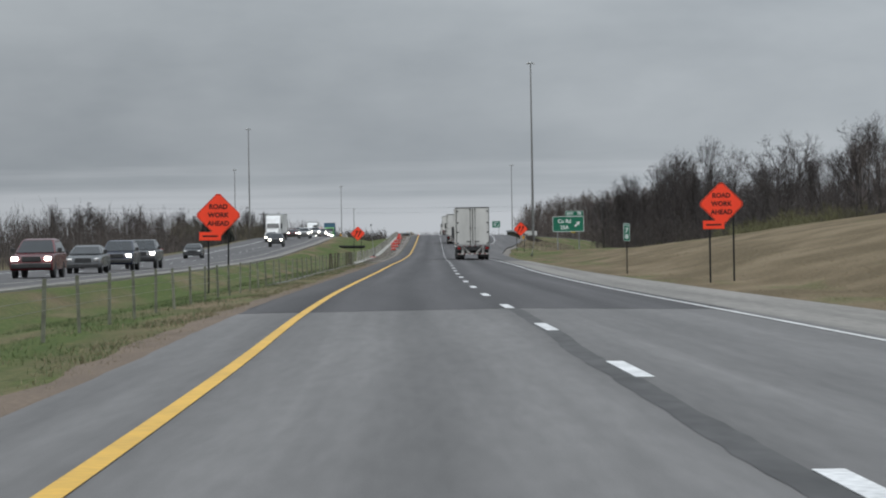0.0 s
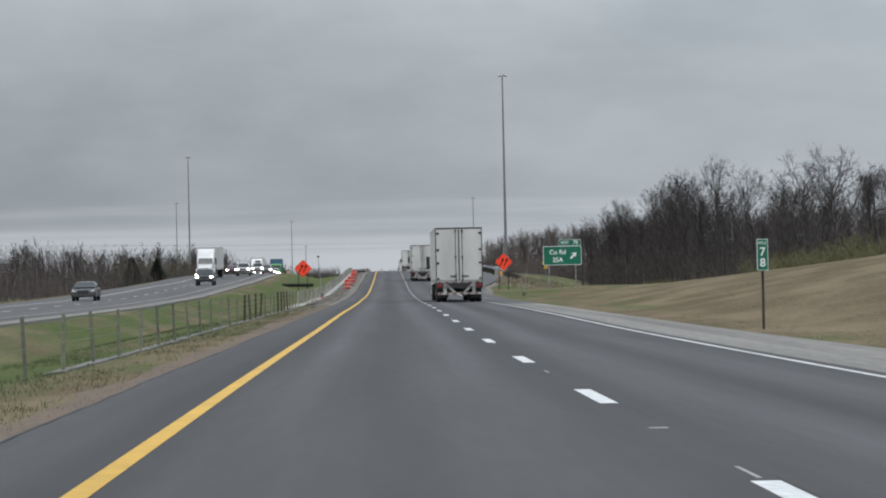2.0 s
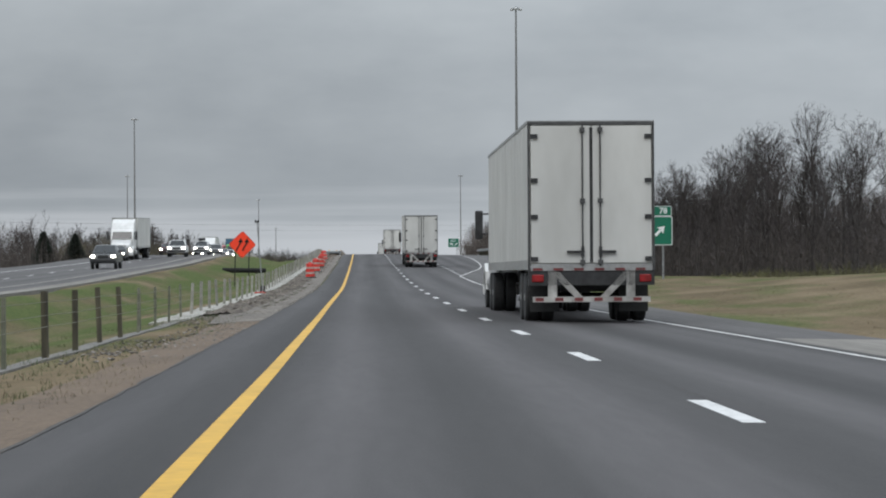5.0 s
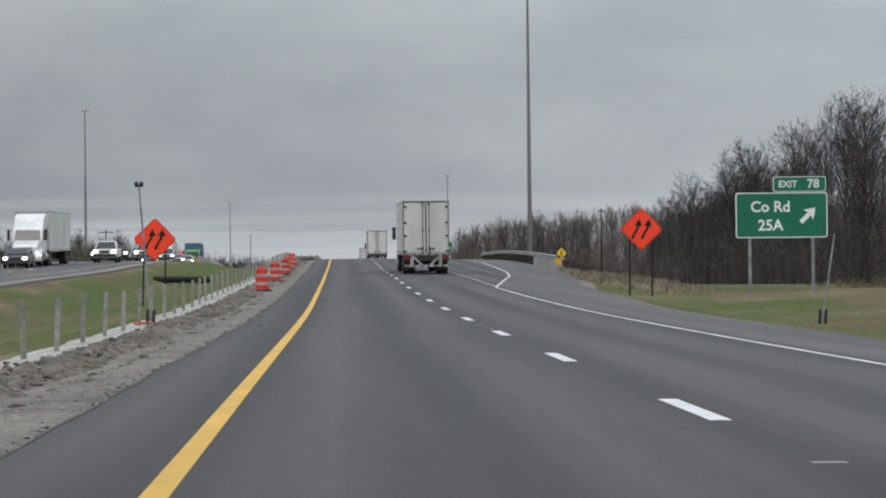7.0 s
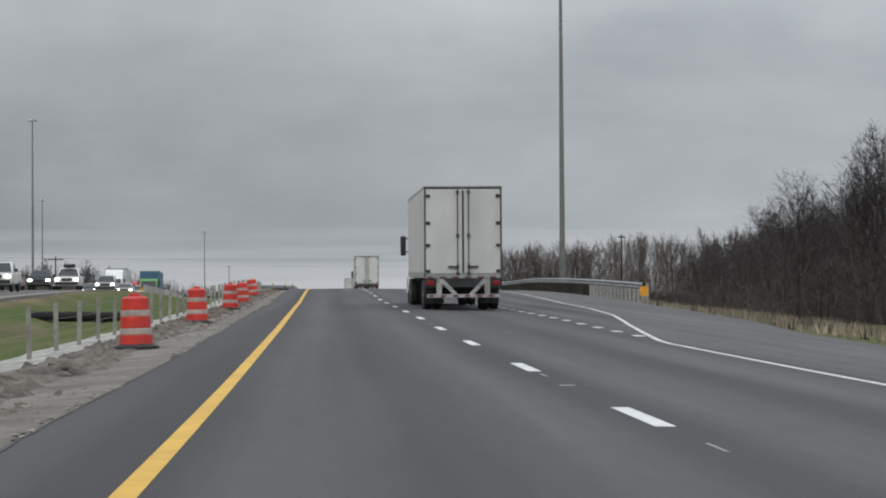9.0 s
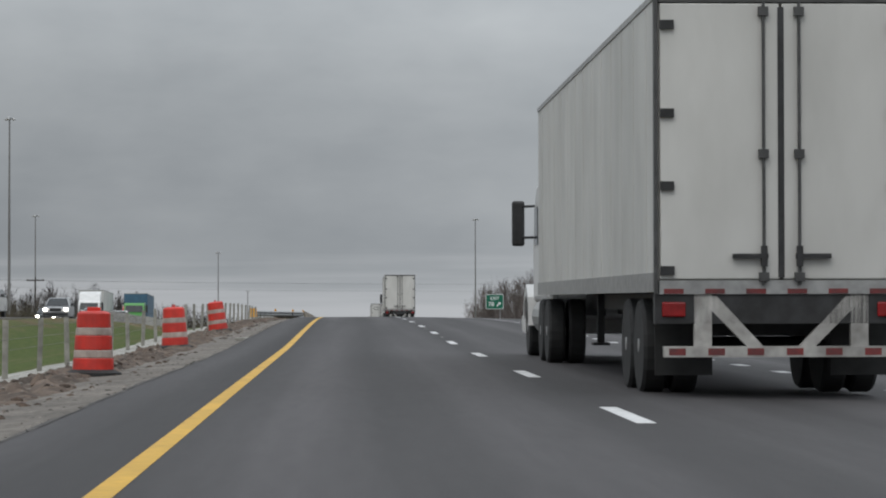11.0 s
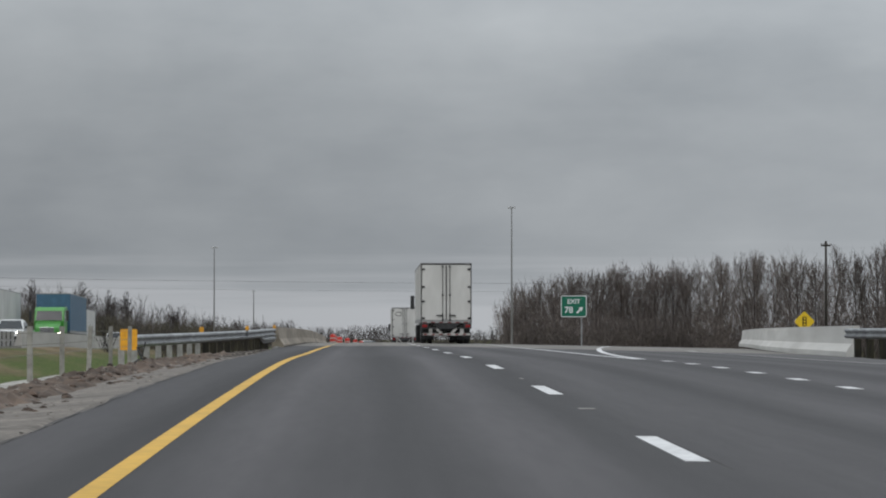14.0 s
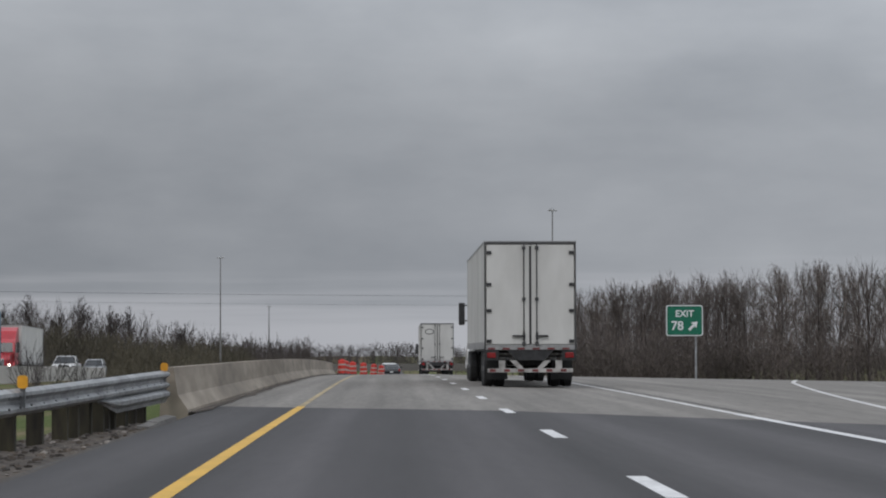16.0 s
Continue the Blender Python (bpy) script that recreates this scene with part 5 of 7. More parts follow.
def gore_exit_sign():
    g = G(13.63, 608.6, 0)
    b = min(g.z, 1.2)
    t = empty("gore_exit_sign", Matrix.Translation((g.x, g.y, b)))
    z0 = 3.44 - b
    part("post", Build().box(0.55, 0.65, 0.03, 0.12, -0.5, z0 + 1.3), GALV, t)
    p = green_panel("main_panel", -0.97, 0.97, z0, z0 + 1.62, t, 0.14, 0.05)
    letters("EXIT", 0.48, SIGN_WHITE, p, 0.0, -0.03, z0 + 1.16, bold=0.01)
    letters("78", 0.66, SIGN_WHITE, p, -0.38, -0.03, z0 + 0.52, bold=0.012)
    slanted_arrow(p, 0.46, z0 + 0.54, 0.52)
    tagged(t, "green EXIT 78 gore sign with a white arrow", "road sign")


def mile_marker():
    g = G(9.06, 152.5, 0)
    t = empty("mile_marker", Matrix.Translation(g))
    z1 = 1.52 - g.z
    part("post", Build().box(-0.035, 0.035, 0.02, 0.07, -0.3, z1 - 0.1), WOOD, t)
    p = green_panel("panel", -0.16, 0.16, z1 - 0.92, z1, t, 0.03, 0.015)
    letters("MILE", 0.12, SIGN_WHITE, p, 0, -0.03, z1 - 0.12)
    letters("7", 0.34, SIGN_WHITE, p, 0, -0.03, z1 - 0.38, bold=0.006)
    letters("8", 0.34, SIGN_WHITE, p, 0, -0.03, z1 - 0.70, bold=0.006)
    tagged(t, "narrow green mile marker on a brown post", "road sign")


def yellow_sign(d, s, zc, half):
    g = G(d, s, 0)
    t = empty("yellow_warning_sign", Matrix.Translation(g))
    h = zc - g.z
    part("post", Build().box(-0.04, 0.04, 0.03, 0.1, -0.4, h + 0.2), GALV, t)
    p = part("panel", Build().plate([(x * half / 0.86, z * half / 0.86 + h) for x, z in diamond(0.86)], -0.01, 0.015), SIGN_YELLOW, t)
    b = Build().plate([(x * half, h + z * half) for x, z in rounded(-0.20, 0.20, -0.46, 0.46, 0.10)], -0.014, -0.01)
    for z in (-0.28, 0.0, 0.28):
        part("lens", Build().plate([(0.10 * half * math.cos(a), h + z * half + 0.10 * half * math.sin(a)) for a in np.linspace(0, 2 * math.pi, 13)[:-1]], -0.018, -0.014), SIGN_YELLOW, p)
    pl = part("plaque", Build().plate(rounded(-0.55 * half, 0.55 * half, h - 1.38 * half, h - 1.02 * half, 0.03), -0.01, 0.015), SIGN_YELLOW, t, "small yellow plaque below the diamond")
    part("legend_bar", Build().plate(((-0.4 * half, h - 1.25 * half), (0.4 * half, h - 1.25 * half), (0.4 * half, h - 1.15 * half), (-0.4 * half, h - 1.15 * half)), -0.014, -0.01), SIGN_BLACK, pl)
    part("symbol", b, SIGN_BLACK, p)
    tagged(t, "yellow diamond warning sign with a black symbol beside the ramp", "road sign", "yellow warning signs")


exit_guide_sign()
gore_exit_sign()
mile_marker()
yellow_sign(32.1, 614.0, 3.12, 0.82)


# ---------------------------------------------------------------- drums
def drum():
    t = empty("traffic_drum", Matrix())
    part("base", Build().lathe(((0.42, 0.0), (0.42, 0.05), (0.30, 0.10)), 20), RUBBER, t, "black rubber base ring")
    levels = ((0.05, 0.265, 0.305, DRUM_ORANGE), (0.265, 0.385, 0.292, DRUM_WHITE), (0.385, 0.60, 0.279, DRUM_ORANGE), (0.60, 0.715, 0.266, DRUM_WHITE), (0.715, 0.93, 0.252, DRUM_ORANGE))
    for z0, z1, r, m in levels:
        part("band", Build().lathe(((r * 0.97, z0), (r, z0 + 0.015), (r * 0.975, z1 - 0.012), (r * 0.95, z1)), 22), m, t, smooth=False)
    part("top", Build().lathe(((0.238, 0.93), (0.20, 0.955), (0.12, 0.965)), 22), DRUM_ORANGE, t)
    b = Build()
    b.box(-0.10, 0.10, -0.02, 0.02, 0.96, 1.02)
    part("handle", b, DRUM_ORANGE, t, bevel=0.01)
    return tagged(t, "orange and dusty white traffic drum on a black base", "traffic drum", "traffic drums along the margin")


def place_drums():
    rng = random.Random(3)
    first = drum()
    spots = [(-5.98, 322.6), (-6.06, 346.2), (-6.12, 366.1), (-6.28, 382.6), (-6.38, 404.5), (-4.95, 640), (-4.95, 652), (-4.6, 664), (-3.9, 676), (-3.2, 690), (-2.6, 704)]
    for i, (d, s) in enumerate(spots):
        g = G(d, s, 0.04) if s < 500 else P(d, s, 0.0)
        m = Matrix.Translation(g) @ Matrix.Rotation(radians(-7.0 if i == 4 else rng.uniform(-2.5, 2.5)), 4, 'Y') @ Matrix.Rotation(rng.uniform(0, 6), 4, 'Z')
        if i == 0:
            first.matrix_world = m
        else:
            copy_thing(first, m)


place_drums()


# ---------------------------------------------------------------- cable barrier
def cable_barrier():
    steel = tagged(empty("cable_barrier", Matrix()), "cable barrier of dull steel posts and wire ropes along the median", "barrier")
    tops = []
    y = 29.2
    pm = {}
    rng = random.Random(8)
    while y < along(476):
        s = station(y)
        d = -7.75 if s > 215 else -7.4
        wood = 172 < s < 191 or 200 < s < 214
        h = 0.98 if not wood else 1.05
        g = G(d, s, -0.05)
        key = wood, s > 232
        if key not in pm:
            b = Build()
            if wood:
                b.box(-0.045, 0.045, -0.045, 0.045, -0.3, 1.08)
            else:
                b.box(-0.030, 0.030, -0.025, 0.025, -0.3, 1.03) if s < 232 else b.box(-0.044, 0.044, -0.028, 0.028, -0.3, 1.03)
            ob = part("wooden_post" if wood else "post", b, FENCE_WOOD if wood else FENCE_STEEL if s < 232 else PALE_POST, steel)
            pm[key] = ob.data
        else:
            ob = new("wooden_post" if wood else "post", pm[key])
            ob.parent = steel
        ob.location = g
        ob.rotation_euler = (rng.uniform(-0.03, 0.03), rng.uniform(-0.05, 0.05), rng.uniform(-0.2, 0.2))
        tops.append(g)
        y += 4.6 if not wood else 4.1
    for h in (0.55, 0.72, 0.92):
        b = Build()
        for a, c in zip(tops, tops[1:]):
            b.tube(a + Vector((0.05, 0, h)), c + Vector((0.05, 0, h)), 0.0045, n=4, caps=False)
        part("wire_rope", b, FENCE_STEEL, steel)


cable_barrier()


# ---------------------------------------------------------------- guard rails and parapets
def w_profile(y=0.0):
    """Cross-section of a W-beam: (offset towards the traffic, height)."""
    return ((0.0, 0.0), (0.075, 0.045), (0.08, 0.085), (0.01, 0.135), (0.01, 0.175), (0.08, 0.225), (0.075, 0.265), (0.0, 0.31))


def guard_rail(name, path, side, label, wood_from, place, post_every=1.9, top=0.72):
    """path: list of (d, s); side: +1 faces larger d."""
    t = tagged(empty(name, Matrix()), label, "guard rail")
    ds, ss = [p[0] for p in path], [p[1] for p in path]
    prof = w_profile()
    V, F = [], []
    n = int((ss[-1] - ss[0]) / 1.9) + 1
    for i in range(n + 1):
        s = ss[0] + (ss[-1] - ss[0]) * i / n
        base = place(float(np.interp(s, ss, ds)), s, 0)
        for k, (u, h) in enumerate(prof):
            V.append(base + Vector((side * u, 0, top - 0.31 + h)))
        for k, (u, h) in enumerate(prof):
            V.append(base + Vector((side * (u - 0.006), 0, top - 0.31 + h)))
    m = 2 * len(prof)
    for i in range(n):
        for k in range(len(prof) - 1):
            a = i * m + k
            F.append((a, a + 1, a + m + 1, a + m))
            F.append((a + 8, a + m + 8, a + m + 9, a + 9))
        F.append((i * m + 7, i * m + 15, (i + 1) * m + 15, (i + 1) * m + 7))
    mesh_object("w_beam", V, F, GALV, t, "galvanised corrugated steel beam")
    shared = {}
    s = ss[0] + 0.3
    while s < ss[-1]:
        g = place(float(np.interp(s, ss, ds)), s, 0)
        kind = "wooden_post" if s >= wood_from else "steel_post"
        if kind not in shared:
            if kind == "wooden_post":
                ob = part(kind, Build().box(-0.10, 0.10, -0.09, 0.09, -0.5, top - 0.02), RAIL_WOOD, t, "dark mossy wooden post")
            else:
                b = Build()
                b.box(-0.075, 0.075, -0.055, -0.045, -0.5, top - 0.03).box(-0.075, 0.075, 0.045, 0.055, -0.5, top - 0.03).box(-0.006, 0.006, -0.045, 0.045, -0.5, top - 0.03)
                ob = part(kind, b, PALE_STEEL, t, "pale galvanised steel post")
            shared[kind] = ob.data
        else:
            ob = new(kind, shared[kind])
            ob.parent = t
        if "block" not in shared:
            blk = part("block", Build().box(-0.07, 0.07, -0.06, 0.06, top - 0.32, top - 0.01), WOOD, t)
            shared["block"] = blk.data
        else:
            blk = new("block", shared["block"])
            blk.parent = t
        ob.location = g + Vector((-side * 0.22, 0, 0))
        blk.location = g + Vector((-side * 0.075, 0, 0))
        s += post_every
    return t


def rail_base(s):
    """The rail climbs a little on its way to the parapet."""
    return float(road_z(s)) - 0.83 + float(np.interp(s, (478, 490, 503, 515), (0.47, 0.53, 0.605, 0.70)))


left_rail = guard_rail("guard_rail_left", [(-8.0, 477), (-7.1, 488), (-6.2, 502), (-5.72, 515.2)], 1, "galvanised guard rail on steel and wooden posts before the parapet", 491.4, lambda d, s, h: Vector((float(road_x(s)) + d, along(s), rail_base(s) + h)), top=0.83)


def rail_end():
    """Third rib, wedge and close posts where the rail meets the parapet; a broken kerb below."""
    base = lambda s: Vector((float(road_x(s)) + float(np.interp(s, (502, 515.2), (-6.2, -5.72))), along(s), rail_base(s)))
    b = Build()
    rows = []
    for s, low in ((507.6, 0.50), (509.4, 0.30), (515.2, 0.30)):
        o = base(s)
        k = len(b.v)
        prof = ((0.0, 0.52), (0.075, 0.52 - (0.52 - low) * 0.25), (0.075, 0.52 - (0.52 - low) * 0.5), (0.015, 0.52 - (0.52 - low) * 0.75), (0.0, low), (-0.012, low), (-0.012, 0.52))
        b.v += [tuple(o + Vector((u + 0.012, 0, h))) for u, h in prof]
        rows.append(k)
    for p, q in zip(rows, rows[1:]):
        for i in range(7):
            j = (i + 1) % 7
            b.f.append((p + i, p + j, q + j, q + i))
    b.f += [tuple(range(rows[0], rows[0] + 7)), tuple(range(rows[-1] + 6, rows[-1] - 1, -1))]
    part("lower_rib", b, GALV, left_rail, "third rib and wedge of galvanised steel")
    for i in range(7):
        o = base(506.6 + i * 1.15)
        p = part("post", Build().box(-0.10, 0.10, -0.09, 0.09, -0.5, 0.79), RAIL_WOOD, left_rail)
        p.location = o + Vector((-0.2, 0, 0))
    bolt = None
    for i in range(22):
        for h in (0.62, 0.74):
            if bolt is None:
                o = part("bolt", Build().box(-0.004, 0.012, -0.035, 0.035, -0.014, 0.014), DARK_STEEL, left_rail)
                bolt = o.data
            else:
                o = new("bolt", bolt)
                o.parent = left_rail
            o.location = base(496 + i * 0.87) + Vector((0.012 if abs(h - 0.68) < 0.03 else 0.045, 0, h))
    k = Build()
    for s0, s1, d, w, h in ((509.3, 510.6, -5.46, 0.16, -0.03), (510.65, 513.6, -5.45, 0.18, 0.0)):
        o = P(d, s0, 0)
        o2 = P(d + 0.04, s1, 0)
        k.add([o + Vector((-w, 0, -0.15)), o + Vector((0.02, 0, -0.15)), o2 + Vector((0.02, 0, -0.15)), o2 + Vector((-w, 0, -0.15)),
               o + Vector((-w, 0, h)), o + Vector((0.0, 0.05, h - 0.02)), o2 + Vector((0.0, 0, h)), o2 + Vector((-w, 0, h + 0.02))],
              [(3, 2, 1, 0), (4, 5, 6, 7), (0, 1, 5, 4), (1, 2, 6, 5), (2, 3, 7, 6), (3, 0, 4, 7)])
    tagged(part("broken_kerb", k, SHOULDER_PLAIN), "short broken concrete kerb at the foot of the parapet", "kerb")


rail_end()
guard_rail("guard_rail_right", [(12.55, 385.6), (12.9, 425), (13.0, 470), (12.9, 493)], -1, "galvanised guard rail on steel and dark wooden posts", 415.0, lambda d, s, h: Vector((float(road_x(s)) + d, along(s), cross(s, d) + 0.15 + h)), top=0.74)


def marker(d, s, h, w=0.36, hh=0.45, place=P, foot=-0.3):
    t = empty("amber_marker", Matrix.Translation(place(d, s, 0)))
    part("stake", Build().box(-0.03, 0.03, 0.012, 0.05, foot, h + hh * 0.9), GALV, t)
    part("panel", Build().plate(rounded(-w / 2, w / 2, h, h + hh, 0.04), -0.012, 0.012), MARKER, t, "amber reflective panel")
    tagged(t, "small amber reflective marker at the rail's end", "marker", "amber markers")


marker(-7.95, 476.6, 0.12, 0.42, 0.52)
marker(12.52, 385.0, 0.28, 0.40, 0.46)
marker(-7.05, 490.8, 0.55, 0.13, 0.17, foot=0.3)
marker(-6.17, 501.5, 0.62, 0.12, 0.15, foot=0.4)
marker(-5.71, 514.9, 0.71, 0.12, 0.14, foot=0.45)


def parapet(name, path, side, s0, s1, top, label, material=None, ground=None):
    """Sloped-face concrete barrier."""
    ds, ss = [p[0] for p in path], [p[1] for p in path]
    prof = ((0.0, 0.0), (0.0, 0.08), (-0.17, 0.33), (-0.24, top), (-0.42, top), (-0.48, 0.0))
    t = tagged(empty(name, Matrix()), label, "concrete barrier")
    seg = 18.0
    s = s0
    while s < s1 - 0.5:
        e = min(s + seg, s1)
        V, F = [], []
        for q in (s + 0.003, e - 0.003):
            base = Vector((float(road_x(q)) + float(np.interp(q, ss, ds)), along(q), (ground(q) if ground else cross(q, float(np.interp(q, ss, ds)))) - 0.02))
            for u, h in prof:
                V.append(base + Vector((side * u, 0, h - (0.1 if h == 0 else 0))))
        n = len(prof)
        for k in range(n):
            F.append((k, (k + 1) % n, n + (k + 1) % n, n + k))
        F += [tuple(range(n)), tuple(range(2 * n - 1, n - 1, -1))]
        b = Build()
        b.add(V, F)
        part("section", b, material or CONCRETE, t)
        s = e
    return t


parapet("bridge_parapet_left", [(-5.35, 511), (-5.35, 640)], 1, 515.3, 640, 0.79, "weathered tan concrete bridge parapet with sloped face")
parapet("ramp_parapet_right", [(12.95, 493), (14.8, 520), (20.6, 569), (27, 620)], -1, 493.5, 577, 0.90, "pale concrete barrier along the exit ramp", PALE_CONCRETE, lambda q: cross(q, 13.0) + 0.10)


opp_line = [(float(other_d(q)) + 5.85, q) for q in range(500, 690, 15)]
parapet("opposite_parapet", opp_line, -1, 546, 668, 0.80, "pale grey concrete parapet of the oncoming carriageway", OPP_CONCRETE, lambda q: float(other_z(q)))
guard_rail("opposite_guard_rail", [p for p in opp_line if p[1] < 550], -1, "galvanised guard rail of the oncoming carriageway before its parapet", 9999.0, lambda d, s, h: Vector((float(road_x(s)) + d, along(s), float(other_z(s)) + h)), top=0.74)
marker(float(other_d(501)) + 5.9, 501, 0.15, 0.40, 0.50, place=lambda d, s, h: Vector((float(road_x(s)) + d, along(s), float(other_z(s)) + h)))


# ---------------------------------------------------------------- odd roadside things
def black_tray():
    g = G(-13.0, 373.8, 0)
    t = empty("dark_plastic_pipe", Matrix.Translation(g) @ Matrix.Rotation(radians(-18), 4, 'Z'))
    b = Build()
    b.tube((-2.0, 0, 0.45), (1.9, 0.3, 0.40), 0.20, n=14)
    for i in range(24):
        x = -1.95 + i * 0.162
        b.tube((x, (x + 2) * 0.077, 0.45 - 0.013 * (x + 2)), (x + 0.07, (x + 2.07) * 0.077, 0.45 - 0.013 * (x + 2)), 0.225, n=14)
    part("pipe", b, SIGN_BLACK, t)
    for x in (-1.3, 1.2):
        part("support", Build().box(x - 0.08, x + 0.08, -0.2, 0.5, -0.3, 0.3), WOOD, t)
    tagged(t, "long black corrugated plastic pipe lying in the median grass", "pipe")


black_tray()


def sensor_stand(d, s, H, lean, label, red=True):
    g = G(d, s, 0.05)
    t = empty("sensor_stand", Matrix.Translation(g))
    top = (lean, 0, H)
    part("pole", Build().tube((0, 0, 0.1), top, 0.028, 0.022, 8), GALV, t)
    part("sleeve", Build().tube((-0.08, 0, 0.0), (-0.06, 0, 0.36), 0.04, n=8).tube((0.07, 0, 0.0), (0.09, 0, 0.36), 0.04, n=8), RUBBER, t)
    if red:
        b = Build()
        for a in (0.2, 1.9, 3.4, 5.0):
            b.tube((0, 0, 0.05), (0.40 * math.cos(a), 0.40 * math.sin(a), 0.03), 0.03, n=6)
        part("foot", b, DRUM_ORANGE, t, "flattened orange foot")
        for x in (-0.06, 0.06):
            part("head", Build().lathe(((0.035, -0.06), (0.055, 0.03), (0.02, 0.08)), 8, (lean + x, 0, H)), DARK_STEEL, t)
    tagged(t, label, "traffic sensor")


sensor_stand(-7.37, 278.6, 3.4, -0.25, "thin portable pole with two small dark heads on an orange foot")
sensor_stand(9.3, 280.0, 2.25, 0.32, "thin leaning steel stake in a black sleeve", False)


def far_overpass():
    s = 1170.0
    t = empty("far_overpass", Matrix.Translation((float(road_x(s)), along(s), 0)))
    # Shade on the deck and railings is put into their dark colour.
    part("deck", Build().box(-75, 75, -6, 6, -2.9, -1.9), SHOULDER_PLAIN, t, "concrete deck coloured dark for its shade")
    for y in (-6, 5.7):
        part("railing", Build().box(-75, 75, y, y + 0.3, -1.9, -1.1), SHOULDER_PLAIN, t)
    for x in (-52, -28, -8, 12, 34):
        part("pier", Build().box(x - 0.6, x + 0.6, -4.5, 4.5, -9.0, -2.9), CONCRETE, t)
    tagged(t, "distant concrete overpass crossing the highway", "bridge")


far_overpass()


# ---------------------------------------------------------------- vehicles
def wheel(parent, x, y, r, w, rim_mat, name="wheel"):
    t = part(name, Build().lathe(((r * 0.60, -w / 2), (r * 0.94, -w / 2), (r, -w * 0.36), (r, w * 0.36), (r * 0.94, w / 2), (r * 0.60, w / 2)), 24, (0, 0, 0), 'X'), RUBBER, parent, "black tyre")
    t.location = (x, y, r)
    s = 1 if x > 0 else -1
    part("rim", Build().lathe(((r * 0.61, s * w * 0.30), (r * 0.55, s * w * 0.50), (r * 0.20, s * w * 0.38), (r * 0.14, s * w * 0.52)), 18, (0, 0, 0), 'X'), rim_mat, t)
    return t


def trailer(parent, white, logo=False, dark_side=None):
    """Box trailer: rear face at y = 0, running to y = 16; detail on the rear doors."""
    zb, zt, hw = 1.18, 4.08, 1.29
    body = part("box", Build().box(-hw, hw, 0.06, 16.0, zb, zt), dark_side or white, parent, "smooth panelled box body", bevel=0.03)
    b = Build()
    b.box(-hw - 0.012, hw + 0.012, 0.04, 16.02, zt - 0.02, zt + 0.045)
    part("roof_rail", b, ALU, parent)
    b = Build()
    for sx in (-1, 1):
        b.box(sx * hw - 0.014, sx * hw + 0.014, 0.04, 16.0, zb - 0.10, zb + 0.10)
    part("bottom_rail", b, ALU, parent)
    # vertical seams on the sides
    seam = None
    for i in range(13):
        for sx in (-1, 1):
            if seam is None:
                o = part("side_seam", Build().box(-0.006, 0.006, 0, 0.04, zb + 0.1, zt - 0.05), white, parent)
                seam = o.data
            else:
                o = new("side_seam", seam)
                o.parent = parent
            o.location = (sx * hw, 0.7 + i * 1.2, 0)
    # rear frame, doors, locks, hinges
    b = Build()
    b.box(-hw - 0.005, -hw + 0.03, -0.02, 0.08, zb - 0.12, zt + 0.02)
    b.box(hw - 0.03, hw + 0.005, -0.02, 0.08, zb - 0.12, zt + 0.02)
    b.box(-hw + 0.045, hw - 0.045, -0.02, 0.08, zt - 0.05, zt + 0.02)
    part("rear_frame", b, DARK_TRIM, parent, "dark steel rear door frame")
    part("rear_threshold", Build().box(-hw + 0.045, hw - 0.045, -0.02, 0.08, zb - 0.12, zb + 0.02), ALU, parent)
    for x0, x1 in ((-hw + 0.055, -0.012), (0.012, hw - 0.055)):
        door = part("rear_door", Build().box(x0, x1, -0.015, 0.045, zb + 0.03, zt - 0.06), white, parent, "dusty white rear door", bevel=0.015)
        inner = x1 if x0 < 0 else x0
        sg = -1 if x0 < 0 else 1
        rod = inner + sg * 0.17
        k = Build().tube((rod, -0.05, zb - 0.03), (rod, -0.05, zt - 0.05), 0.017, n=8)
        for z in (zb + 0.05, zb + 1.3, zt - 0.15):
            k.box(rod - 0.05, rod + 0.05, -0.075, -0.015, z - 0.04, z + 0.05)
        part("lock_rod", k, DARK_TRIM, door)
        hx = x0 if x0 < 0 else x1
        k = Build()
        k.box(rod - 0.04, rod + sg * 0.28 + 0.04 if sg > 0 else rod + 0.04, -0.08, -0.03, zb + 0.24, zb + 0.29) if sg > 0 else k.box(rod - 0.32, rod + 0.04, -0.08, -0.03, zb + 0.24, zb + 0.29)
        k.box(rod - 0.03, rod + 0.03, -0.085, -0.03, zb + 0.16, zb + 0.37)
        part("lock_handle", k, DARK_STEEL, door)
        for z in (zb + 0.12, zb + 0.98, zb + 1.72, zt - 0.28):
            part("hinge", Build().box(min(hx, hx - sg * 0.14), max(hx, hx - sg * 0.14), -0.055, -0.014, z - 0.045, z + 0.045), DARK_STEEL, door)
        k = Build().box(inner - 0.02 if sg < 0 else inner - 0.012, inner + 0.012 if sg < 0 else inner + 0.02, -0.022, -0.014, zb + 0.05, zt - 0.1)
        part("door_gasket", k, DARK_STEEL, door)
    if logo:
        part("emblem", Build().lathe(((0.36, 0), (0.36, 0.004)), 24), DARK_STEEL, parent).matrix_local = Matrix.Translation((-0.62, -0.02, zt - 0.62)) @ Matrix.Rotation(radians(90), 4, 'X') @ Matrix.Diagonal((1, 0.62, 1, 1))
        part("emblem_field", Build().lathe(((0.30, 0), (0.30, 0.004)), 24), white, parent).matrix_local = Matrix.Translation((-0.62, -0.025, zt - 0.62)) @ Matrix.Rotation(radians(90), 4, 'X') @ Matrix.Diagonal((1, 0.55, 1, 1))
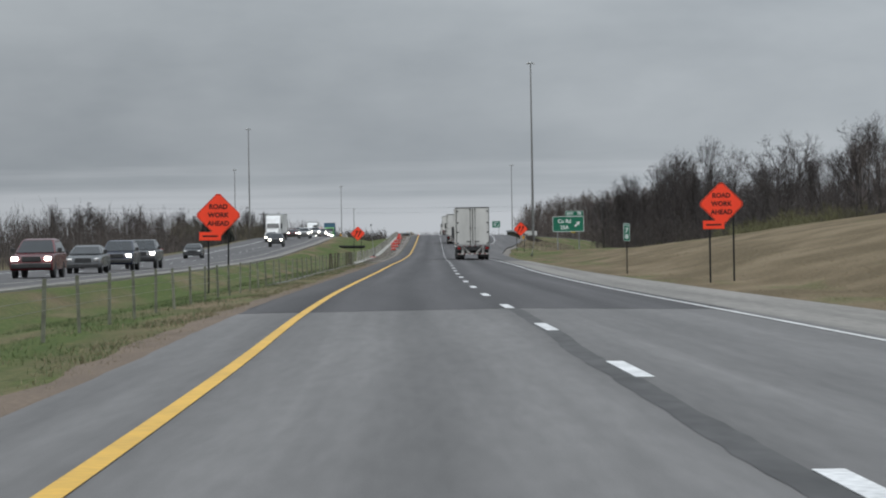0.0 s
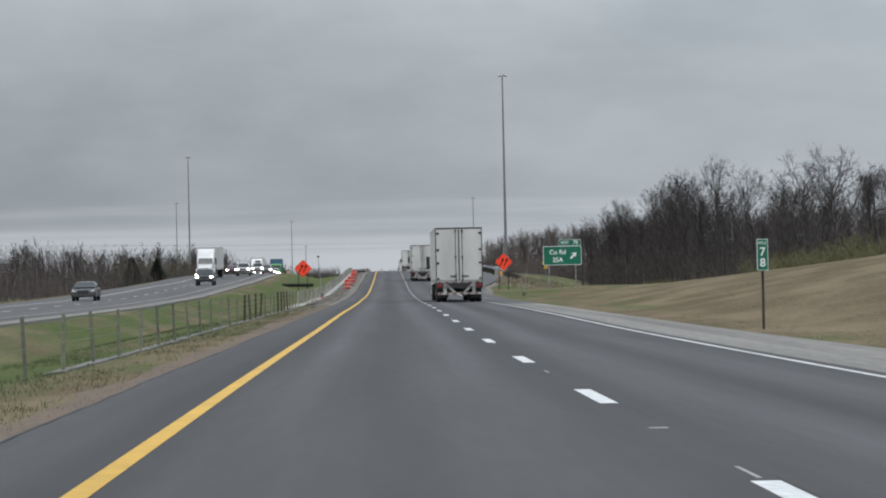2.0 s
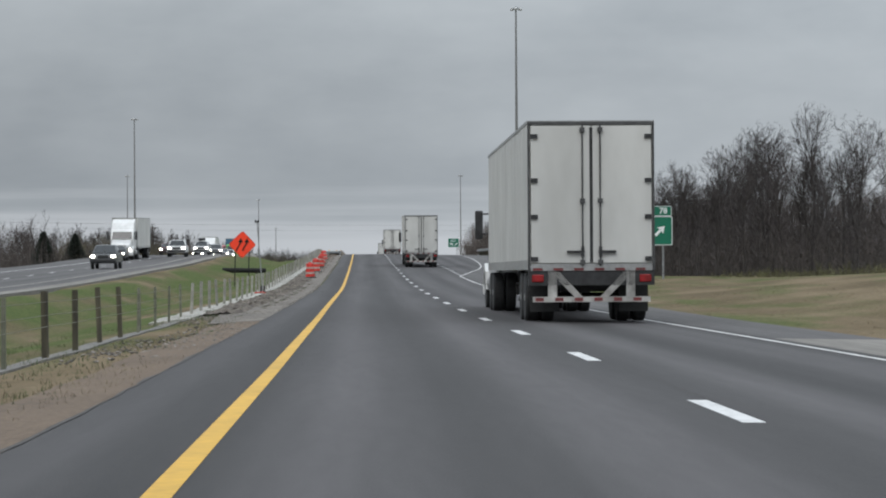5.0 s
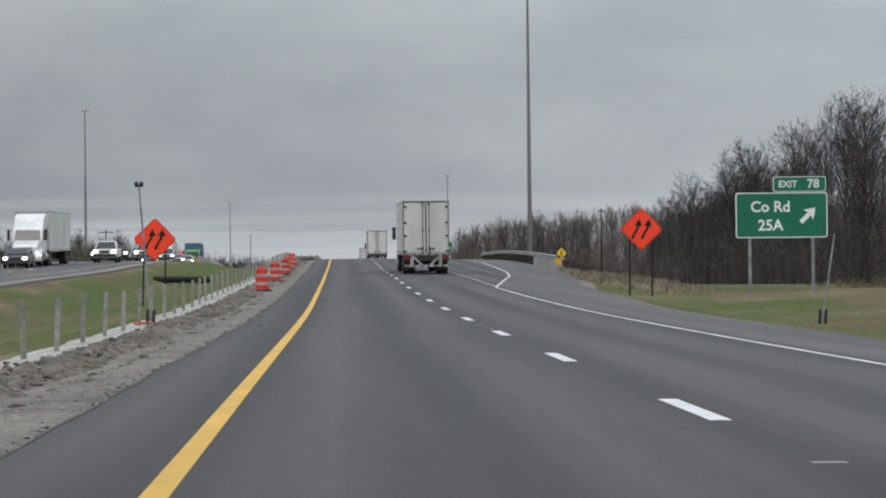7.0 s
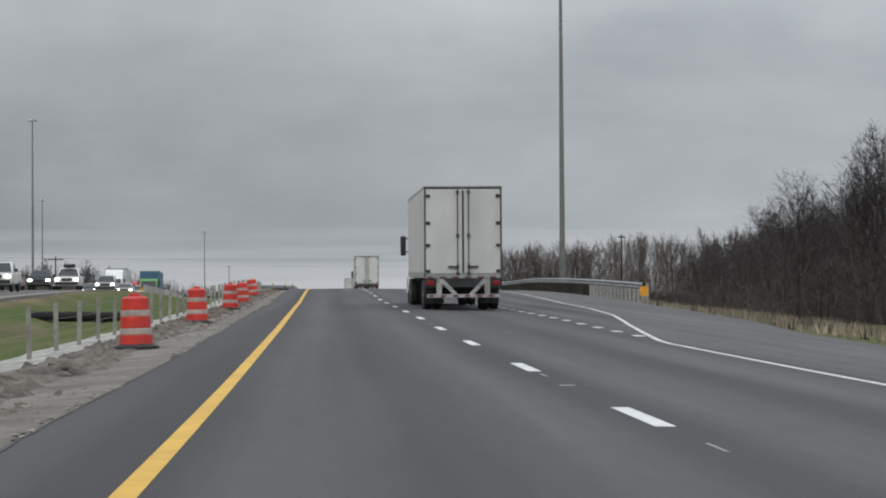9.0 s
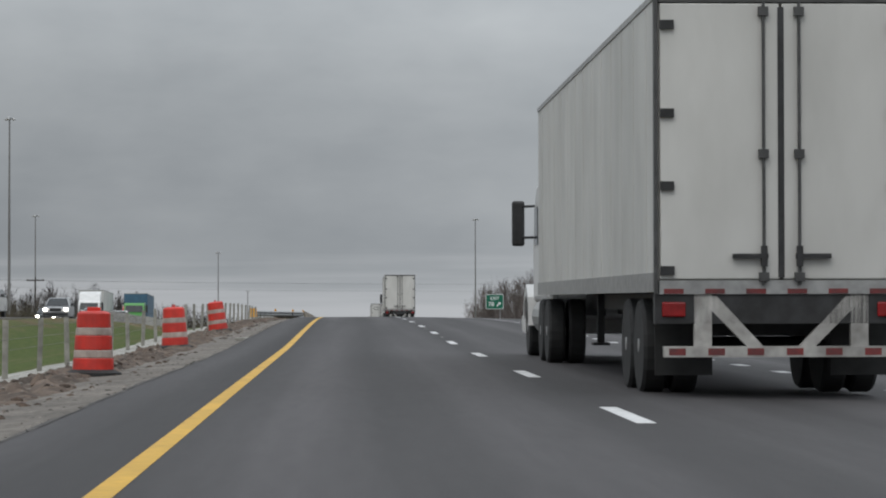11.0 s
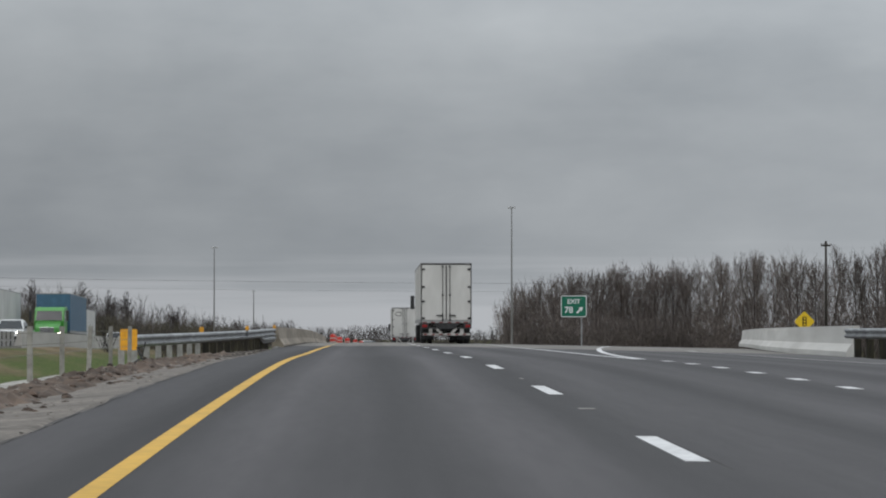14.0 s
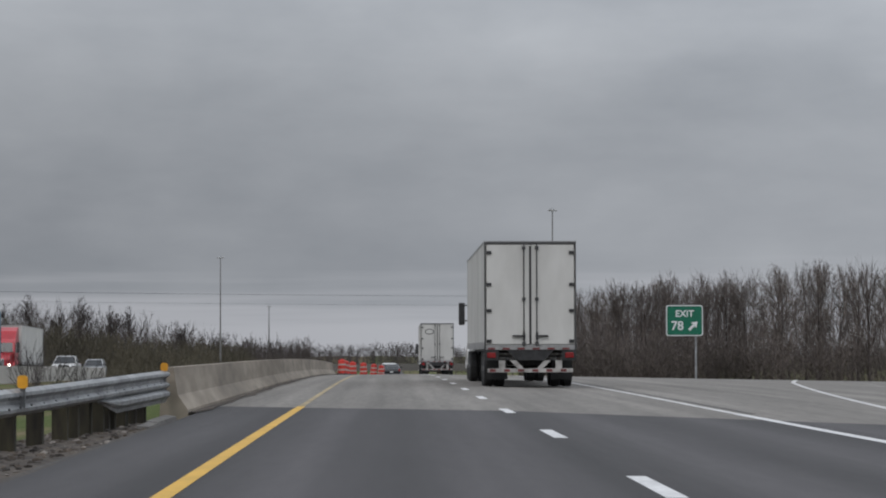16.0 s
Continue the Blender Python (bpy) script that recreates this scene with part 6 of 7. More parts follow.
    # rear sill with lamps and the under-run guard
    part("rear_sill", Build().box(-hw, hw, 0.0, 0.16, zb - 0.42, zb - 0.12), DARK_STEEL, parent)
    for sx in (-1, 1):
        lamp = part("tail_lamp", Build().box(sx * 1.10 - 0.12, sx * 1.10 + 0.12, -0.03, 0.0, zb - 0.35, zb - 0.20), RED_LAMP, parent, "red tail lamp", bevel=0.02)
        k = Build()
        k.add([(sx * 0.86, 0.0, zb - 0.14), (sx * 0.66, 0.0, zb - 0.14), (sx * 0.66, 0.09, zb - 0.14), (sx * 0.86, 0.09, zb - 0.14),
               (sx * 0.30, 0.0, zb - 0.70), (sx * 0.14, 0.0, zb - 0.70), (sx * 0.14, 0.09, zb - 0.70), (sx * 0.30, 0.09, zb - 0.70)],
              [(0, 1, 2, 3), (7, 6, 5, 4), (0, 4, 5, 1), (1, 5, 6, 2), (2, 6, 7, 3), (3, 7, 4, 0)])
        part("brace", k, GRIMY_WHITE, parent, "white slanted brace")
        part("hanger", Build().box(sx * 0.80 - 0.09, sx * 0.80 + 0.09, 0.0, 0.08, zb - 0.72, zb - 0.12), GRIMY_WHITE, parent, "white upright hanger")
        part("mud_flap", Build().box(sx * 0.92 - 0.30, sx * 0.92 + 0.30, 0.62, 0.64, 0.22, zb - 0.3), RUBBER, parent)
    guard = part("bumper_bar", Build().box(-1.20, 1.20, -0.02, 0.09, zb - 0.76, zb - 0.65), GRIMY_WHITE, parent, "white under-run bar with red tape")
    tape = tape2 = None
    for i in range(6):
        if tape is None:
            o = part("reflective_tape", Build().box(0, 0.17, -0.024, -0.019, zb - 0.74, zb - 0.67), TAPE, guard)
            q = part("sill_tape", Build().box(0, 0.2, -0.026, -0.019, zb - 0.115, zb - 0.065), TAPE, parent)
            tape, tape2 = o.data, q.data
        else:
            o, q = new("reflective_tape", tape), new("sill_tape", tape2)
            o.parent, q.parent = guard, parent
        o.location, q.location = (-1.15 + i * 0.4, 0, 0), (-1.2 + i * 0.42, 0, 0)
    # running gear
    k = Build()
    for x in (-0.5, 0.5):
        k.box(x - 0.06, x + 0.06, 0.1, 15.5, zb - 0.32, zb - 0.1)
    for y in (1.75, 3.0):
        k.tube((-0.95, y, 0.52), (0.95, y, 0.52), 0.07, n=8)
    k.box(-0.55, 0.55, 1.1, 3.7, 0.62, 0.84)
    part("bogie", k, DARK_STEEL, parent)
    for y in (1.75, 3.0):
        for sx in (-1, 1):
            for off in (1.13, 0.80):
                wheel(parent, sx * off, y, 0.51, 0.26, ALU)
    k = Build()
    for x in (-0.6, 0.6):
        k.box(x - 0.05, x + 0.05, 12.6, 12.75, 0.35, zb - 0.1)
        k.box(x - 0.12, x + 0.12, 12.5, 12.85, 0.32, 0.36)
    part("landing_leg", k, DARK_STEEL, parent)
    return body


def tractor(parent, y0, cab, fairing=True, grille=CHROME):
    """Conventional tractor whose rear frame begins at y0, nose at y0 + 7.2."""
    k = Build()
    for x in (-0.42, 0.42):
        k.box(x - 0.05, x + 0.05, y0, y0 + 6.6, 0.75, 1.02)
    k.box(-0.5, 0.5, y0 + 0.6, y0 + 1.9, 1.02, 1.14)
    part("chassis", k, DARK_STEEL, parent)
    yb = y0 + 2.4
    shell = Build().prism([(yb, 1.0), (yb + 2.5, 1.0), (yb + 2.9, 0.95), (yb + 3.0, 1.95), (yb + 2.55, 2.75), (yb + 2.1, 3.0), (yb, 3.05)], -1.12, 1.12)
    part("cab", shell, cab, parent, bevel=0.07)
    if fairing:
        part("roof_fairing", Build().prism([(yb + 0.02, 3.03), (yb + 2.15, 2.98), (yb + 1.5, 3.62), (yb + 0.7, 3.9), (yb + 0.02, 3.95)], -1.10, 1.10), cab, parent, bevel=0.08)
    hood = Build().prism([(yb + 2.85, 0.75), (yb + 4.55, 0.62), (yb + 4.72, 0.85), (yb + 4.66, 1.45), (yb + 4.35, 1.66), (yb + 2.95, 1.95)], -0.92, 0.92)
    part("hood", hood, cab, parent, bevel=0.09)
    part("bumper", Build().prism([(yb + 4.25, 0.38), (yb + 4.80, 0.40), (yb + 4.86, 0.72), (yb + 4.3, 0.76)], -1.2, 1.2), cab, parent, bevel=0.05)
    g = part("grille", Build().box(-0.52, 0.52, yb + 4.66, yb + 4.74, 0.86, 1.46), grille, parent, bevel=0.02)
    k = Build()
    for i in range(7):
        k.box(-0.48, 0.48, yb + 4.735, yb + 4.745, 0.90 + i * 0.08, 0.93 + i * 0.08)
    part("grille_bar", k, DARK_STEEL, g)
    part("windscreen", Build().add([(-0.98, yb + 3.02, 2.0), (0.98, yb + 3.02, 2.0), (0.90, yb + 2.60, 2.72), (-0.90, yb + 2.60, 2.72),
                                    (-0.98, yb + 2.96, 2.0), (0.98, yb + 2.96, 2.0), (0.90, yb + 2.54, 2.72), (-0.90, yb + 2.54, 2.72)],
                                   [(0, 1, 2, 3), (7, 6, 5, 4), (0, 4, 5, 1), (1, 5, 6, 2), (2, 6, 7, 3), (3, 7, 4, 0)]), GLASS_DARK, parent)
    for sx in (-1, 1):
        part("side_window", Build().box(sx * 1.125 - 0.01, sx * 1.125 + 0.01, yb + 1.75, yb + 2.5, 1.95, 2.6), GLASS_DARK, parent)
        m = part("mirror", Build().box(sx * 1.38 - 0.11, sx * 1.38 + 0.11, yb + 2.95, yb + 3.10, 1.95, 2.75), DARK_STEEL, parent, "tall dark side mirror", bevel=0.04)
        for za in (2.1, 2.65):
            part("mirror_arm", Build().tube((sx * 1.1, yb + 2.75, za), (sx * 1.33, yb + 3.0, za), 0.025, n=6), DARK_STEEL, m)
        part("headlamp", Build().box(sx * 0.80 - 0.14, sx * 0.80 + 0.14, yb + 4.55, yb + 4.70, 0.86, 1.08), LIT, parent, "lit headlamp", bevel=0.03)
        part("fender", Build().prism([(yb + 3.0, 0.55), (yb + 3.15, 1.05), (yb + 3.65, 1.28), (yb + 4.15, 1.1), (yb + 4.4, 0.7), (yb + 4.2, 0.7), (yb + 4.05, 0.98), (yb + 3.65, 1.12), (yb + 3.25, 0.95), (yb + 3.12, 0.55)], sx * 0.86, sx * 1.2), cab, parent)
        part("fuel_tank", Build().tube((sx * 0.92, yb - 0.1, 0.72), (sx * 0.92, yb + 1.7, 0.72), 0.32, n=16), ALU, parent)
        part("stack", Build().tube((sx * 1.0, yb - 0.15, 1.0), (sx * 1.0, yb - 0.15, 3.1), 0.07, n=10), ALU, parent)
        wheel(parent, sx * 1.02, yb + 3.65, 0.52, 0.30, ALU)
        for y in (y0 + 0.6, y0 + 1.9):
            wheel(parent, sx * 1.12, y, 0.51, 0.26, ALU)
            wheel(parent, sx * 0.80, y, 0.51, 0.26, ALU)


def semi(cab, box, label, logo=False, side=None, fairing=True):
    t = empty("semi_truck", Matrix())
    trailer(t, box, logo, side)
    tractor(t, 14.2, cab, fairing)
    return tagged(t, label, "truck", "semi trucks")


def slope_pose(d, s, place, back=False, roll=0.0):
    a, b = place(d, s - 2, 0), place(d, s + 2, 0)
    dirv = b - a
    yaw = math.atan2(-dirv.x, dirv.y)
    pitch = math.atan2(dirv.z, math.hypot(dirv.x, dirv.y))
    m = Matrix.Translation(place(d, s, 0.008)) @ Matrix.Rotation(yaw, 4, 'Z') @ Matrix.Rotation(pitch, 4, 'X')
    return m @ Matrix.Rotation(math.pi, 4, 'Z') if back else m


WHITE_CAB = paint("white_cab_paint", (0.70, 0.70, 0.69))
RED_CAB = paint("red_cab_paint", (0.42, 0.02, 0.03))
GREEN_CAB = paint("green_cab_paint", (0.06, 0.27, 0.045))
BLUE_BOX = paint("blue_trailer_panel", (0.055, 0.13, 0.21), 0.45)


def place_semis():
    first = semi(WHITE_CAB, TRAILER_WHITE, "white semi truck with a plain dusty box trailer")
    # heading away, in the right-hand lane
    first.matrix_world = slope_pose(2.05, 213.0, P)
    second = copy_thing(first, slope_pose(2.0, 545.0, P))
    marked = semi(WHITE_CAB, TRAILER_WHITE, "white semi truck with an oval emblem on the door", True)
    marked.matrix_world = slope_pose(1.9, 677.0, P)
    copy_thing(first, slope_pose(2.05, 357.0, P))
    # oncoming
    w = semi(WHITE_CAB, TRAILER_WHITE, "white oncoming semi truck with lit headlamps")
    w.matrix_world = slope_pose(-1.9, 418.0, other, True)
    copy_thing(w, slope_pose(-1.9, 612.0, other, True))
    g = semi(GREEN_CAB, BLUE_BOX, "oncoming semi truck, green cab and blue trailer", side=BLUE_BOX, fairing=False)
    g.matrix_world = slope_pose(1.85, 628.0, other, True)
    r = semi(RED_CAB, TRAILER_WHITE, "oncoming semi truck, red cab and pale trailer")
    r.matrix_world = slope_pose(-1.9, 690.0, other, True)


place_semis()


def car(name, kind, colour, label, lit=True, group="oncoming cars"):
    """kind: sedan, suv, pickup. Nose towards +y, middle at the origin."""
    t = empty(name, Matrix())
    if kind == "sedan":
        L, hw, body = 4.7, 0.91, [(-2.33, 0.42), (-2.36, 0.72), (-2.2, 0.98), (-1.5, 1.03), (0.85, 1.0), (1.9, 0.86), (2.25, 0.72), (2.36, 0.5), (2.3, 0.28), (-2.25, 0.30)]
        top = [(-1.75, 1.0), (-1.05, 1.40), (-0.2, 1.46), (0.35, 1.40), (1.15, 0.98)]
        r, ya, yb = 0.33, -1.4, 1.42
    elif kind == "suv":
        L, hw, body = 4.75, 0.95, [(-2.33, 0.45), (-2.37, 0.85), (-2.3, 1.12), (0.85, 1.10), (1.95, 1.02), (2.28, 0.88), (2.37, 0.6), (2.3, 0.34), (-2.25, 0.36)]
        top = [(-2.28, 1.1), (-2.0, 1.68), (-1.0, 1.76), (0.05, 1.72), (0.95, 1.09)]
        r, ya, yb = 0.37, -1.4, 1.42
    else:
        L, hw, body = 5.6, 0.99, [(-2.75, 0.55), (-2.8, 0.75), (-2.78, 1.18), (-0.9, 1.2), (1.35, 1.17), (2.45, 1.10), (2.72, 0.95), (2.8, 0.62), (2.7, 0.42), (-2.7, 0.46)]
        top = [(-0.95, 1.18), (-0.8, 1.74), (-0.3, 1.82), (0.55, 1.80), (1.42, 1.16)]
        r, ya, yb = 0.40, -1.75, 1.75
    part("body", Build().prism(body, -hw, hw), colour, t, bevel=0.13)
    ins = 0.23
    n = len(top)
    V = [(-hw + 0.03, top[0][0], top[0][1])] + [(-hw + ins, y, z) for y, z in top[1:-1]] + [(-hw + 0.03, *top[-1])]
    V += [(-x, y, z) for x, y, z in V]
    F = [tuple(range(n)), tuple(range(2 * n - 1, n - 1, -1))] + [(i, n + i, n + (i + 1) % n, (i + 1) % n) for i in range(n)]
    cab_ob = part("cabin", Build().add(V, F), colour, t, bevel=0.09)
    # glass panes just proud of the cabin
    (y1, z1), (y2, z2) = top[-1], top[-2]
    k = Build()
    w1, w2 = hw - 0.12, hw - ins - 0.09
    nrm = Vector((0, z2 - z1, y1 - y2)).normalized()
    nrm = Vector((0, abs(nrm.y), abs(nrm.z))) * 0.014
    q = [Vector((-w1, y1 - 0.06 * (y1 - y2), z1 + 0.06 * (z2 - z1))), Vector((w1, y1 - 0.06 * (y1 - y2), z1 + 0.06 * (z2 - z1))), Vector((w2, y2 + 0.08 * (y1 - y2), z2 - 0.08 * (z2 - z1))), Vector((-w2, y2 + 0.08 * (y1 - y2), z2 - 0.08 * (z2 - z1)))]
    k.add([v + nrm for v in q] + [v - nrm for v in q], [(0, 1, 2, 3), (7, 6, 5, 4), (0, 4, 5, 1), (1, 5, 6, 2), (2, 6, 7, 3), (3, 7, 4, 0)])
    part("windscreen", k, GLASS_DARK, t)
    (y3, z3), (y4, z4) = top[0], top[1]
    k = Build()
    nb = Vector((0, -(z4 - z3), (y4 - y3))).normalized() * 0.014
    q = [Vector((-w1, y3 + 0.12 * (y4 - y3), z3 + 0.12 * (z4 - z3))), Vector((w1, y3 + 0.12 * (y4 - y3), z3 + 0.12 * (z4 - z3))), Vector((w2, y4 - 0.1 * (y4 - y3), z4 - 0.1 * (z4 - z3))), Vector((-w2, y4 - 0.1 * (y4 - y3), z4 - 0.1 * (z4 - z3)))]
    k.add([v + nb for v in q] + [v - nb for v in q], [(0, 1, 2, 3), (7, 6, 5, 4), (0, 4, 5, 1), (1, 5, 6, 2), (2, 6, 7, 3), (3, 7, 4, 0)])
    part("rear_window", k, GLASS_DARK, t)
    zlo, zhi = max(z1, z3) + 0.06, min(z2, z4) - 0.06
    for sx in (-1, 1):
        k = Build()
        ya0, yb0 = top[1][0] + 0.05, y2 - 0.02
        xm = hw - 0.5 * ins
        k.add([(sx * (hw - 0.02), ya0 - 0.15, zlo), (sx * (hw - 0.02), y1 - 0.28, zlo), (sx * (hw - ins + 0.025), yb0, zhi), (sx * (hw - ins + 0.025), ya0, zhi),
               (sx * (hw - 0.08), ya0 - 0.15, zlo), (sx * (hw - 0.08), y1 - 0.28, zlo), (sx * (hw - ins - 0.03), yb0, zhi), (sx * (hw - ins - 0.03), ya0, zhi)],
              [(0, 1, 2, 3), (7, 6, 5, 4), (0, 4, 5, 1), (1, 5, 6, 2), (2, 6, 7, 3), (3, 7, 4, 0)])
        part("side_window", k, GLASS_DARK, t)
    front, zl = L / 2, {"sedan": 0.70, "suv": 0.86, "pickup": 0.95}[kind]
    for sx in (-1, 1):
        part("headlamp", Build().box(sx * (hw - 0.22) - 0.14, sx * (hw - 0.22) + 0.14, front - 0.20, front - 0.02, zl - 0.08, zl + 0.08), LIT if lit else CHROME, t, "lit headlamp" if lit else "", bevel=0.03)
        part("tail_lamp", Build().box(sx * (hw - 0.12) - 0.09, sx * (hw - 0.12) + 0.09, -L / 2 - 0.01, -L / 2 + 0.10, zl, zl + 0.26), RED_LAMP, t, "red tail lamp", bevel=0.02)
        part("mirror", Build().box(sx * (hw + 0.10) - 0.10, sx * (hw + 0.10) + 0.10, y1 - 0.35, y1 - 0.22, z1 + 0.06, z1 + 0.24), DARK_STEEL, t, bevel=0.03)
        for y in (ya, yb):
            wheel(t, sx * (hw - 0.11), y, r, 0.22, ALU)
    part("grille", Build().box(-0.42, 0.42, front - 0.10, front + 0.005, zl - 0.12, zl + 0.10), DARK_STEEL, t, bevel=0.02)
    part("bumper", Build().box(-hw + 0.06, hw - 0.06, front - 0.18, front + 0.03, zl - 0.42, zl - 0.20), DARK_STEEL, t, bevel=0.04)
    part("rear_bumper", Build().box(-hw + 0.05, hw - 0.05, -L / 2 - 0.05, -L / 2 + 0.15, zl - 0.42, zl - 0.22), CHROME if kind == "pickup" else DARK_STEEL, t, bevel=0.04)
    part("plate_bar", Build().box(-0.15, 0.15, -L / 2 - 0.06, -L / 2 - 0.04, zl - 0.14, zl - 0.02), SIGN_WHITE, t)
    return tagged(t, label, "car", group)


CAR_RED, CAR_GREY, CAR_BLUE, CAR_WHITE, CAR_DARK, CAR_SILVER = (paint("car_paint_" + n, c, 0.25) for n, c in (
    ("maroon", (0.085, 0.008, 0.012)), ("grey", (0.07, 0.074, 0.078)), ("navy", (0.012, 0.018, 0.04)), ("white", (0.66, 0.66, 0.65)), ("black", (0.018, 0.02, 0.022)), ("silver", (0.34, 0.345, 0.35))))


def place_cars():
    rows = (
        ("suv", "suv", CAR_RED, "maroon oncoming sport utility car with lit headlamps", True, 1.9, 134.0),
        ("sedan", "sedan", CAR_GREY, "dark grey oncoming sedan", False, 1.75, 153.5),
        ("suv", "suv", CAR_BLUE, "navy blue oncoming car with bright headlamps", True, 1.8, 169.0),
        ("sedan", "sedan", paint("car_paint_red", (0.26, 0.015, 0.02), 0.25), "red oncoming car between two others", False, -1.8, 186.0),
        ("pickup_truck", "pickup", CAR_GREY, "grey oncoming pickup truck with lit headlamps", True, 2.0, 181.5),
        ("sedan", "sedan", CAR_DARK, "small black oncoming sedan", False, -1.8, 262.0),
        ("pickup_truck", "pickup", CAR_GREY, "dark grey oncoming pickup truck with lit headlamps", True, 1.9, 352.0),
        ("pickup_truck", "pickup", CAR_WHITE, "white oncoming pickup truck with lit headlamps", True, 1.9, 424.0),
        ("sedan", "sedan", CAR_DARK, "black oncoming sedan with lit headlamps", True, -1.8, 392.0),
        ("sedan", "sedan", CAR_RED, "dark red oncoming sedan with lit headlamps", True, -1.8, 462.0),
        ("suv", "suv", CAR_WHITE, "white oncoming sport utility car with dark roof box", True, 1.9, 470.0),
        ("pickup_truck", "pickup", CAR_DARK, "black oncoming pickup truck with lit headlamps", True, -1.8, 486.0),
        ("suv", "suv", CAR_SILVER, "silver oncoming car with bright headlamps", True, 1.9, 512.0),
        ("sedan", "sedan", CAR_SILVER, "silver oncoming sedan with bright headlamps", True, 1.9, 545.0),
        ("suv", "suv", CAR_WHITE, "white oncoming car far along the road", True, 1.9, 582.0),
        ("pickup_truck", "pickup", CAR_WHITE, "white oncoming pickup truck beyond the parapet", False, 1.9, 684.0),
        ("suv", "suv", CAR_SILVER, "silver oncoming car beyond the parapet", False, 1.9, 712.0),
        ("sedan", "sedan", CAR_GREY, "grey oncoming sedan far along the road", True, -1.9, 545.0),
    )
    for name, kind, col, label, lit, d, s in rows:
        c = car(name, kind, col, label, lit)
        c.matrix_world = slope_pose(d, s, other, True)
        if "roof box" in label:
            part("roof_box", Build().box(-0.42, 0.42, -1.5, 0.15, 1.80, 2.12), CAR_DARK, c, "black roof box", bevel=0.10)
    c = car("pickup_truck", "pickup", CAR_WHITE, "white pickup truck heading away along the highway", False, "cars heading away")
    c.matrix_world = slope_pose(-1.85, 772.0, P)
    c = car("sedan", "sedan", CAR_DARK, "black sedan heading away along the highway", False, "cars heading away")
    c.matrix_world = slope_pose(-1.6, 745.0, P)


place_cars()


# ---------------------------------------------------------------- verge details
def scatter(name, seed, count, place, blade, material, label, category):
    """Many tiny solids in one object."""
    rng = random.Random(seed)
    V, F = [], []
    for _ in range(count):
        c = place(rng)
        if c is None:
            continue
        blade(rng, c, V, F)
    me = bpy.data.meshes.new(name)
    me.from_pydata(V, [], F)
    me.materials.append(material)
    return tagged(new(name, me), label, category, kind="stuff")


def tuft(size):
    def make(rng, c, V, F):
        for _ in range(6):
            a = rng.uniform(0, 6.28)
            h, lean = size * rng.uniform(0.4, 1.0), rng.uniform(0.3, 1.3) if size < 0.2 else rng.uniform(0.1, 0.6)
            o = Vector((rng.uniform(-0.12, 0.12), rng.uniform(-0.12, 0.12), -0.03))
            w = Vector((-math.sin(a), math.cos(a), 0)) * size * 0.05
            tip = Vector((math.cos(a) * lean * h, math.sin(a) * lean * h, h))
            u = Vector((math.cos(a), math.sin(a), 0)) * size * 0.03
            k = len(V)
            V.extend((tuple(c + o - w), tuple(c + o + w), tuple(c + o + u), tuple(c + o + tip)))
            F.extend(((k, k + 1, k + 3), (k + 1, k + 2, k + 3), (k + 2, k, k + 3)))
    return make


def stone(lo, hi):
    def make(rng, c, V, F):
        r = rng.uniform(lo, hi) * rng.random() ** 0.6 + lo
        k = len(V)
        pts = []
        for i in range(6):
            v = ((1, 0, 0), (-1, 0, 0), (0, 1, 0), (0, -1, 0), (0, 0, 0.45), (0, 0, -0.5))[i]
            pts.append(tuple(c + Vector(v) * r * rng.uniform(0.6, 1.3) + Vector((rng.uniform(-1, 1), rng.uniform(-1, 1), 0)) * r * 0.3))
        V.extend(pts)
        for f in ((0, 2, 4), (2, 1, 4), (1, 3, 4), (3, 0, 4), (2, 0, 5), (1, 2, 5), (3, 1, 5), (0, 3, 5)):
            F.append(tuple(k + i for i in f))
    return make


def clod(lo, hi):
    g = 1.618
    pts = [Vector(v).normalized() for v in ((-1, g, 0), (1, g, 0), (-1, -g, 0), (1, -g, 0), (0, -1, g), (0, 1, g), (0, -1, -g), (0, 1, -g), (g, 0, -1), (g, 0, 1), (-g, 0, -1), (-g, 0, 1))]
    tri = ((0, 11, 5), (0, 5, 1), (0, 1, 7), (0, 7, 10), (0, 10, 11), (1, 5, 9), (5, 11, 4), (11, 10, 2), (10, 7, 6), (7, 1, 8), (3, 9, 4), (3, 4, 2), (3, 2, 6), (3, 6, 8), (3, 8, 9), (4, 9, 5), (2, 4, 11), (6, 2, 10), (8, 6, 7), (9, 8, 1))

    def make(rng, c, V, F):
        r = lo + (hi - lo) * rng.random() ** 2.2
        k = len(V)
        sx, sy, sz = rng.uniform(0.8, 1.4), rng.uniform(0.8, 1.4), rng.uniform(0.5, 0.8)
        V.extend(tuple(c + Vector((p.x * sx, p.y * sy, p.z * sz)) * r * rng.uniform(0.75, 1.2)) for p in pts)
        F.extend(tuple(k + i for i in f) for f in tri)
    return make


def left_verge(lo, hi, s0, s1):
    def at(rng):
        s = rng.uniform(s0, s1)
        d = rng.uniform(lo, hi)
        if noise.noise(Vector((d * 0.6, s * 0.12, 1.7))) + rng.uniform(-0.3, 0.3) < -0.05:
            return None
        return rubble_top(d, s, 0.02) if 228 < s < 487 and d < heap_in(s) else G(d, s, 0.03 if s < 485 else 0.075)
    return at


def right_verge(rng):
    s = rng.uniform(60, 470)
    d = right_edge(s) + 0.6 + rng.uniform(0.1, 1) ** 2 * 10
    if noise.noise(Vector((d * 0.4, s * 0.1, 5.7))) + rng.uniform(-0.4, 0.4) < -0.05:
        return None
    return G(d, s, 0.0)


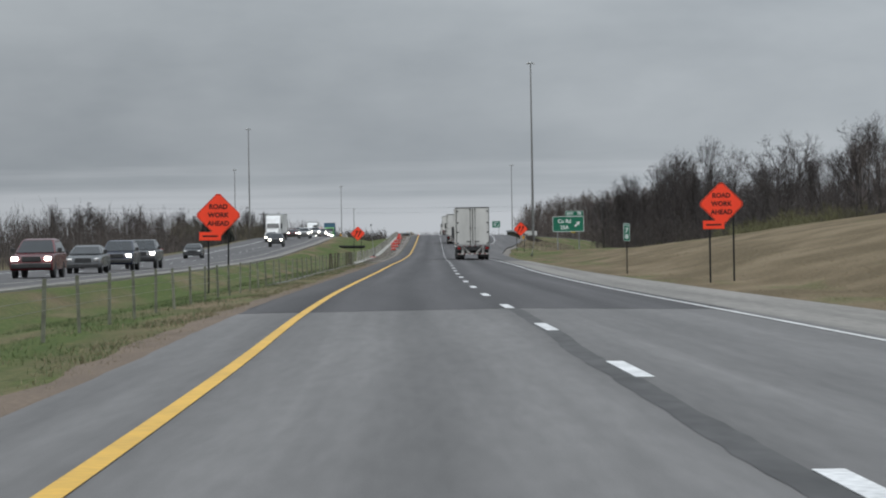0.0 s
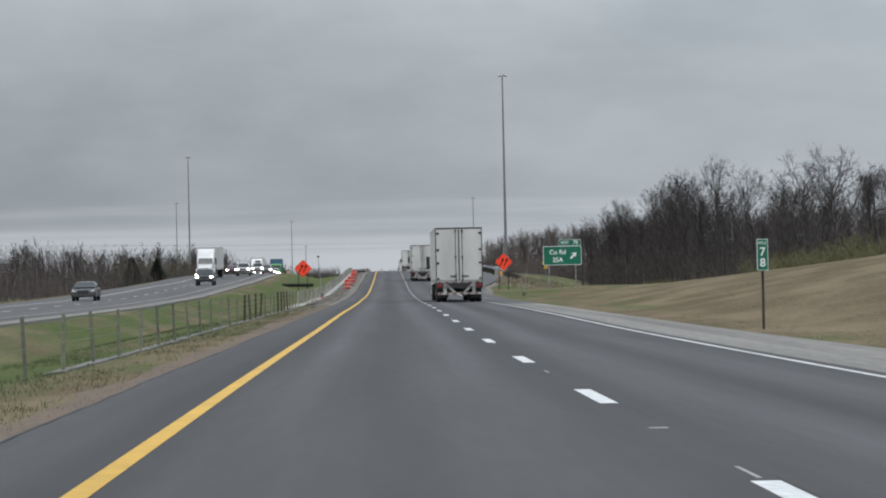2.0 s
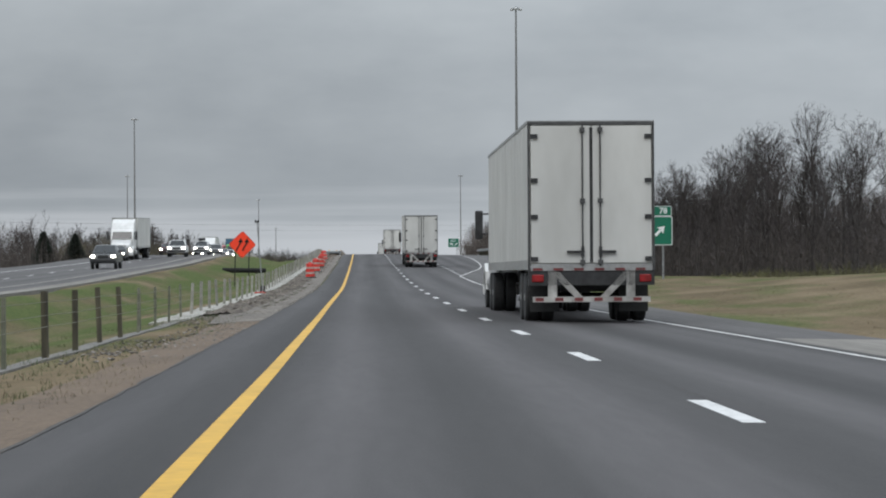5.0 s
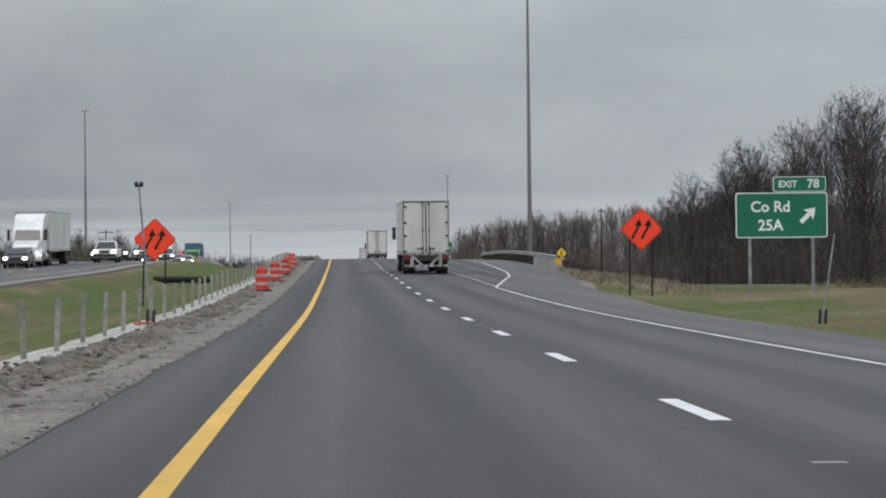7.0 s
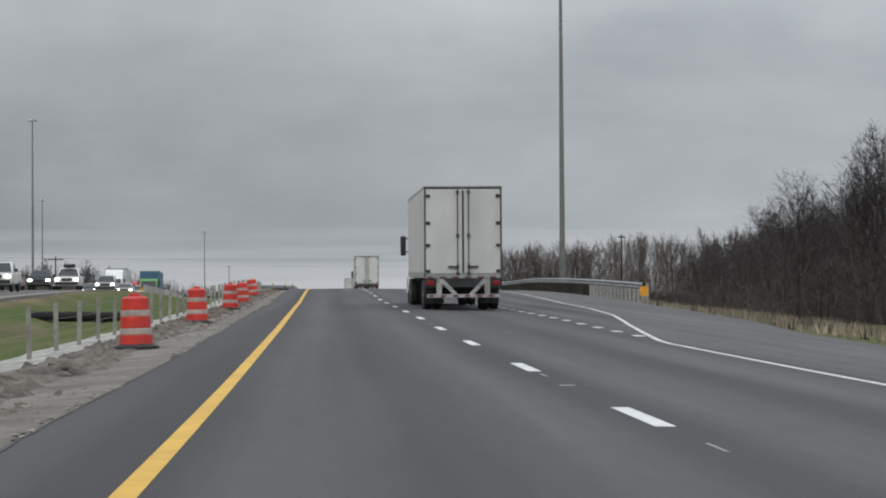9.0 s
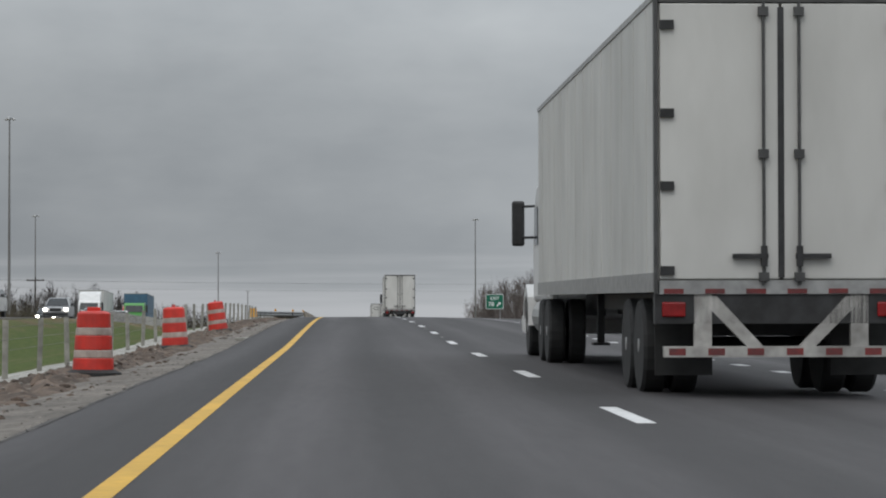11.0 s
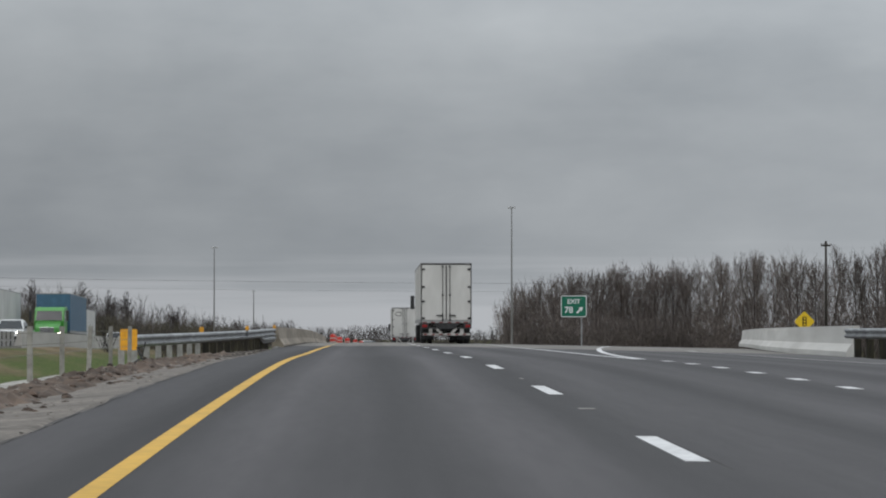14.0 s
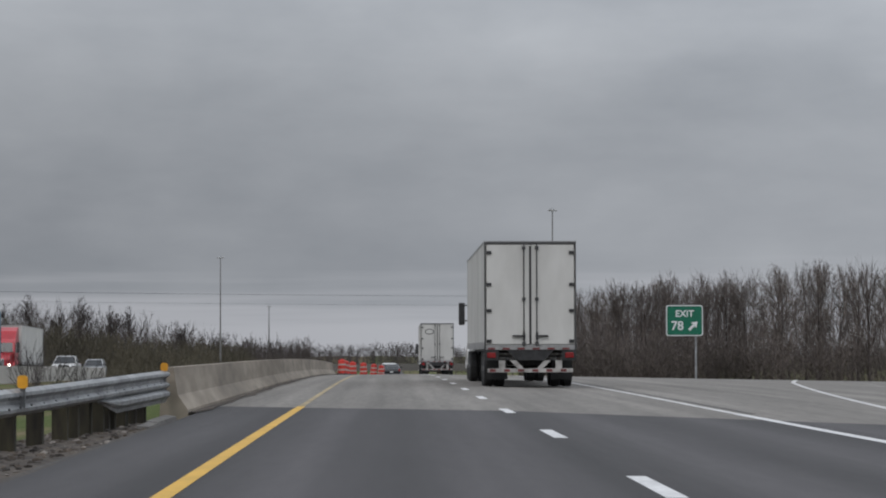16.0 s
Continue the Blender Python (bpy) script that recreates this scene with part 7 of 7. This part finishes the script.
scatter("dry_grass_left", 21, 900, left_verge(-7.6, -5.3, 20, 235), tuft(0.10), DRY_GRASS, "short dry grass along the margin and barrier", "grass")
scatter("dry_fringe_left", 29, 2600, left_verge(-6.1, -5.05, 20, 200), tuft(0.09), DRY_GRASS, "matted brown dry grass fringing the dirt strip", "grass")
scatter("green_grass_left", 26, 11500, left_verge(-12.0, -5.45, 30, 300), tuft(0.10), GREEN_BLADES, "short green grass blades in the median", "grass")
scatter("dry_grass_right", 22, 9000, right_verge, tuft(0.13), DRY_GRASS, "tufts of dry straw-coloured grass beside the shoulder", "grass")


def rail_grass(rng):
    s = rng.uniform(340, 470)
    u = rng.random() ** 1.6
    d = right_edge(s) + (0.3 + 7.5 * u if s < 388 else 1.2 + 5 * u)
    if noise.noise(Vector((d * 0.5, s * 0.12, 8.7))) + rng.uniform(-0.35, 0.35) < -0.12:
        return None
    return G(d, s, 0.0)


scatter("tall_dry_grass", 23, 4200, rail_grass, tuft(0.42), PALE_GRASS, "tall pale dry grass behind the guard rail", "grass")
scatter("dead_weeds", 31, 420, rail_grass, tuft(0.55), UNDERBRUSH, "dark dead weed stalks among the pale grass", "weeds")
scatter("loose_stones", 24, 13500, left_verge(-7.0, -4.85, 200, 490), stone(0.012, 0.045), STONE, "loose stones and clods on the gravel margin", "stones")
scatter("gravel_clods", 28, 2200, left_verge(-7.05, -5.5, 228, 346), clod(0.015, 0.07), GREY_EARTH, "grey clods and stones heaped beside the barrier", "earth")
scatter("earth_clods", 25, 3000, left_verge(-7.05, -5.5, 346, 478), clod(0.015, 0.07), CLOD, "brown earth clods heaped beside the barrier", "earth")

scatter("rail_stones", 30, 260, lambda rng: G(rng.uniform(-6.9, -5.40), rng.uniform(484, 513), 0.05), clod(0.012, 0.050), STONE, "pale stones strewn below the guard rail", "stones")
scatter("rail_rubble", 27, 800, lambda rng: G(rng.uniform(-6.9, -5.45), rng.uniform(485, 514), 0.045), clod(0.010, 0.055), RUBBLE, "dark stones and rubble below the guard rail", "stones")


def tyre_shred(d, s):
    k = Build()
    pts = [Vector((-0.16 + 0.064 * i, 0.05 * math.sin(i * 1.3), 0.012 + 0.02 * abs(math.sin(i * 0.9)))) for i in range(6)]
    n = len(pts)
    for p in pts:
        k.v += [tuple(p + Vector((0, -0.035, 0))), tuple(p + Vector((0, 0.035, 0))), tuple(p + Vector((0, 0.035, 0.014))), tuple(p + Vector((0, -0.035, 0.014)))]
    for i in range(n - 1):
        for c in range(4):
            k.f.append((4 * i + c, 4 * i + (c + 1) % 4, 4 * i + 4 + (c + 1) % 4, 4 * i + 4 + c))
    k.f += [(3, 2, 1, 0), (4 * n - 4, 4 * n - 3, 4 * n - 2, 4 * n - 1)]
    ob = part("tyre_shred", k, RUBBER)
    ob.matrix_world = Matrix.Translation(P(d, s, 0.004)) @ Matrix.Diagonal((0.4, 0.6, 0.6, 1))
    tagged(ob, "curled strip of black tyre rubber on the asphalt shoulder", "debris")


def slab_piece(d, s, w, l):
    k = Build().add([(-w, -l, -0.04), (w * 0.8, -l * 0.9, -0.04), (w, l * 0.8, -0.04), (-w * 0.7, l, -0.04), (-w, -l, 0.045), (w * 0.8, -l * 0.9, 0.05), (w, l * 0.8, 0.06), (-w * 0.7, l, 0.05)],
                    [(3, 2, 1, 0), (4, 5, 6, 7), (0, 1, 5, 4), (1, 2, 6, 5), (2, 3, 7, 6), (3, 0, 4, 7)])
    ob = part("concrete_fragment", k, MOW, bevel=0.015)
    ob.location = G(d, s, 0.05)
    tagged(ob, "broken piece of pale concrete lying on the gravel", "rubble")


def bent_debris(d, s):
    t = empty("bent_debris", Matrix.Translation(G(d, s, 0.03)))
    for a, b, c in (((-0.22, 0, 0.02), (0.0, 0.05, 0.16), (0.1, 0.0, 0.55)), ((0.24, 0.1, 0.02), (0.03, 0.0, 0.12), (-0.12, 0.05, 0.42)), ((-0.15, -0.12, 0.02), (0.05, 0.0, 0.06), (0.3, 0.1, 0.03))):
        part("bent_rod", Build().tube(a, b, 0.022, n=6).tube(b, c, 0.022, 0.014, n=6), DARK_STEEL, t)
    tagged(t, "small heap of bent dark metal beside the rail end", "debris")


tyre_shred(-4.36, 267.5)
slab_piece(-5.02, 388.8, 0.16, 0.6)
bent_debris(-7.55, 475.6)

# dark tar patch and seams beside the lane line
def ragged(side, seed):
    """One rim of the repair, which wanders across the lane line."""
    return lambda s: float(np.interp(s, (30, 44, 48.5, 62), (-0.20, -0.15, -0.05, 0.05))) + side + 0.025 * noise.noise(Vector((s * 0.45, seed, 0.3))) + 0.025 * noise.noise(Vector((s * 2.3, seed, 4.3)))


tagged(strip("tar_patch", ragged(-0.115, 2.0), ragged(0.115, 9.0), -60, SEAM - 0.1, -0.0015, TAR, step=0.6), "ragged dark tar repair along the lane line", "road repair", kind="structure")
for a, b in ((84, 91), (97, 104), (122, 129), (150, 153.5), (160, 166), (188, 201), (231, 236), (262, 265), (297, 302), (333, 337), (428, 432), (441, 446), (468, 472)):
    tagged(strip("centre_seam", lambda s: 0.11 + 0.02 * noise.noise(Vector((s * 0.5, 6.0, 0))), lambda s: 0.120 + 0.02 * noise.noise(Vector((s * 0.5, 6.0, 0))) + 0.012 * max(0.0, noise.noise(Vector((s * 0.8, 3.0, 0)))), a, b, 0.002, RUBBER_CRUMB, step=0.6), "thin dark crack in the paving seam beside the lane line", "road crack", kind="structure")
